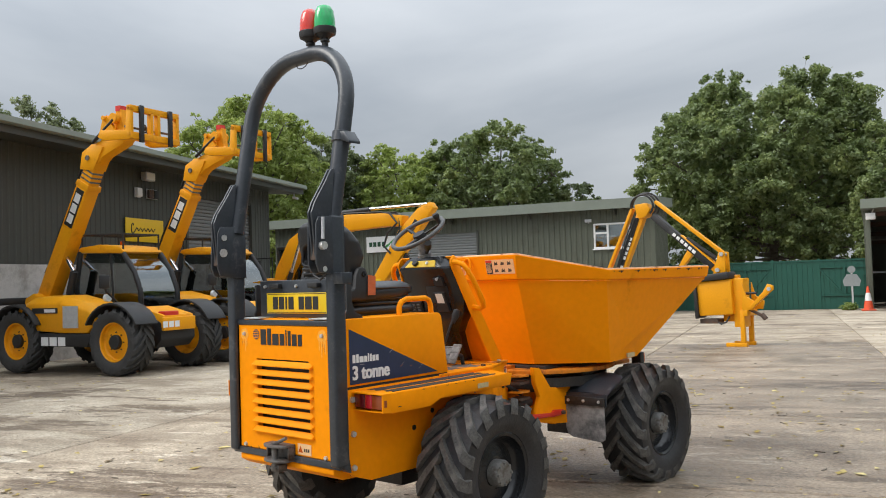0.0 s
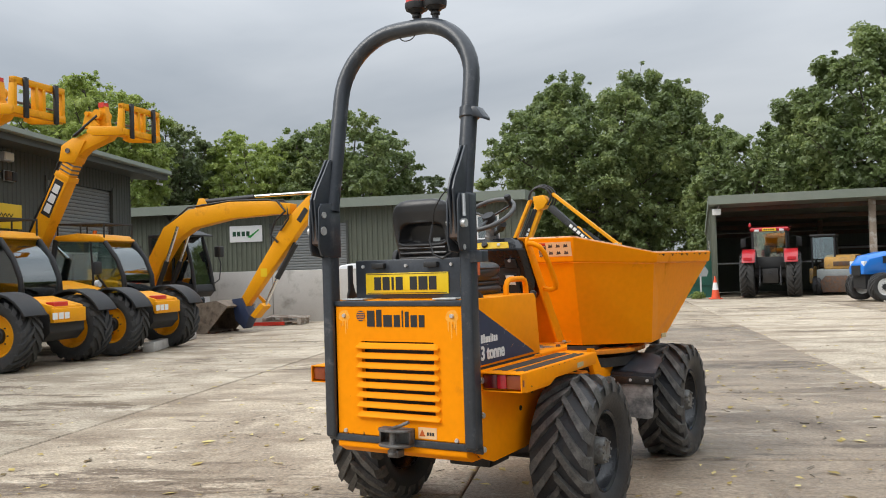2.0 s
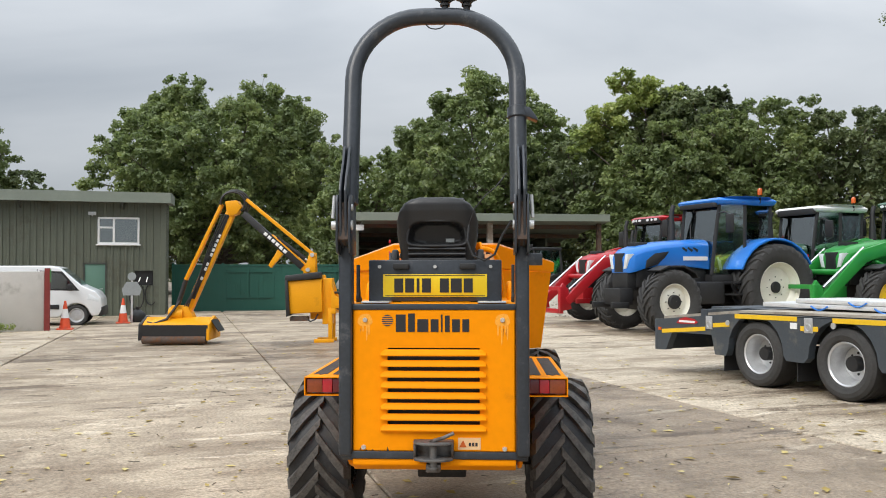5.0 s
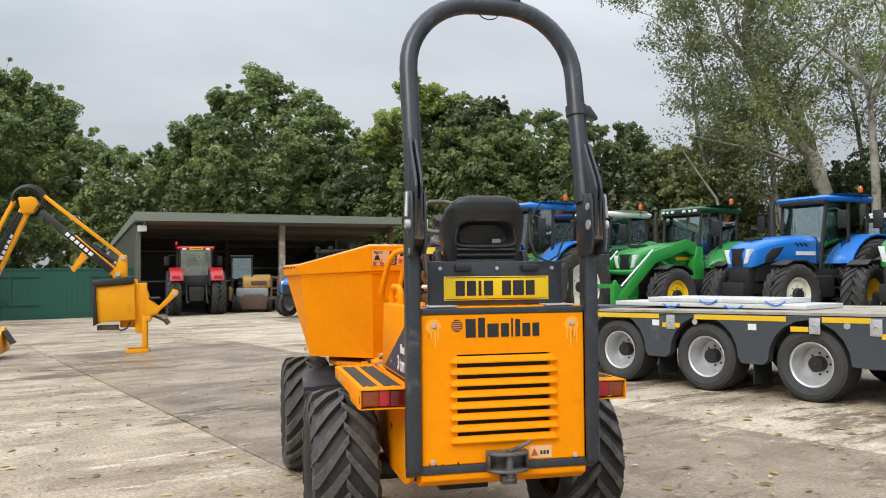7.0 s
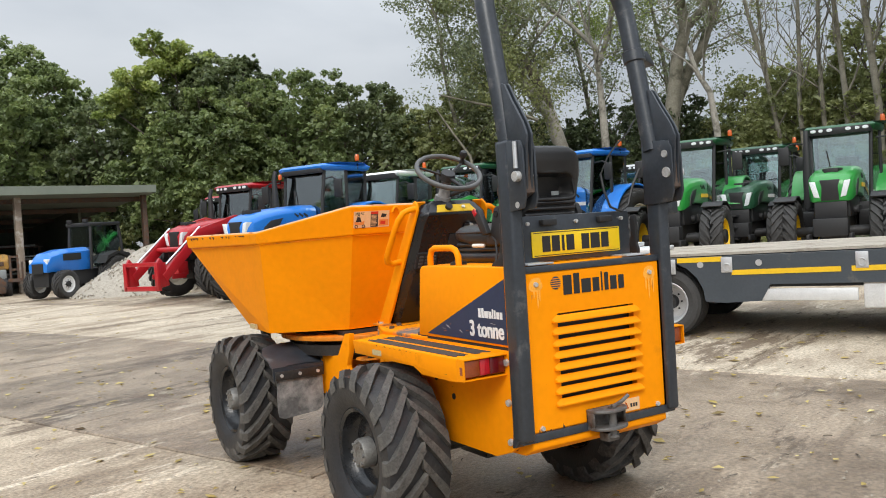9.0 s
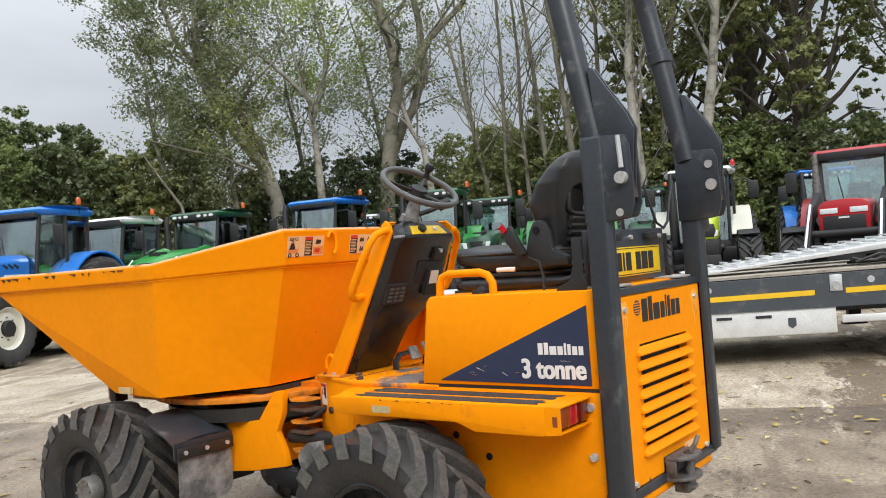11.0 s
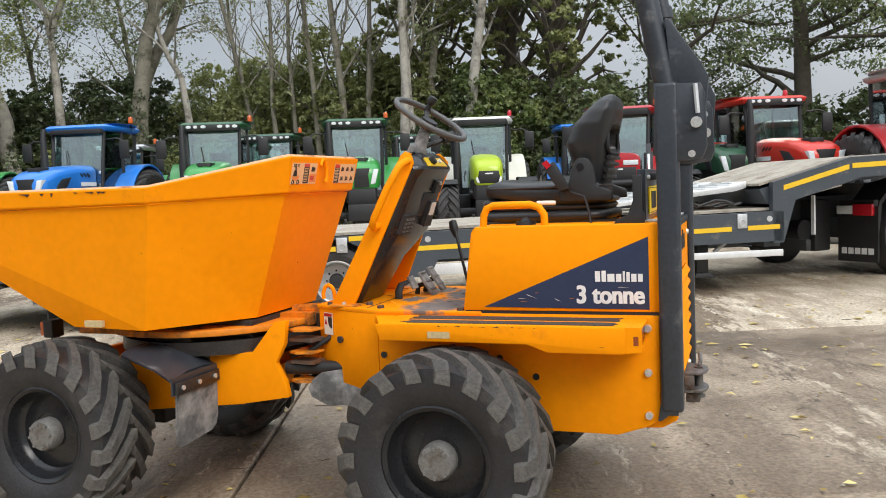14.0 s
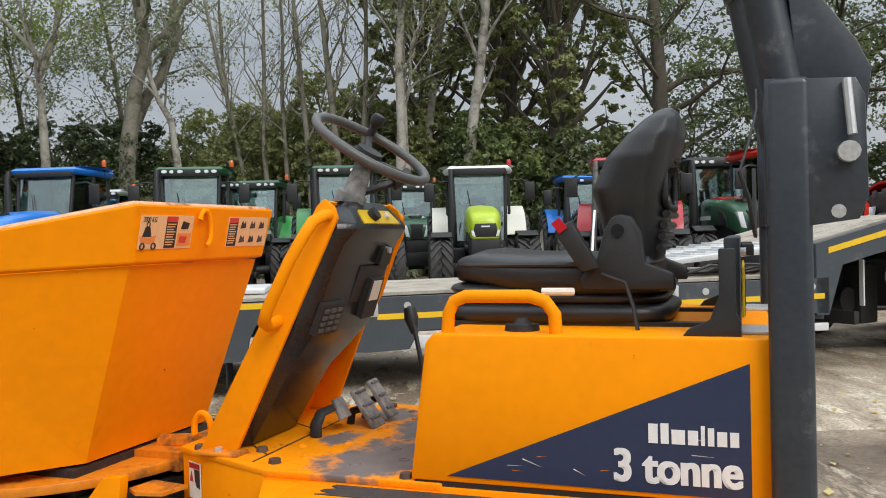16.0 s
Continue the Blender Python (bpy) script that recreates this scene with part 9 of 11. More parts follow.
    part("lift_ram", Form().cyl((0.18, -2.3, 1.1), (0.18, -2.05, 1.9), 0.075), BLACK, T)
    part("lift_rod", Form().cyl((0.18, -2.05, 1.9), tuple(p0 + d * 1.25 - up * 0.15), 0.045), CHROME, T)
    part("boom_pivot", Form().prism([(-3.35, 0.9), (-2.6, 0.9), (-2.8, 1.4), (-3.0, 1.5), (-3.25, 1.4)], -0.02, 0.38), YELLOW, T, bevel=0.02)
    part("rear_lamp_bar", Form().box(-0.2, 1.0, -3.55, -3.40, 1.28, 1.42), BLACK, T, bevel=0.02)
    HS = pose(-0.12, 0.14, -0.16)
    head = [(-1.92, 4.10), (-1.86, 4.36), (-1.60, 4.50), (-0.98, 4.70), (-0.72, 4.70), (-0.66, 4.58), (-0.80, 4.44), (-1.32, 4.26), (-1.62, 4.02)]
    hd = part("boom_head", Form().prism(head, 0.06, 0.30), YELLOW, T, bevel=0.006, at=HS)
    part("knee_plate", Form().prism([(-1.95, 4.06), (-1.88, 4.38), (-1.60, 4.52), (-1.30, 4.44), (-1.58, 4.0)], 0.03, 0.33), YELLOW, hd, bevel=0.006)
    for x in (0.02, 0.34):
        part("pivot_pin", Form().cyl((x - 0.02, -1.72, 4.26), (x + 0.02, -1.72, 4.26), 0.05).cyl((x - 0.02, -0.86, 4.60), (x + 0.02, -0.86, 4.60), 0.06), HITCH, hd)
        part("tilt_ram", Form().cyl((x, -1.55, 4.55), (x, -0.98, 4.92), 0.035), BLACK, hd)
    part("quickhitch", Form().prism([(-1.35, 4.68), (-1.25, 5.0), (-1.15, 5.02), (-0.95, 4.72)], 0.0, 0.07).prism([(-1.35, 4.68), (-1.25, 5.0), (-1.15, 5.02), (-0.95, 4.72)], 0.29, 0.36).cyl((-0.05, -1.2, 4.97), (0.41, -1.2, 4.97), 0.045), YELLOW, hd)
    cf = Form()
    for x in (-0.42, 0.70):
        cf.prism([(-0.92, 4.52), (-0.78, 4.45), (-0.12, 4.40), (-0.06, 4.48), (-0.06, 4.98), (-0.16, 5.02), (-0.2, 4.58), (-0.85, 4.64)], x, x + 0.07)
    cf.box(-0.42, 0.77, -0.16, -0.06, 4.92, 5.03).box(-0.42, 0.77, -0.16, -0.05, 4.42, 4.54).cyl((-0.40, -0.85, 4.60), (0.75, -0.85, 4.60), 0.05)
    cf.box(0.05, 0.12, -0.16, -0.06, 4.5, 4.95).box(0.22, 0.29, -0.16, -0.06, 4.5, 4.95)
    cg = part("fork_carriage", cf, YELLOW, T, bevel=0.006, at=HS)
    for x in (-0.20, 0.50):
        part("tine_heel", Form().box(x, x + 0.09, -0.05, 0.0, 4.36, 5.04), BLACK, cg, bevel=0.006)
    part("latch_bar", Form().cyl((-0.36, -0.28, 4.66), (0.70, -0.28, 4.66), 0.022).cyl((-0.1, -0.5, 4.62), (0.3, -0.22, 4.72), 0.03), HITCH, cg)
    part("carriage_hook", Form().cyl((0.0, -1.0, 4.95), (0.36, -1.0, 4.95), 0.10, seg=14).prism([(-1.02, 4.72), (-0.82, 4.68), (-0.88, 5.12), (-1.02, 5.16)], 0.11, 0.25), YELLOW, hd)
    part("hose", Form().tube([(0.18, -0.8, 4.66), (0.2, -0.6, 4.55), (0.25, -0.35, 4.62), (0.2, -0.12, 4.60)], 0.016, seg=6), BLACK, hd)
    part("hitch_cap", Form().box(0.1, 0.26, -1.02, -0.9, 5.1, 5.2), BRIGHTRED, hd)


telehandler(stand(-11.64, 5.91, 14), "yellow telehandler with raised boom and black fenders")
telehandler(stand(-12.14, 8.61, 14), "second yellow telehandler, boom raised beside the first")


# ---- excavator ----
def excavator():
    at = stand(-17.37, 12.77, 8)
    T = thing("excavator", at, "yellow tracked excavator with folded boom and muddy bucket", "excavator")
    for s in (-1, 1):
        tr = part("track", Form().prism([(-1.5, 0.25), (-1.3, 0.02), (1.3, 0.02), (1.55, 0.28), (1.45, 0.62), (1.2, 0.75), (-1.2, 0.75), (-1.45, 0.6)], s * 0.75, s * 1.25), RUSTED, T, bevel=0.03)
        for k in range(17):
            part("track_shoe", Form().box(min(s * 0.72, s * 1.28), max(s * 0.72, s * 1.28), -1.3 + 0.155 * k, -1.18 + 0.155 * k, 0.75, 0.785), RUSTED, tr)
    part("undercarriage", Form().box(-0.75, 0.75, -0.6, 0.6, 0.35, 0.75).cyl((0, 0, 0.75), (0, 0, 0.92), 0.55, seg=24), BLACK, T)
    part("house", Form().prism([(-1.25, -1.6), (1.25, -1.6), (1.25, 0.2), (0.5, 1.05), (-1.25, 1.05)], 0.92, 1.1, "z").box(-1.25, 1.25, -2.2, -0.6, 0.95, 1.85).box(0.45, 1.25, -0.6, 0.95, 1.05, 1.5), YELLOW, T, bevel=0.05)
    part("counterweight", Form().prism([(-1.25, -1.9), (1.25, -1.9), (0.95, -2.45), (-0.95, -2.45)], 0.95, 1.7, "z"), YELLOW, T, bevel=0.06)
    zb, zt = 1.1, 2.72
    lo = [(-1.25, 1.75), (-0.42, 1.75), (-0.42, 0.10), (-1.25, 0.10)]
    hi = [(-1.22, 1.38), (-0.42, 1.38), (-0.42, 0.15), (-1.22, 0.15)]
    for i in range(4):
        a, b, c, d = (*lo[i], zb), (*lo[(i + 1) % 4], zb), (*hi[(i + 1) % 4], zt), (*hi[i], zt)
        part("cab_pillar", Form().tube([a, ((a[0] + d[0]) / 2, (a[1] + d[1]) / 2 + 0.06, 1.9), d], 0.05, seg=8), BLACK, T)
        p = part("cab_window", Form().sheet([a, b, c, d], 0.008), DARKGLASS, T)
        p.visible_shadow = False
    part("cab_roof", Form().box(-1.26, -0.40, 0.08, 1.43, 2.70, 2.80), BLACK, T, bevel=0.04)
    part("rain_guard", Form().prism([(1.15, 2.76), (1.75, 2.70), (1.75, 2.74), (1.30, 2.88), (1.15, 2.88)], -1.24, -0.40), BLACK, T, bevel=0.01)
    part("cab_base", Form().prism([(0.08, 0.96), (1.62, 0.96), (1.78, 1.12), (1.72, 1.32), (1.2, 1.45), (0.08, 1.45)], -1.27, -0.40), BLACK, T, bevel=0.03)
    part("cab_back", Form().box(-1.24, -0.42, 0.10, 0.16, 1.45, 2.70), BLACK, T, bevel=0.01)
    part("control_console", Form().prism([(1.15, 1.40), (1.50, 1.40), (1.46, 1.78), (1.32, 1.86), (1.15, 1.70)], -1.2, -1.0).box(-0.60, -0.46, 0.5, 1.15, 1.45, 1.82), VINYL, T, bevel=0.02)
    part("cab_door_frame", Form().tube([(-1.26, 0.72, 1.40), (-1.27, 0.74, 2.0), (-1.24, 0.72, 2.70)], 0.045, seg=8).tube([(-1.26, 0.72, 1.78), (-1.26, 1.62, 1.62)], 0.03, seg=6), BLACK, T)
    part("door_rail", Form().tube([(-0.40, 0.95, 1.45), (-0.39, 1.0, 2.0), (-0.40, 0.92, 2.7)], 0.03, seg=6), BLACK, T)
    part("operator_seat", Form().box(-1.05, -0.62, 0.4, 0.9, 1.45, 1.70).box(-1.05, -0.62, 0.28, 0.45, 1.6, 2.35), VINYL, T, bevel=0.05)
    part("mirror", Form().box(-1.62, -1.40, 1.66, 1.86, 2.10, 2.42), BLACK, T, bevel=0.03)
    part("mirror_arm", Form().tube([(-1.26, 1.70, 1.3), (-1.44, 1.80, 1.45), (-1.50, 1.82, 1.9), (-1.48, 1.74, 2.15)], 0.018, seg=6), BLACK, T)
    for x in (-1.1, 1.1):
        part("hand_rail", Form().tube([(x, -1.9, 1.85), (x, -1.9, 2.5), (x, -0.8, 2.5), (x, -0.8, 1.85)], 0.022, seg=6), BLACK, T)
    part("hand_rail", Form().tube([(-1.1, -1.9, 2.5), (1.1, -1.9, 2.5)], 0.022, seg=6).tube([(-1.1, -1.9, 2.2), (1.1, -1.9, 2.2)], 0.018, seg=6), BLACK, T)
    part("air_intake", Form().cyl((-0.8, -1.2, 1.85), (-0.8, -1.2, 2.35), 0.12).cyl((-0.8, -1.2, 2.3), (-0.8, -1.2, 2.42), 0.17), BLACK, T)
    # boom, bent: a swept box from the house to its tip, then the dipper folding back
    def girder(pts, name, hw):
        f = Form()
        rings = []
        for y, z, h, nx, nz in pts:
            rings.append([(-hw, y + nx * h, z + nz * h), (hw, y + nx * h, z + nz * h), (hw, y - nx * h, z - nz * h), (-hw, y - nx * h, z - nz * h)])
        f.loft(rings)
        return part(name, f, YELLOW, T, bevel=0.02)
    girder([(0.55, 1.30, 0.16, -0.95, 0.3), (0.85, 2.05, 0.24, -0.92, 0.4), (1.35, 2.75, 0.28, -0.7, 0.71), (2.1, 3.15, 0.27, -0.28, 0.96), (3.4, 3.32, 0.23, -0.08, 1.0), (4.7, 3.32, 0.18, 0.0, 1.0), (5.3, 3.26, 0.14, 0.1, 1.0)], "boom", 0.17)
    girder([(6.25, 3.62, 0.10, -0.6, 0.8), (5.95, 3.42, 0.20, -0.75, 0.66), (5.35, 2.85, 0.25, -0.78, 0.62), (4.4, 1.65, 0.18, -0.8, 0.6), (3.72, 0.78, 0.13, -0.8, 0.6)], "dipper_arm", 0.13)
    for s in (-1, 1):
        part("boom_ram", Form().cyl((s * 0.28, 1.0, 1.25), (s * 0.28, 1.35, 2.0), 0.07), BLACK, T)
        part("boom_rod", Form().cyl((s * 0.28, 1.35, 2.0), (s * 0.28, 1.75, 2.95), 0.045), CHROME, T)
    part("dipper_ram", Form().cyl((0, 2.4, 3.60), (0, 4.1, 3.645), 0.075), BLACK, T)
    part("ram_bracket", Form().prism([(2.15, 3.30), (2.35, 3.70), (2.5, 3.70), (2.75, 3.35)], -0.12, -0.08).prism([(2.15, 3.30), (2.35, 3.70), (2.5, 3.70), (2.75, 3.35)], 0.08, 0.12), YELLOW, T, bevel=0.008)
    for x in (-0.14, 0.14):
        part("boom_hose", Form().tube([(x, 1.2, 2.95), (x, 2.0, 3.47), (x, 3.4, 3.58), (x, 4.6, 3.54), (x, 5.2, 3.40), (x * 1.3, 5.25, 3.0), (x * 1.2, 5.0, 2.7)], 0.025, seg=6), BLACK, T)
    part("dipper_rod", Form().cyl((0, 4.1, 3.66), (0, 6.05, 3.66), 0.045), CHROME, T)
    part("bucket_ram", Form().cyl((0, 5.35, 2.35), (0, 4.75, 1.45), 0.075), BLACK, T)
    part("bucket_rod", Form().cyl((0, 4.75, 1.45), (0, 4.35, 0.72), 0.04), CHROME, T)
    part("bucket_link", Form().prism([(4.30, 0.80), (4.42, 0.72), (4.1, 0.40), (3.98, 0.48)], -0.16, 0.16).prism([(3.95, 1.05), (4.08, 1.0), (4.42, 0.72), (4.34, 0.62)], -0.17, -0.13), YELLOW, T)
    part("quick_hitch", Form().prism([(3.42, 0.92), (3.72, 0.95), (3.98, 0.45), (3.78, 0.12), (3.52, 0.35)], -0.2, 0.2), NAVY, T, bevel=0.02)
    bucket_o = [(3.60, 0.75), (3.25, 0.90), (2.6, 0.82), (2.15, 0.55), (2.1, 0.25), (2.35, 0.03), (2.9, 0.02)]
    bucket_i = [(2.95, 0.06), (2.4, 0.08), (2.17, 0.28), (2.21, 0.52), (2.63, 0.77), (3.25, 0.84), (3.55, 0.70)]
    bk = part("bucket", Form().prism(bucket_o + bucket_i, -0.62, 0.62).prism([(3.60, 0.75), (3.25, 0.90), (2.6, 0.82), (2.15, 0.55), (2.1, 0.25), (2.35, 0.03), (2.9, 0.02)], -0.64, -0.61).prism([(3.60, 0.75), (3.25, 0.90), (2.6, 0.82), (2.15, 0.55), (2.1, 0.25), (2.35, 0.03), (2.9, 0.02)], 0.61, 0.64), DRYMUD, T, "muddy brown steel bucket")
    for k in range(5):
        part("bucket_tooth", Form().box(-0.58 + 0.26 * k, -0.48 + 0.26 * k, 2.85, 3.08, 0.0, 0.06), RUSTED, bk)
    part("mark_plate", Form().box(0.131, 0.136, 5.45, 5.85, 3.0, 3.15, m=Matrix.Translation((0, 5.65, 3.08)) @ Matrix.Rotation(radians(52), 4, "X") @ Matrix.Translation((0, -5.65, -3.08))), BLACK, T)
    part("mark_plate", Form().box(-0.136, -0.131, 5.45, 5.85, 3.0, 3.15, m=Matrix.Translation((0, 5.65, 3.08)) @ Matrix.Rotation(radians(52), 4, "X") @ Matrix.Translation((0, -5.65, -3.08))), BLACK, T)
    part("boom_hose", Form().tube([(-0.1, 2.0, 3.45), (-0.12, 3.4, 3.60), (-0.15, 4.9, 3.52), (-0.2, 5.15, 3.25), (-0.18, 5.1, 2.9), (-0.17, 4.9, 2.55)], 0.03, seg=8), BLACK, T)
    part("boom_hose", Form().tube([(0.2, 4.9, 3.52), (0.24, 5.2, 3.2), (0.2, 4.85, 2.95), (0.19, 4.7, 2.6), (0.17, 4.9, 2.4)], 0.03, seg=8), BLACK, T)
    part("warning_sticker", Form().box(0.131, 0.136, 4.32, 4.52, 1.5, 1.72), SIGN_YELLOW, T)


excavator()


# ---- hedge-cutter attachment ----
def hedge_cutter():
    A = Vector((0.98, -0.2, 0))
    at = pose(-4.2, 13.9, gz(-4.2), 0, 0, 3)
    T = thing("hedge_cutter", at, "yellow tractor-mounted hedge cutter arm resting on its flail head", "hedge cutter")
    # local x to the right as seen from the yard, y away; main frame at x 0.5..1.6
    part("tank", Form().prism([(0.24, 0.62), (0.21, 1.32), (0.94, 1.37), (0.97, 0.66)], -0.30, 0.10, "y"), YELLOW, T, bevel=0.03)
    part("tank_cover", Form().prism([(0.17, 1.31), (0.17, 1.44), (0.90, 1.52), (0.93, 1.38)], -0.36, 0.14, "y"), BLACK, T, bevel=0.03)
    part("tank_guard", Form().prism([(0.17, 1.35), (0.235, 1.35), (0.28, 0.60), (0.20, 0.56)], -0.36, 0.14, "y"), BLACK, T, bevel=0.02)
    part("valve_block", Form().box(0.26, 0.63, -0.24, 0.1, 0.47, 0.56), RUSTED, T)
    part("tank_hose", Form().tube([(0.6, -0.2, 0.52), (0.7, -0.24, 0.46), (0.8, -0.24, 0.50), (0.86, -0.2, 0.62)], 0.018, seg=6), BLACK, T)
    part("mast", Form().box(0.95, 1.16, -0.20, 0.16, 0.40, 1.38).box(0.66, 0.98, 0.0, 0.2, 0.5, 1.45).prism([(0.52, 1.45), (0.66, 1.93), (0.78, 1.93), (0.80, 1.45)], -0.14, -0.08, "y").prism([(0.52, 1.45), (0.66, 1.93), (0.78, 1.93), (0.80, 1.45)], 0.08, 0.14, "y"), YELLOW, T, bevel=0.015)
    for x, z in ((0.63, 1.56), (0.72, 1.88)):
        part("pivot_pin", Form().cyl((x, -0.17, z), (x, 0.17, z), 0.045, seg=14), STEEL, T)
    part("slew_bearing", Form().cyl((0.68, 0.02, 1.40), (0.68, 0.02, 1.50), 0.17, seg=20), BLACK, T)
    for y in (-0.20, 0.28):
        part("stand_leg", Form().box(1.08, 1.17, y - 0.045, y + 0.045, 0.08, 0.75), YELLOW, T, bevel=0.01)
        part("stand_foot", Form().box(0.78, 1.2, y - 0.05, y + 0.05, 0.0, 0.085), YELLOW, T, bevel=0.01)
    part("linkage_frame", Form().box(1.14, 1.24, -0.26, 0.36, 0.62, 0.74).prism([(1.14, 1.30), (1.22, 1.02), (1.40, 0.90), (1.36, 0.74), (1.14, 0.74)], -0.26, -0.20, "y").prism([(1.14, 1.30), (1.22, 1.02), (1.40, 0.90), (1.36, 0.74), (1.14, 0.74)], 0.30, 0.36, "y"), YELLOW, T, bevel=0.01)
    part("stay_arm", Form().prism([(1.28, 0.80), (1.34, 0.76), (1.66, 1.06), (1.76, 1.14), (1.76, 1.22), (1.66, 1.26), (1.56, 1.10)], -0.30, -0.21, "y"), YELLOW, T, bevel=0.01)
    part("stay_hook", Form().cyl((1.69, -0.32, 1.16), (1.69, -0.19, 1.16), 0.04, seg=12), GALV, T)
    part("stabiliser_ram", Form().cyl((1.16, -0.16, 1.07), (1.42, -0.2, 1.08), 0.025), BLACK, T)
    part("drive_shaft", Form().cyl((1.24, -0.15, 0.76), (1.53, -0.2, 0.62), 0.03).cyl((1.50, -0.2, 0.66), (1.58, -0.21, 0.57), 0.05), RUSTED, T)
    # lift arm: mast to knee
    def beam(name, a, b, w0, w1, y0, y1, mat, parent=None, lab=""):
        a, b = Vector(a), Vector(b)
        d = (b - a).normalized()
        n = Vector((-d.y, d.x))
        pts = [tuple(a + n * w0), tuple(b + n * w1), tuple(b - n * w1), tuple(a - n * w0)]
        return part(name, Form().prism(pts, y0, y1, "y"), mat, parent or T, lab, bevel=0.012)
    knee = (-1.02, 3.02)
    beam("lift_arm", (0.50, 1.62), (-0.78, 2.78), 0.068, 0.068, -0.09, 0.09, BLACK)
    beam("lift_arm_top", (0.66, 1.50), (-0.2, 2.28), 0.085, 0.07, -0.07, 0.07, YELLOW)
    beam("tension_link", (0.74, 1.88), (-0.72, 3.08), 0.035, 0.035, -0.07, 0.07, YELLOW)
    beam("mark_plate", (0.36, 1.75), (-0.40, 2.43), 0.05, 0.05, -0.098, -0.092, BLACK)
    for k in range(6):
        u = k / 6
        a_ = (0.16 - 0.50 * u, 1.93 + 0.45 * u)
        beam("letter_bar", a_, (a_[0] - 0.06, a_[1] + 0.054), 0.034, 0.034, -0.106, -0.099, WHITE)
    part("knee", Form().prism([(-1.16, 3.04), (-0.90, 3.06), (-0.80, 2.92), (-0.90, 2.76), (-1.05, 2.72), (-1.13, 2.86)], -0.14, 0.14, "y"), YELLOW, T, bevel=0.02)
    for k in range(3):
        part("hose_loop", Form().tube([(-1.0 + (0.26 + 0.03 * k) * math.cos(t), -0.1 + 0.1 * k, 3.0 + (0.24 + 0.03 * k) * math.sin(t)) for t in [math.pi * (-0.25 + 0.1 * q) for q in range(14)]], 0.022, seg=6), BLACK, T)
    part("arm_ram", Form().cyl((0.55, 0.0, 1.80), (-0.05, 0.0, 2.24), 0.045), BLACK, T)
    part("arm_rod", Form().cyl((0.66, 0.0, 1.72), (0.52, 0.0, 1.82), 0.025), CHROME, T)
    part("stay_bracket", Form().prism([(-0.02, 2.02), (-0.24, 1.66), (-0.18, 1.60), (0.10, 1.92)], -0.06, 0.06, "y"), YELLOW, T, bevel=0.01)
    # dipper: knee down to the flail head
    foot = (-2.02, 0.55)
    beam("dipper_arm", (-1.03, 2.85), foot, 0.095, 0.075, -0.09, 0.09, YELLOW)
    beam("dipper_cover", (-1.12, 2.75), (-1.86, 0.95), 0.055, 0.055, -0.115, 0.115, BLACK)
    for k in range(10):
        u = k / 10
        a_ = (-1.27 - 0.36 * u * 1.15, 2.33 - 0.88 * u * 1.15)
        if k not in (5, 8):
            beam("letter_bar", a_, (a_[0] - 0.028, a_[1] - 0.07), 0.034, 0.034, -0.123, -0.116, WHITE)
    beam("tension_link", (-1.25, 2.98), (-2.02, 1.35), 0.035, 0.035, -0.07, 0.07, YELLOW)
    part("head_ram", Form().cyl((-2.02, 0, 1.35), (-2.25, 0, 0.62), 0.05), BLACK, T)
    part("head_rod", Form().cyl((-2.2, 0, 0.80), (-2.30, 0, 0.50), 0.03), CHROME, T)
    # flail head
    head = part("flail_head", Form().prism([(-0.42, 0.30), (-0.40, 0.42), (-0.1, 0.56), (0.35, 0.50), (0.45, 0.2), (0.40, 0.16), (-0.42, 0.16)], -2.82, -1.45, "x"), YELLOW, T, bevel=0.02)
    part("head_skirt", Form().prism([(-0.47, 0.40), (-0.45, 0.12), (-0.40, 0.12), (-0.41, 0.40)], -2.85, -1.42, "x"), BLACK, head)
    part("roller", Form().cyl((-2.8, -0.42, 0.09), (-1.47, -0.42, 0.09), 0.085, seg=14), RUSTED, head)
    for x in (-2.88, -1.45):
        part("end_plate", Form().prism([(-0.48, 0.08), (-0.46, 0.42), (0.0, 0.58), (0.42, 0.45), (0.46, 0.1)], x, x + 0.06, "x"), YELLOW if x > -2 else BLACK, head, bevel=0.008)
    part("motor", Form().cyl((-2.35, -0.05, 0.62), (-2.05, -0.05, 0.62), 0.14), YELLOW, head)
    part("head_bracket", Form().prism([(-2.35, 0.48), (-2.30, 0.80), (-1.95, 0.80), (-1.80, 0.50)], -0.13, 0.13, "y"), YELLOW, head, bevel=0.015)
    part("hose", Form().tube([(-2.75, -0.3, 0.45), (-2.6, -0.35, 0.42), (-2.35, -0.25, 0.52), (-2.1, -0.15, 0.9)], 0.03, seg=6), BLACK, head)
    for k in range(13):
        part("flail", Form().box(-2.78 + 0.105 * k, -2.73 + 0.105 * k, -0.36, -0.28, 0.03, 0.16), RUSTED, head)
    for k in range(3):
        part("hose", Form().tube([(-1.10 - 0.05 * k, -0.12, 2.75), (-1.42 - 0.04 * k, -0.14, 2.05), (-1.74, -0.15 - 0.02 * k, 1.25), (-2.02 + 0.04 * k, -0.12, 0.78)], 0.014, seg=6), BLACK, T)
    part("side_flap", Form().sheet([(-1.40, -0.3, 0.5), (-1.40, 0.2, 0.5), (-1.24, 0.2, 0.25), (-1.24, -0.3, 0.25)], 0.012), BLACK, head)


hedge_cutter()


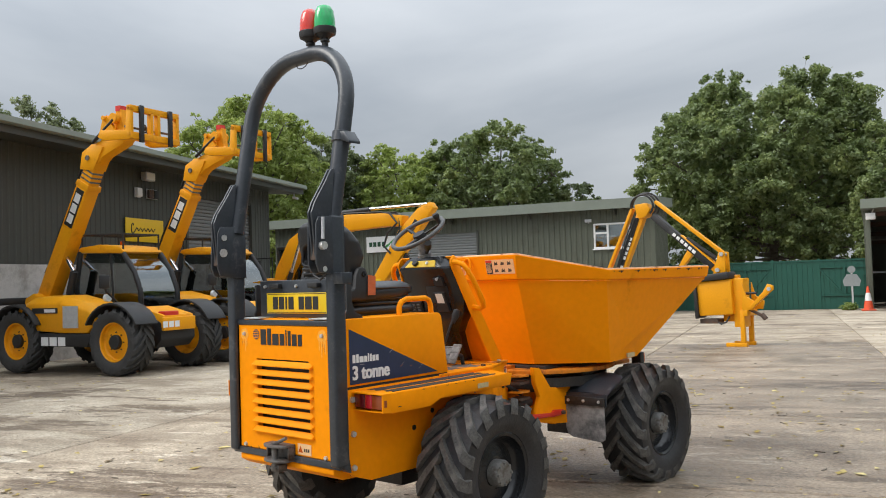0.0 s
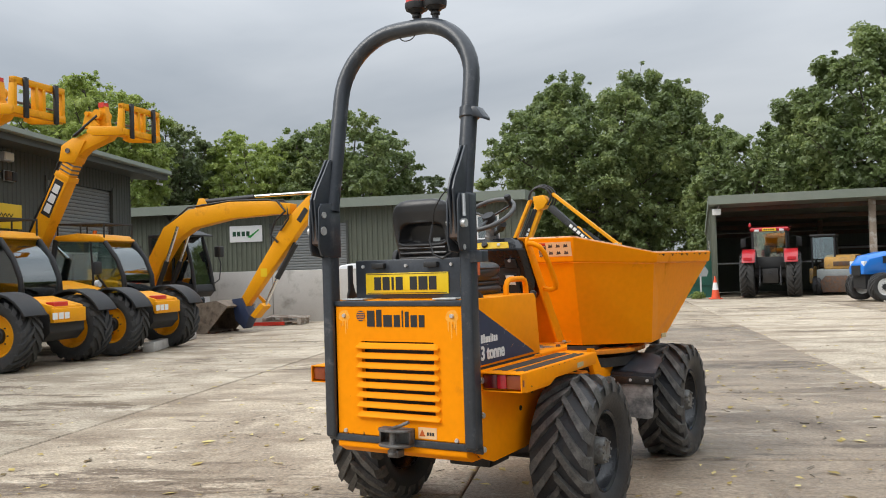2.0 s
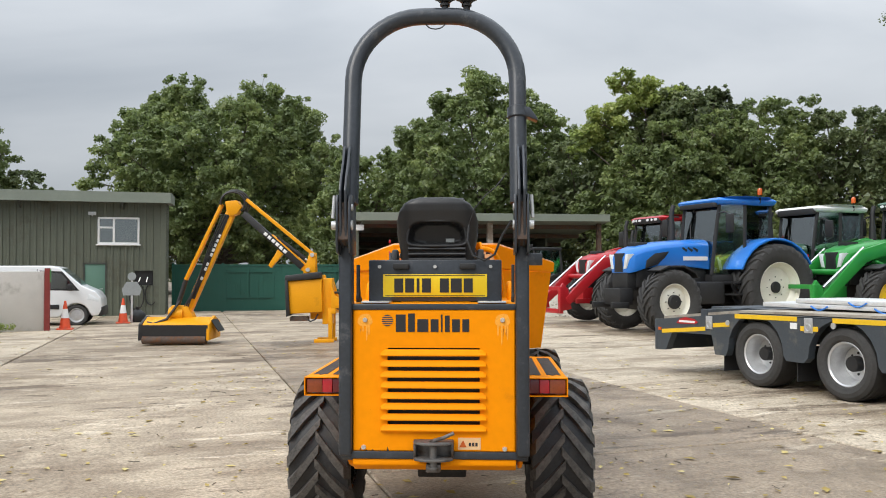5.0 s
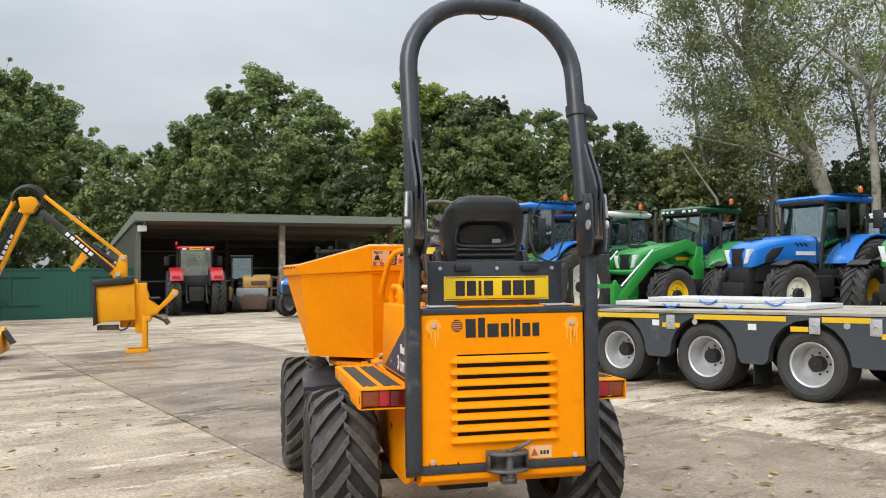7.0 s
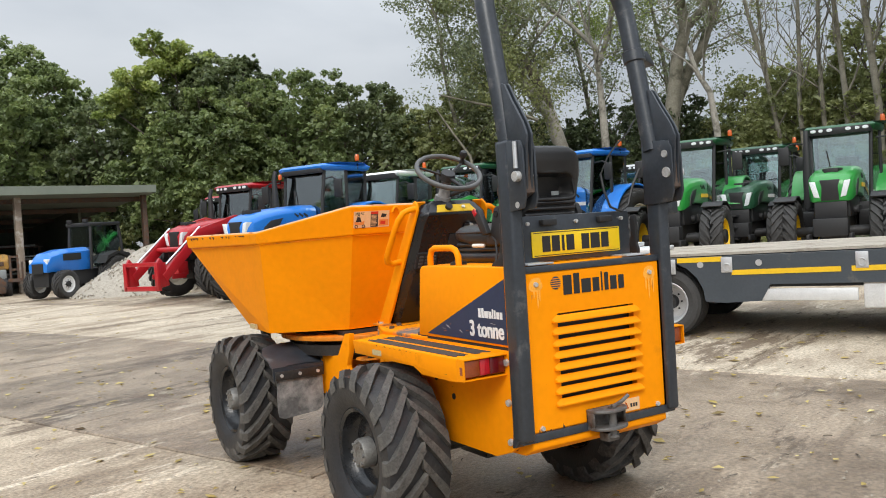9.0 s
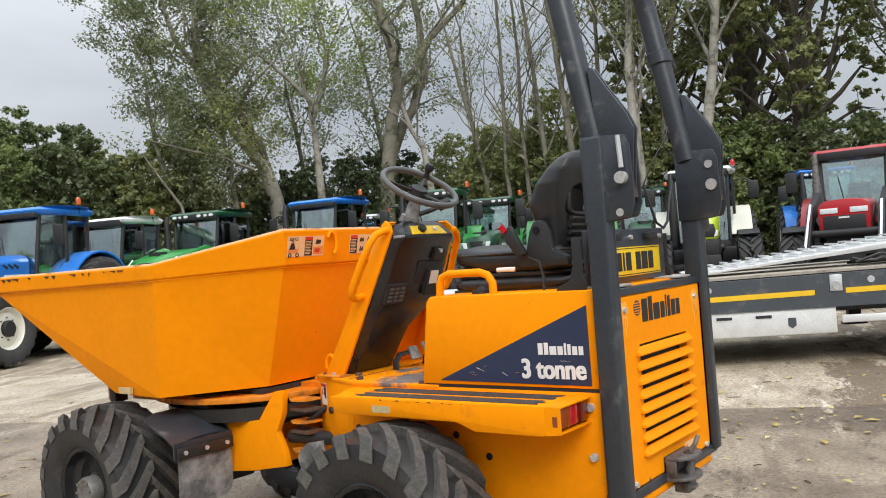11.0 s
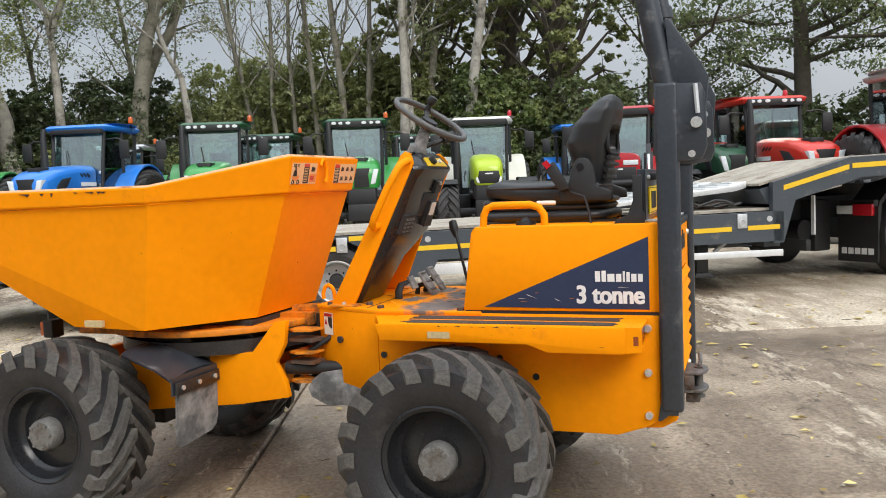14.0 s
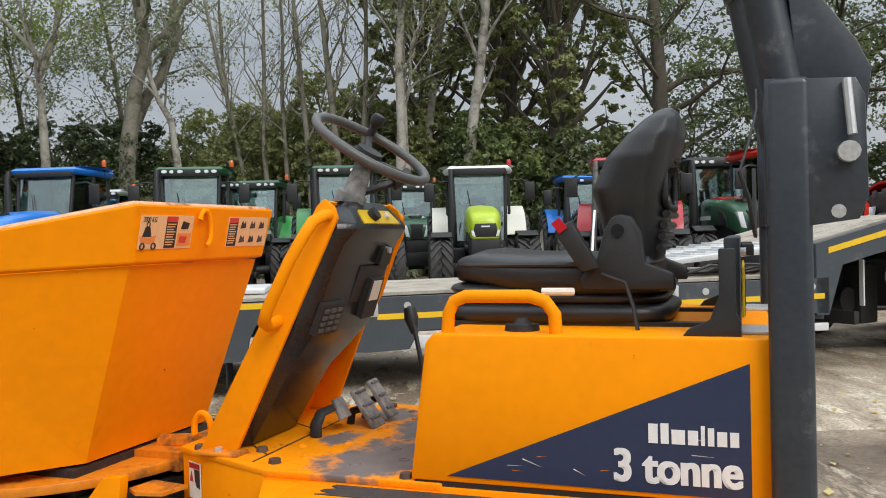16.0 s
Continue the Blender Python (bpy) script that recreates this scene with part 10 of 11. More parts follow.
# ---- van and cars behind the concrete wall ----
def van():
    T = thing("delivery_van", stand(-13.65, 21.0, 19.5), "white small panel van parked behind the concrete wall", "van")
    # y forwards, origin mid-length
    prof = [(-2.1, 0.35), (-2.18, 0.9), (-2.12, 1.45), (-1.98, 1.74), (-1.6, 1.80), (0.70, 1.80), (0.96, 1.74), (1.56, 1.20), (1.96, 1.02), (2.11, 0.82), (2.14, 0.45), (2.05, 0.30), (1.85, 0.28)]
    prof += [(1.42 + 0.37 * math.cos(a), 0.30 + 0.37 * math.sin(a)) for a in [math.pi * 0.1 * i for i in range(1, 10)]]
    prof += [(0.95, 0.25), (-0.9, 0.25)] + [(-1.32 + 0.37 * math.cos(a), 0.30 + 0.37 * math.sin(a)) for a in [math.pi * 0.1 * i for i in range(1, 10)]] + [(-1.75, 0.30)]
    part("body", Form().prism(prof, -0.88, 0.88), WHITE_VAN, T, bevel=0.05, segs=3)
    for s in (-1, 1):
        win = part("cab_window", Form().prism([(0.40, 1.12), (1.40, 1.10), (0.98, 1.58), (0.45, 1.61)], s * 0.875, s * 0.888), DARKGLASS, T)
        part("window_surround", Form().prism([(0.35, 1.07), (1.50, 1.05), (1.02, 1.63), (0.40, 1.66)], s * 0.868, s * 0.882), BLACK, T)
        part("rub_strip", Form().box(min(s * 0.88, s * 0.90), max(s * 0.88, s * 0.90), -0.9, 0.95, 0.50, 0.64), BLACK, T, bevel=0.006)
        part("door_gap", Form().box(min(s * 0.88, s * 0.883), max(s * 0.88, s * 0.883), 0.33, 0.345, 0.4, 1.7), BLACK, T)
        part("door_handle", Form().box(min(s * 0.88, s * 0.905), max(s * 0.88, s * 0.905), 0.42, 0.58, 0.95, 0.99), BLACK, T, bevel=0.006)
        part("wing_mirror", Form().box(min(s * 0.90, s * 1.06), max(s * 0.90, s * 1.06), 1.18, 1.32, 1.06, 1.26), BLACK, T, bevel=0.03)
        part("signage_bar", Form().box(min(s * 0.881, s * 0.884), max(s * 0.881, s * 0.884), -1.7, -1.1, 1.28, 1.36), DARKGREEN_P, T)
        part("signage_bar", Form().box(min(s * 0.881, s * 0.884), max(s * 0.881, s * 0.884), -1.7, -0.9, 0.98, 1.02), BLACK, T)
        part("signage_bar", Form().box(min(s * 0.881, s * 0.884), max(s * 0.881, s * 0.884), 0.1, 0.6, 0.80, 0.83), LIME, T)
        part("headlamp", Form().prism([(1.72, 0.78), (2.06, 0.70), (2.04, 0.82), (1.76, 0.96)], s * 0.70, s * 0.885), LAMP_GLASS, T, bevel=0.01)
    part("bumper", Form().box(-0.87, 0.87, 2.02, 2.16, 0.28, 0.56), BLACK, T, bevel=0.04)
    part("windscreen", Form().sheet([(-0.76, 1.545, 1.225), (0.76, 1.545, 1.225), (0.68, 0.99, 1.725), (-0.68, 0.99, 1.725)], -0.012), DARKGLASS, T)
    w = make_wheel(T, pose(0.74, 1.42, 0.31), 0.315, 0.2, 0.21, RUBBER_CLEAN, GALV, GALV, hub_r=0.04, dish=0.02, plain=True, hub_out=0.0)
    for m in (pose(-0.74, 1.42, 0.31) @ FLIP, pose(0.74, -1.32, 0.31), pose(-0.74, -1.32, 0.31) @ FLIP):
        wheel_again(w, m)


van()


def car(x, y, mat, label):
    T = thing("parked_car", stand(x, y, 200), label, "car", "cars behind the wall")
    prof = [(-2.1, 0.3), (-2.15, 0.8), (-1.7, 0.95), (-1.1, 1.38), (-0.2, 1.46), (0.6, 1.38), (1.25, 0.98), (2.0, 0.82), (2.12, 0.5), (2.05, 0.28)]
    part("body", Form().prism(prof, -0.85, 0.85), mat, T, bevel=0.07, segs=3)
    for s in (-1, 1):
        part("side_window", Form().prism([(-1.2, 1.0), (-0.95, 1.32), (-0.1, 1.38), (0.5, 1.3), (0.95, 0.98)], s * 0.845, s * 0.858), DARKGLASS, T)
    part("windscreen", Form().sheet([(-0.7, 1.22, 1.03), (0.7, 1.22, 1.03), (0.6, 0.63, 1.40), (-0.6, 0.63, 1.40)], -0.012), DARKGLASS, T)
    w = make_wheel(T, pose(0.74, 1.3, 0.31), 0.315, 0.2, 0.21, RUBBER_CLEAN, GALV, GALV, hub_r=0.04, dish=0.02, plain=True, hub_out=0.0)
    for m in (pose(-0.74, 1.3, 0.31) @ FLIP, pose(0.74, -1.3, 0.31), pose(-0.74, -1.3, 0.31) @ FLIP):
        wheel_again(w, m)


car(-18.6, 19.0, WHITE_VAN, "white hatchback car behind the concrete wall")
car(-22.0, 17.6, BLACK_GLOSS, "dark estate car behind the concrete wall")


# ---- cones, cut-out plates, kerb, pallets, gravel ----
def cone(x, y, h, label):
    T = thing("traffic_cone", pose(x, y, gz(x), 0, 0, 20), label, "traffic cone", "cones in the yard")
    r0 = h * 0.19
    part("base", Form().box(-h * 0.26, h * 0.26, -h * 0.26, h * 0.26, 0.0, h * 0.05), CONE, T, bevel=0.012)
    def rr(u):
        return r0 * (1 - u) + h * 0.035 * u
    part("lower_cone", Form().lathe([(rr(0), h * 0.05), (rr(0.36), h * 0.40)], seg=18, axis="z"), CONE, T)
    part("reflective_sleeve", Form().lathe([(rr(0.36) + 0.002, h * 0.40), (rr(0.72) + 0.002, h * 0.72)], seg=18, axis="z"), WHITE, T, "white reflective sleeve")
    part("upper_cone", Form().lathe([(rr(0.72), h * 0.72), (rr(1.0), h * 0.98), (0.001, h)], seg=18, axis="z"), CONE, T)


cone(-11.4, 18.75, 0.80, "red and white traffic cone beside the wall post")
cone(-11.0, 21.6, 0.78, "faded red and white traffic cone before the office")
cone(-4.75, 28.9, 0.86, "red and white traffic cone at the store's corner")
# grey figure-like cut-outs, simplified to plain plates on an added post
for x, y in ((-10.9, 22.0), (-5.45, 29.6)):
    T = thing("sign_stand", pose(x, y, gz(x), 0, 0, 10), "flat pale grey cut-out plates on a post", "sign")
    part("post", Form().box(-0.03, 0.03, 0, 0.04, 0, 1.35), GALV, T)
    part("plate", Form().prism([(-0.26, 0.85), (0.24, 0.85), (0.30, 1.05), (0.16, 1.28), (-0.16, 1.28), (-0.30, 1.05)], -0.02, 0.0, "y"), SIGNGREY, T)
    part("round_plate", Form().cyl((0, -0.02, 1.45), (0, 0.0, 1.45), 0.13, seg=18), SIGNGREY, T)
kb = thing("kerb_stone", pose(-11.75, 8.35, gz(-11.75), 0, 0, 122), "loose weathered concrete kerb lying by the wheels", "kerb")
part("stone", Form().box(0, 3.4, -0.12, 0.12, 0, 0.2), CONC_WALL, kb, bevel=0.02)
bag = thing("rubble_bag", pose(-10.85, 22.3, gz(-10.9)), "black rubbish bag by the office door", "bag")
part("bag", Form().loft([[(r * math.cos(t) * (1 + 0.15 * math.sin(3 * t)), r * math.sin(t), z) for t in [2 * math.pi * q / 12 for q in range(12)]] for z, r in ((0, 0.2), (0.15, 0.26), (0.3, 0.2), (0.4, 0.08))]), BLACK, bag, smooth=60)
part("tie", Form().cyl((0, 0, 0.38), (0.02, 0, 0.48), 0.05, 0.07), BLACK, bag)
pal = thing("pallet_stack", pose(-14.6, 16.0, gz(-14.6), 0, 0, 25), "broken brown pallets leaning in a low stack", "pallet")
for k in range(2):
    for j in range(5):
        part("board", Form().box(-0.6, 0.6, -0.5 + 0.22 * j, -0.36 + 0.22 * j, 0.10 + 0.13 * k, 0.125 + 0.13 * k), WOODPOST, pal, at=pose(0.06 * k, 0.05 * k, 0, 0, 3 * k, 7 * k))
    for j in range(3):
        part("bearer", Form().box(-0.6 + 0.53 * j, -0.5 + 0.53 * j, -0.5, 0.52, 0.0 + 0.13 * k, 0.10 + 0.13 * k), WOODPOST, pal)
part("red_beam", Form().box(-0.9, 0.1, -0.62, -0.54, 0.02, 0.12), BRIGHTRED, pal)

# gravel heap: a mound with loose stones
def gravel_heap():
    T = tagged(new("gravel_heap"), "pale heap of loose gravel beside the small tractor", "gravel")
    T.matrix_basis = pose(3.7, 25.0, gz(3.7)) @ Matrix.Diagonal((1.25, 1.25, 1.3, 1))
    f = Form()
    rg = random.Random(8)
    nr, na = 9, 26
    for i in range(nr):
        r = 1.9 * i / (nr - 1)
        for a in range(na):
            t = 2 * math.pi * a / na
            z = 1.15 * max(0.0, 1 - (r / 1.9) ** 1.15) + (rg.uniform(-0.05, 0.05) if 0 < i < nr - 1 else 0)
            f.v.append((r * math.cos(t) * 1.1, r * math.sin(t), z - (0.05 if i == nr - 1 else 0)))
    f.f = [(i * na + a, i * na + (a + 1) % na, (i + 1) * na + (a + 1) % na, (i + 1) * na + a) for i in range(nr - 1) for a in range(na)]
    part("mound", f, GRAVEL, T, smooth=60)
    s = Form()
    for k in range(900):
        t, r = rg.uniform(0, 2 * math.pi), 1.95 * math.sqrt(rg.random())
        z = 1.15 * max(0.0, 1 - (r / 1.9) ** 1.15)
        q = rg.uniform(0.015, 0.05)
        c = Vector((r * math.cos(t) * 1.1, r * math.sin(t), z))
        ro = Euler((rg.uniform(0, 3), rg.uniform(0, 3), rg.uniform(0, 3))).to_matrix()
        s.add([c + ro @ Vector(v) * q for v in ((1, 0, 0), (-1, 0, 0), (0, 0.8, 0), (0, -0.8, 0), (0, 0, 0.7), (0, 0, -0.7))], [(0, 2, 4), (2, 1, 4), (1, 3, 4), (3, 0, 4), (2, 0, 5), (1, 2, 5), (3, 1, 5), (0, 3, 5)])
    st = part("loose_stones", s, GRAVEL, T, smooth=0)
    tagged(st, kind="stuff")


gravel_heap()


# ---- trees and undergrowth ----
def leaf_material(name, dark, colour, light, through_light=0.35, patch=0.45):
    """Leaves that vary one by one and, more broadly, from bough to bough."""
    m = bpy.data.materials.new(name)
    m.use_nodes = True
    n, l = m.node_tree.nodes, m.node_tree.links
    n.clear()
    out = n.new("ShaderNodeOutputMaterial")
    geo = n.new("ShaderNodeNewGeometry")
    co = n.new("ShaderNodeTexCoord")
    noise = n.new("ShaderNodeTexNoise")
    noise.inputs["Scale"].default_value, noise.inputs["Detail"].default_value = patch, 4.0
    l.new(co.outputs["Object"], noise.inputs["Vector"])
    wide = n.new("ShaderNodeMapRange")
    wide.inputs["From Min"].default_value, wide.inputs["From Max"].default_value = 0.32, 0.68
    l.new(noise.outputs["Fac"], wide.inputs["Value"])
    both = n.new("ShaderNodeMix")
    both.inputs["Factor"].default_value = 0.42
    l.new(wide.outputs[0], both.inputs["A"])
    l.new(geo.outputs["Random Per Island"], both.inputs["B"])
    ramp = n.new("ShaderNodeValToRGB")
    e = ramp.color_ramp.elements
    e[0].position, e[0].color = 0.12, (*dark, 1)
    e[1].position, e[1].color = 0.92, (*light, 1)
    mid = ramp.color_ramp.elements.new(0.52)
    mid.color = (*colour, 1)
    l.new(both.outputs["Result"], ramp.inputs[0])
    df, tl, gl = n.new("ShaderNodeBsdfDiffuse"), n.new("ShaderNodeBsdfTranslucent"), n.new("ShaderNodeBsdfGlossy")
    gl.inputs["Roughness"].default_value = 0.5
    gl.inputs["Color"].default_value = (0.9, 0.95, 0.9, 1)
    l.new(ramp.outputs[0], df.inputs["Color"])
    l.new(ramp.outputs[0], tl.inputs["Color"])
    a, b = n.new("ShaderNodeMixShader"), n.new("ShaderNodeMixShader")
    a.inputs[0].default_value, b.inputs[0].default_value = through_light, 0.04
    l.new(df.outputs[0], a.inputs[1])
    l.new(tl.outputs[0], a.inputs[2])
    l.new(a.outputs[0], b.inputs[1])
    l.new(gl.outputs[0], b.inputs[2])
    l.new(b.outputs[0], out.inputs["Surface"])
    return m


LEAF_OAK = leaf_material("oak_leaves", (0.118, 0.158, 0.056), (0.192, 0.250, 0.085), (0.35, 0.40, 0.14), 0.50)
LEAF_BRIGHT = leaf_material("fresh_green_leaves", (0.205, 0.265, 0.062), (0.32, 0.395, 0.096), (0.49, 0.55, 0.17), 0.55)
LEAF_YELLOW = leaf_material("yellow_green_leaves", (0.17, 0.225, 0.055), (0.29, 0.36, 0.085), (0.48, 0.52, 0.16), 0.50)
LEAF_DARK = leaf_material("dark_leaves", (0.095, 0.122, 0.054), (0.155, 0.195, 0.080), (0.28, 0.32, 0.135), 0.48)
LEAF_IVY = leaf_material("ivy_leaves", (0.042, 0.060, 0.026), (0.078, 0.105, 0.042), (0.155, 0.19, 0.078), 0.35)
LEAF_WILLOW = leaf_material("grey_green_leaves", (0.115, 0.140, 0.066), (0.20, 0.235, 0.112), (0.35, 0.39, 0.205), 0.48)
LEAF_SHRUB = leaf_material("olive_shrub_leaves", (0.165, 0.185, 0.068), (0.27, 0.295, 0.108), (0.42, 0.44, 0.18), 0.55)
BARK = material("grey_brown_bark", (0.13, 0.11, 0.085), 0.9, vary=0.35, scale=5, fine=40, bump=0.5)
BARK_PALE = material("pale_grey_bark", (0.40, 0.375, 0.325), 0.9, vary=0.35, scale=2.5, fine=30, bump=0.4, dirt=(0.10, 0.092, 0.070), dirt_amount=0.42, dirt_scale=1.6)
BARK_OLIVE = material("mossy_grey_bark", (0.215, 0.20, 0.155), 0.9, vary=0.35, scale=3, fine=30, bump=0.4, dirt=(0.075, 0.070, 0.045), dirt_amount=0.42, dirt_scale=1.6)


def leaf_mesh(name, centres, spreads, counts, size, mat, seed, droop=0.0, flat=1.0, loose=0.38, hollow=0.35):
    """Many small bent leaf sprays round the given centres, facing outwards and up from each clump."""
    counts = np.asarray(counts)
    r = np.random.default_rng(seed)
    c = np.repeat(np.asarray(centres), counts, axis=0)
    sp = np.repeat(np.asarray(spreads), counts, axis=0)
    n = len(c)
    d = r.normal(size=(n, 3))
    d /= np.linalg.norm(d, axis=1)[:, None]
    p = c + d * (sp * (hollow + (1.05 - hollow) * r.random((n, 1)) ** 0.6)) * np.array((1.0, 1.0, flat))
    nn = d * 0.8 + r.normal(size=(n, 3)) * loose
    nn[:, 2] += 0.55
    nn /= np.linalg.norm(nn, axis=1)[:, None]
    a = r.normal(size=(n, 3))
    a[:, 2] -= droop
    a = np.cross(nn, a)
    a /= np.linalg.norm(a, axis=1)[:, None] + 1e-9
    b = np.cross(nn, a)
    s = np.repeat(np.broadcast_to(np.asarray(size, dtype=float), (len(counts),)), counts)[:, None] * (0.55 + 0.9 * r.random((n, 1)))
    w = s * 0.62
    v = np.empty((n, 3, 3))
    v[:, 0] = p - a * s * 0.5 - nn * s * 0.12
    v[:, 1] = p + b * w * 0.62 + a * s * 0.30
    v[:, 2] = p - b * w * 0.62 + a * s * 0.38
    me = bpy.data.meshes.new(name)
    me.vertices.add(3 * n)
    me.vertices.foreach_set("co", v.reshape(-1).astype(np.float32))
    me.loops.add(3 * n)
    me.loops.foreach_set("vertex_index", np.arange(3 * n, dtype=np.int32))
    me.polygons.add(n)
    me.polygons.foreach_set("loop_start", np.arange(0, 3 * n, 3, dtype=np.int32))
    me.update(calc_edges=True)
    me.materials.append(mat)
    return me


def limb(form, rg, start, way, length, radius, depth, tips, wander=0.25, kids=2, up=0.15, spread=0.75):
    """A tapering crooked limb that forks; points along the last ones are gathered in tips."""
    pts, rs = [start], [radius]
    d = way.normalized()
    n = 5
    for i in range(n):
        d = (d + Vector((rg.gauss(0, wander), rg.gauss(0, wander), rg.gauss(0, wander * 0.6) + up * 0.25)) * 0.5).normalized()
        pts.append(pts[-1] + d * (length / n))
        rs.append(max(0.007, radius * (1 - 0.6 * (i + 1) / n)))
    form.tube(pts, rs, seg=7 if radius > 0.12 else 5 if radius > 0.04 else 3)
    if depth == 0:
        tips += [pts[-1], pts[3], pts[1]]
        return
    for k in range(kids):
        u = 0.35 + 0.6 * (k + rg.random() * 0.7) / kids
        i = min(n, max(1, int(u * n)))
        side = Vector((rg.gauss(0, 1), rg.gauss(0, 1), rg.gauss(0.05, 0.45)))
        w = (d * 0.55 + side.normalized() * spread + Vector((0, 0, up))).normalized()
        limb(form, rg, pts[i], w, length * rg.uniform(0.55, 0.78), rs[i] * 0.6, depth - 1, tips, wander, kids, up, spread)
    limb(form, rg, pts[-1], d, length * 0.62, rs[-1] * 0.9, depth - 1, tips, wander, kids, up, spread)


def broadleaf(x, y, height, width, mat, seed, leaves=60000, size=0.2, base=0.1, label="large green broadleaf tree beyond the yard", gaps=0.0, boughs=(), sprays=None, nb=22, layered=0.75):
    """A full-crowned tree: trunk, limbs, and boughs that carry many small uneven clumps of leaves."""
    rg = random.Random(seed)
    T = thing("tree", pose(x, y, gz(x)), label, "tree", "trees round the yard")
    f = Form()
    h0, tr = height * max(0.14, base), height * 0.020
    trunk = [Vector((0, 0, -0.2)), Vector((rg.uniform(-0.2, 0.2), rg.uniform(-0.2, 0.2), h0)), Vector((rg.uniform(-0.5, 0.5), rg.uniform(-0.5, 0.5), height * 0.5)), Vector((0, 0, height * 0.8))]
    f.tube(trunk, [tr * 1.4, tr, tr * 0.6, tr * 0.15], seg=9)
    hz = height * (1 - base) / 2
    cz = height * base + hz
    big = []
    nb = int(nb * 2.2)
    for k in range(nb):
        t = 2.39996 * k + rg.uniform(-0.35, 0.35)
        u = -0.80 + 1.72 * (k + 0.5) / nb
        rr = max(0.10, 1 - abs(u) ** 2.3) ** 0.5
        q = rg.uniform(0.66, 0.90)
        R = min(width, 1.6 * hz) * rg.uniform(0.10, 0.155)
        big.append((Vector((width / 2 * rr * q * math.cos(t), width / 2 * rr * q * math.sin(t), cz + hz * u * rg.uniform(0.86, 0.95))), R, 0))
    big += [(Vector((dx, dy, z)), R, 1) for dx, dy, z, R in boughs]
    cl, sp, kind = [], [], []
    for c, R, out in big:
        axis = Vector((c.x, c.y, (c.z - cz) * 1.1 + hz * 0.35))
        axis.normalize()
        ncl = 24
        for j in range(ncl):
            w = Vector((rg.gauss(0, 1), rg.gauss(0, 1), rg.gauss(0.15, 0.9))).normalized()
            if w.dot(axis) < -0.25:
                w = w + axis * 1.2
                w.normalize()
            if rg.random() < gaps:
                continue
            o = c + w * R * (rg.uniform(0.4, 1.0) if out else rg.uniform(0.45, 1.25) if j % 3 else rg.uniform(1.0, 1.28))
            cl.append(tuple(o))
            sp.append(R * rg.uniform(0.22, 0.42) if j % 3 else R * rg.uniform(0.10, 0.22))
            kind.append(out if rg.random() < 0.8 else 0)
        a = trunk[1].lerp(trunk[3], max(0.0, min(1.0, (c.z - h0) / (height * 0.85) * 0.75)))
        f.tube([a, a.lerp(c, 0.5) + Vector((rg.uniform(-0.4, 0.4), rg.uniform(-0.4, 0.4), rg.uniform(-0.3, 0.4))), c, c + axis * R * 0.8], [tr * 0.42, tr * 0.28, tr * 0.14, 0.012], seg=5)
        for j in range(5):
            e = Vector(cl[-1 - j]) if len(cl) > 5 else c
            f.tube([c, c.lerp(e, 0.5) + Vector((0, 0, rg.uniform(-0.2, 0.1))), e], [tr * 0.10, tr * 0.06, 0.008], seg=3)
    cl, sp, kind = np.array(cl), np.array(sp), np.array(kind)
    part("trunk", f, BARK, T, smooth=60)
    vol = sp ** 2
    counts = np.maximum(10, (leaves * vol / vol.sum()).astype(int))
    for want, mt in ((0, mat), (1, sprays or mat)):
        if (kind == want).any():
            k = kind == want
            ob = new("crown", leaf_mesh("crown", cl[k], sp[k][:, None], counts[k], size, mt, seed + want, flat=layered, loose=0.6, hollow=0.1))
            ob.parent = T
    # leaves deeper in the crown close most of the gaps
    ci, si = [tuple(c * 0.72 + Vector((0, 0, cz * 0.28))) for c, R, out in big if not out], [[R * 1.5] for c, R, out in big if not out]
    if gaps > 0.2:
        return T
    ob = new("inner_crown", leaf_mesh("inner_crown", ci, si, np.full(len(ci), int(leaves * 0.16 * (1 - gaps) / len(ci))), size * 1.5, mat, seed + 7, flat=0.8))
    ob.parent = T
    return T


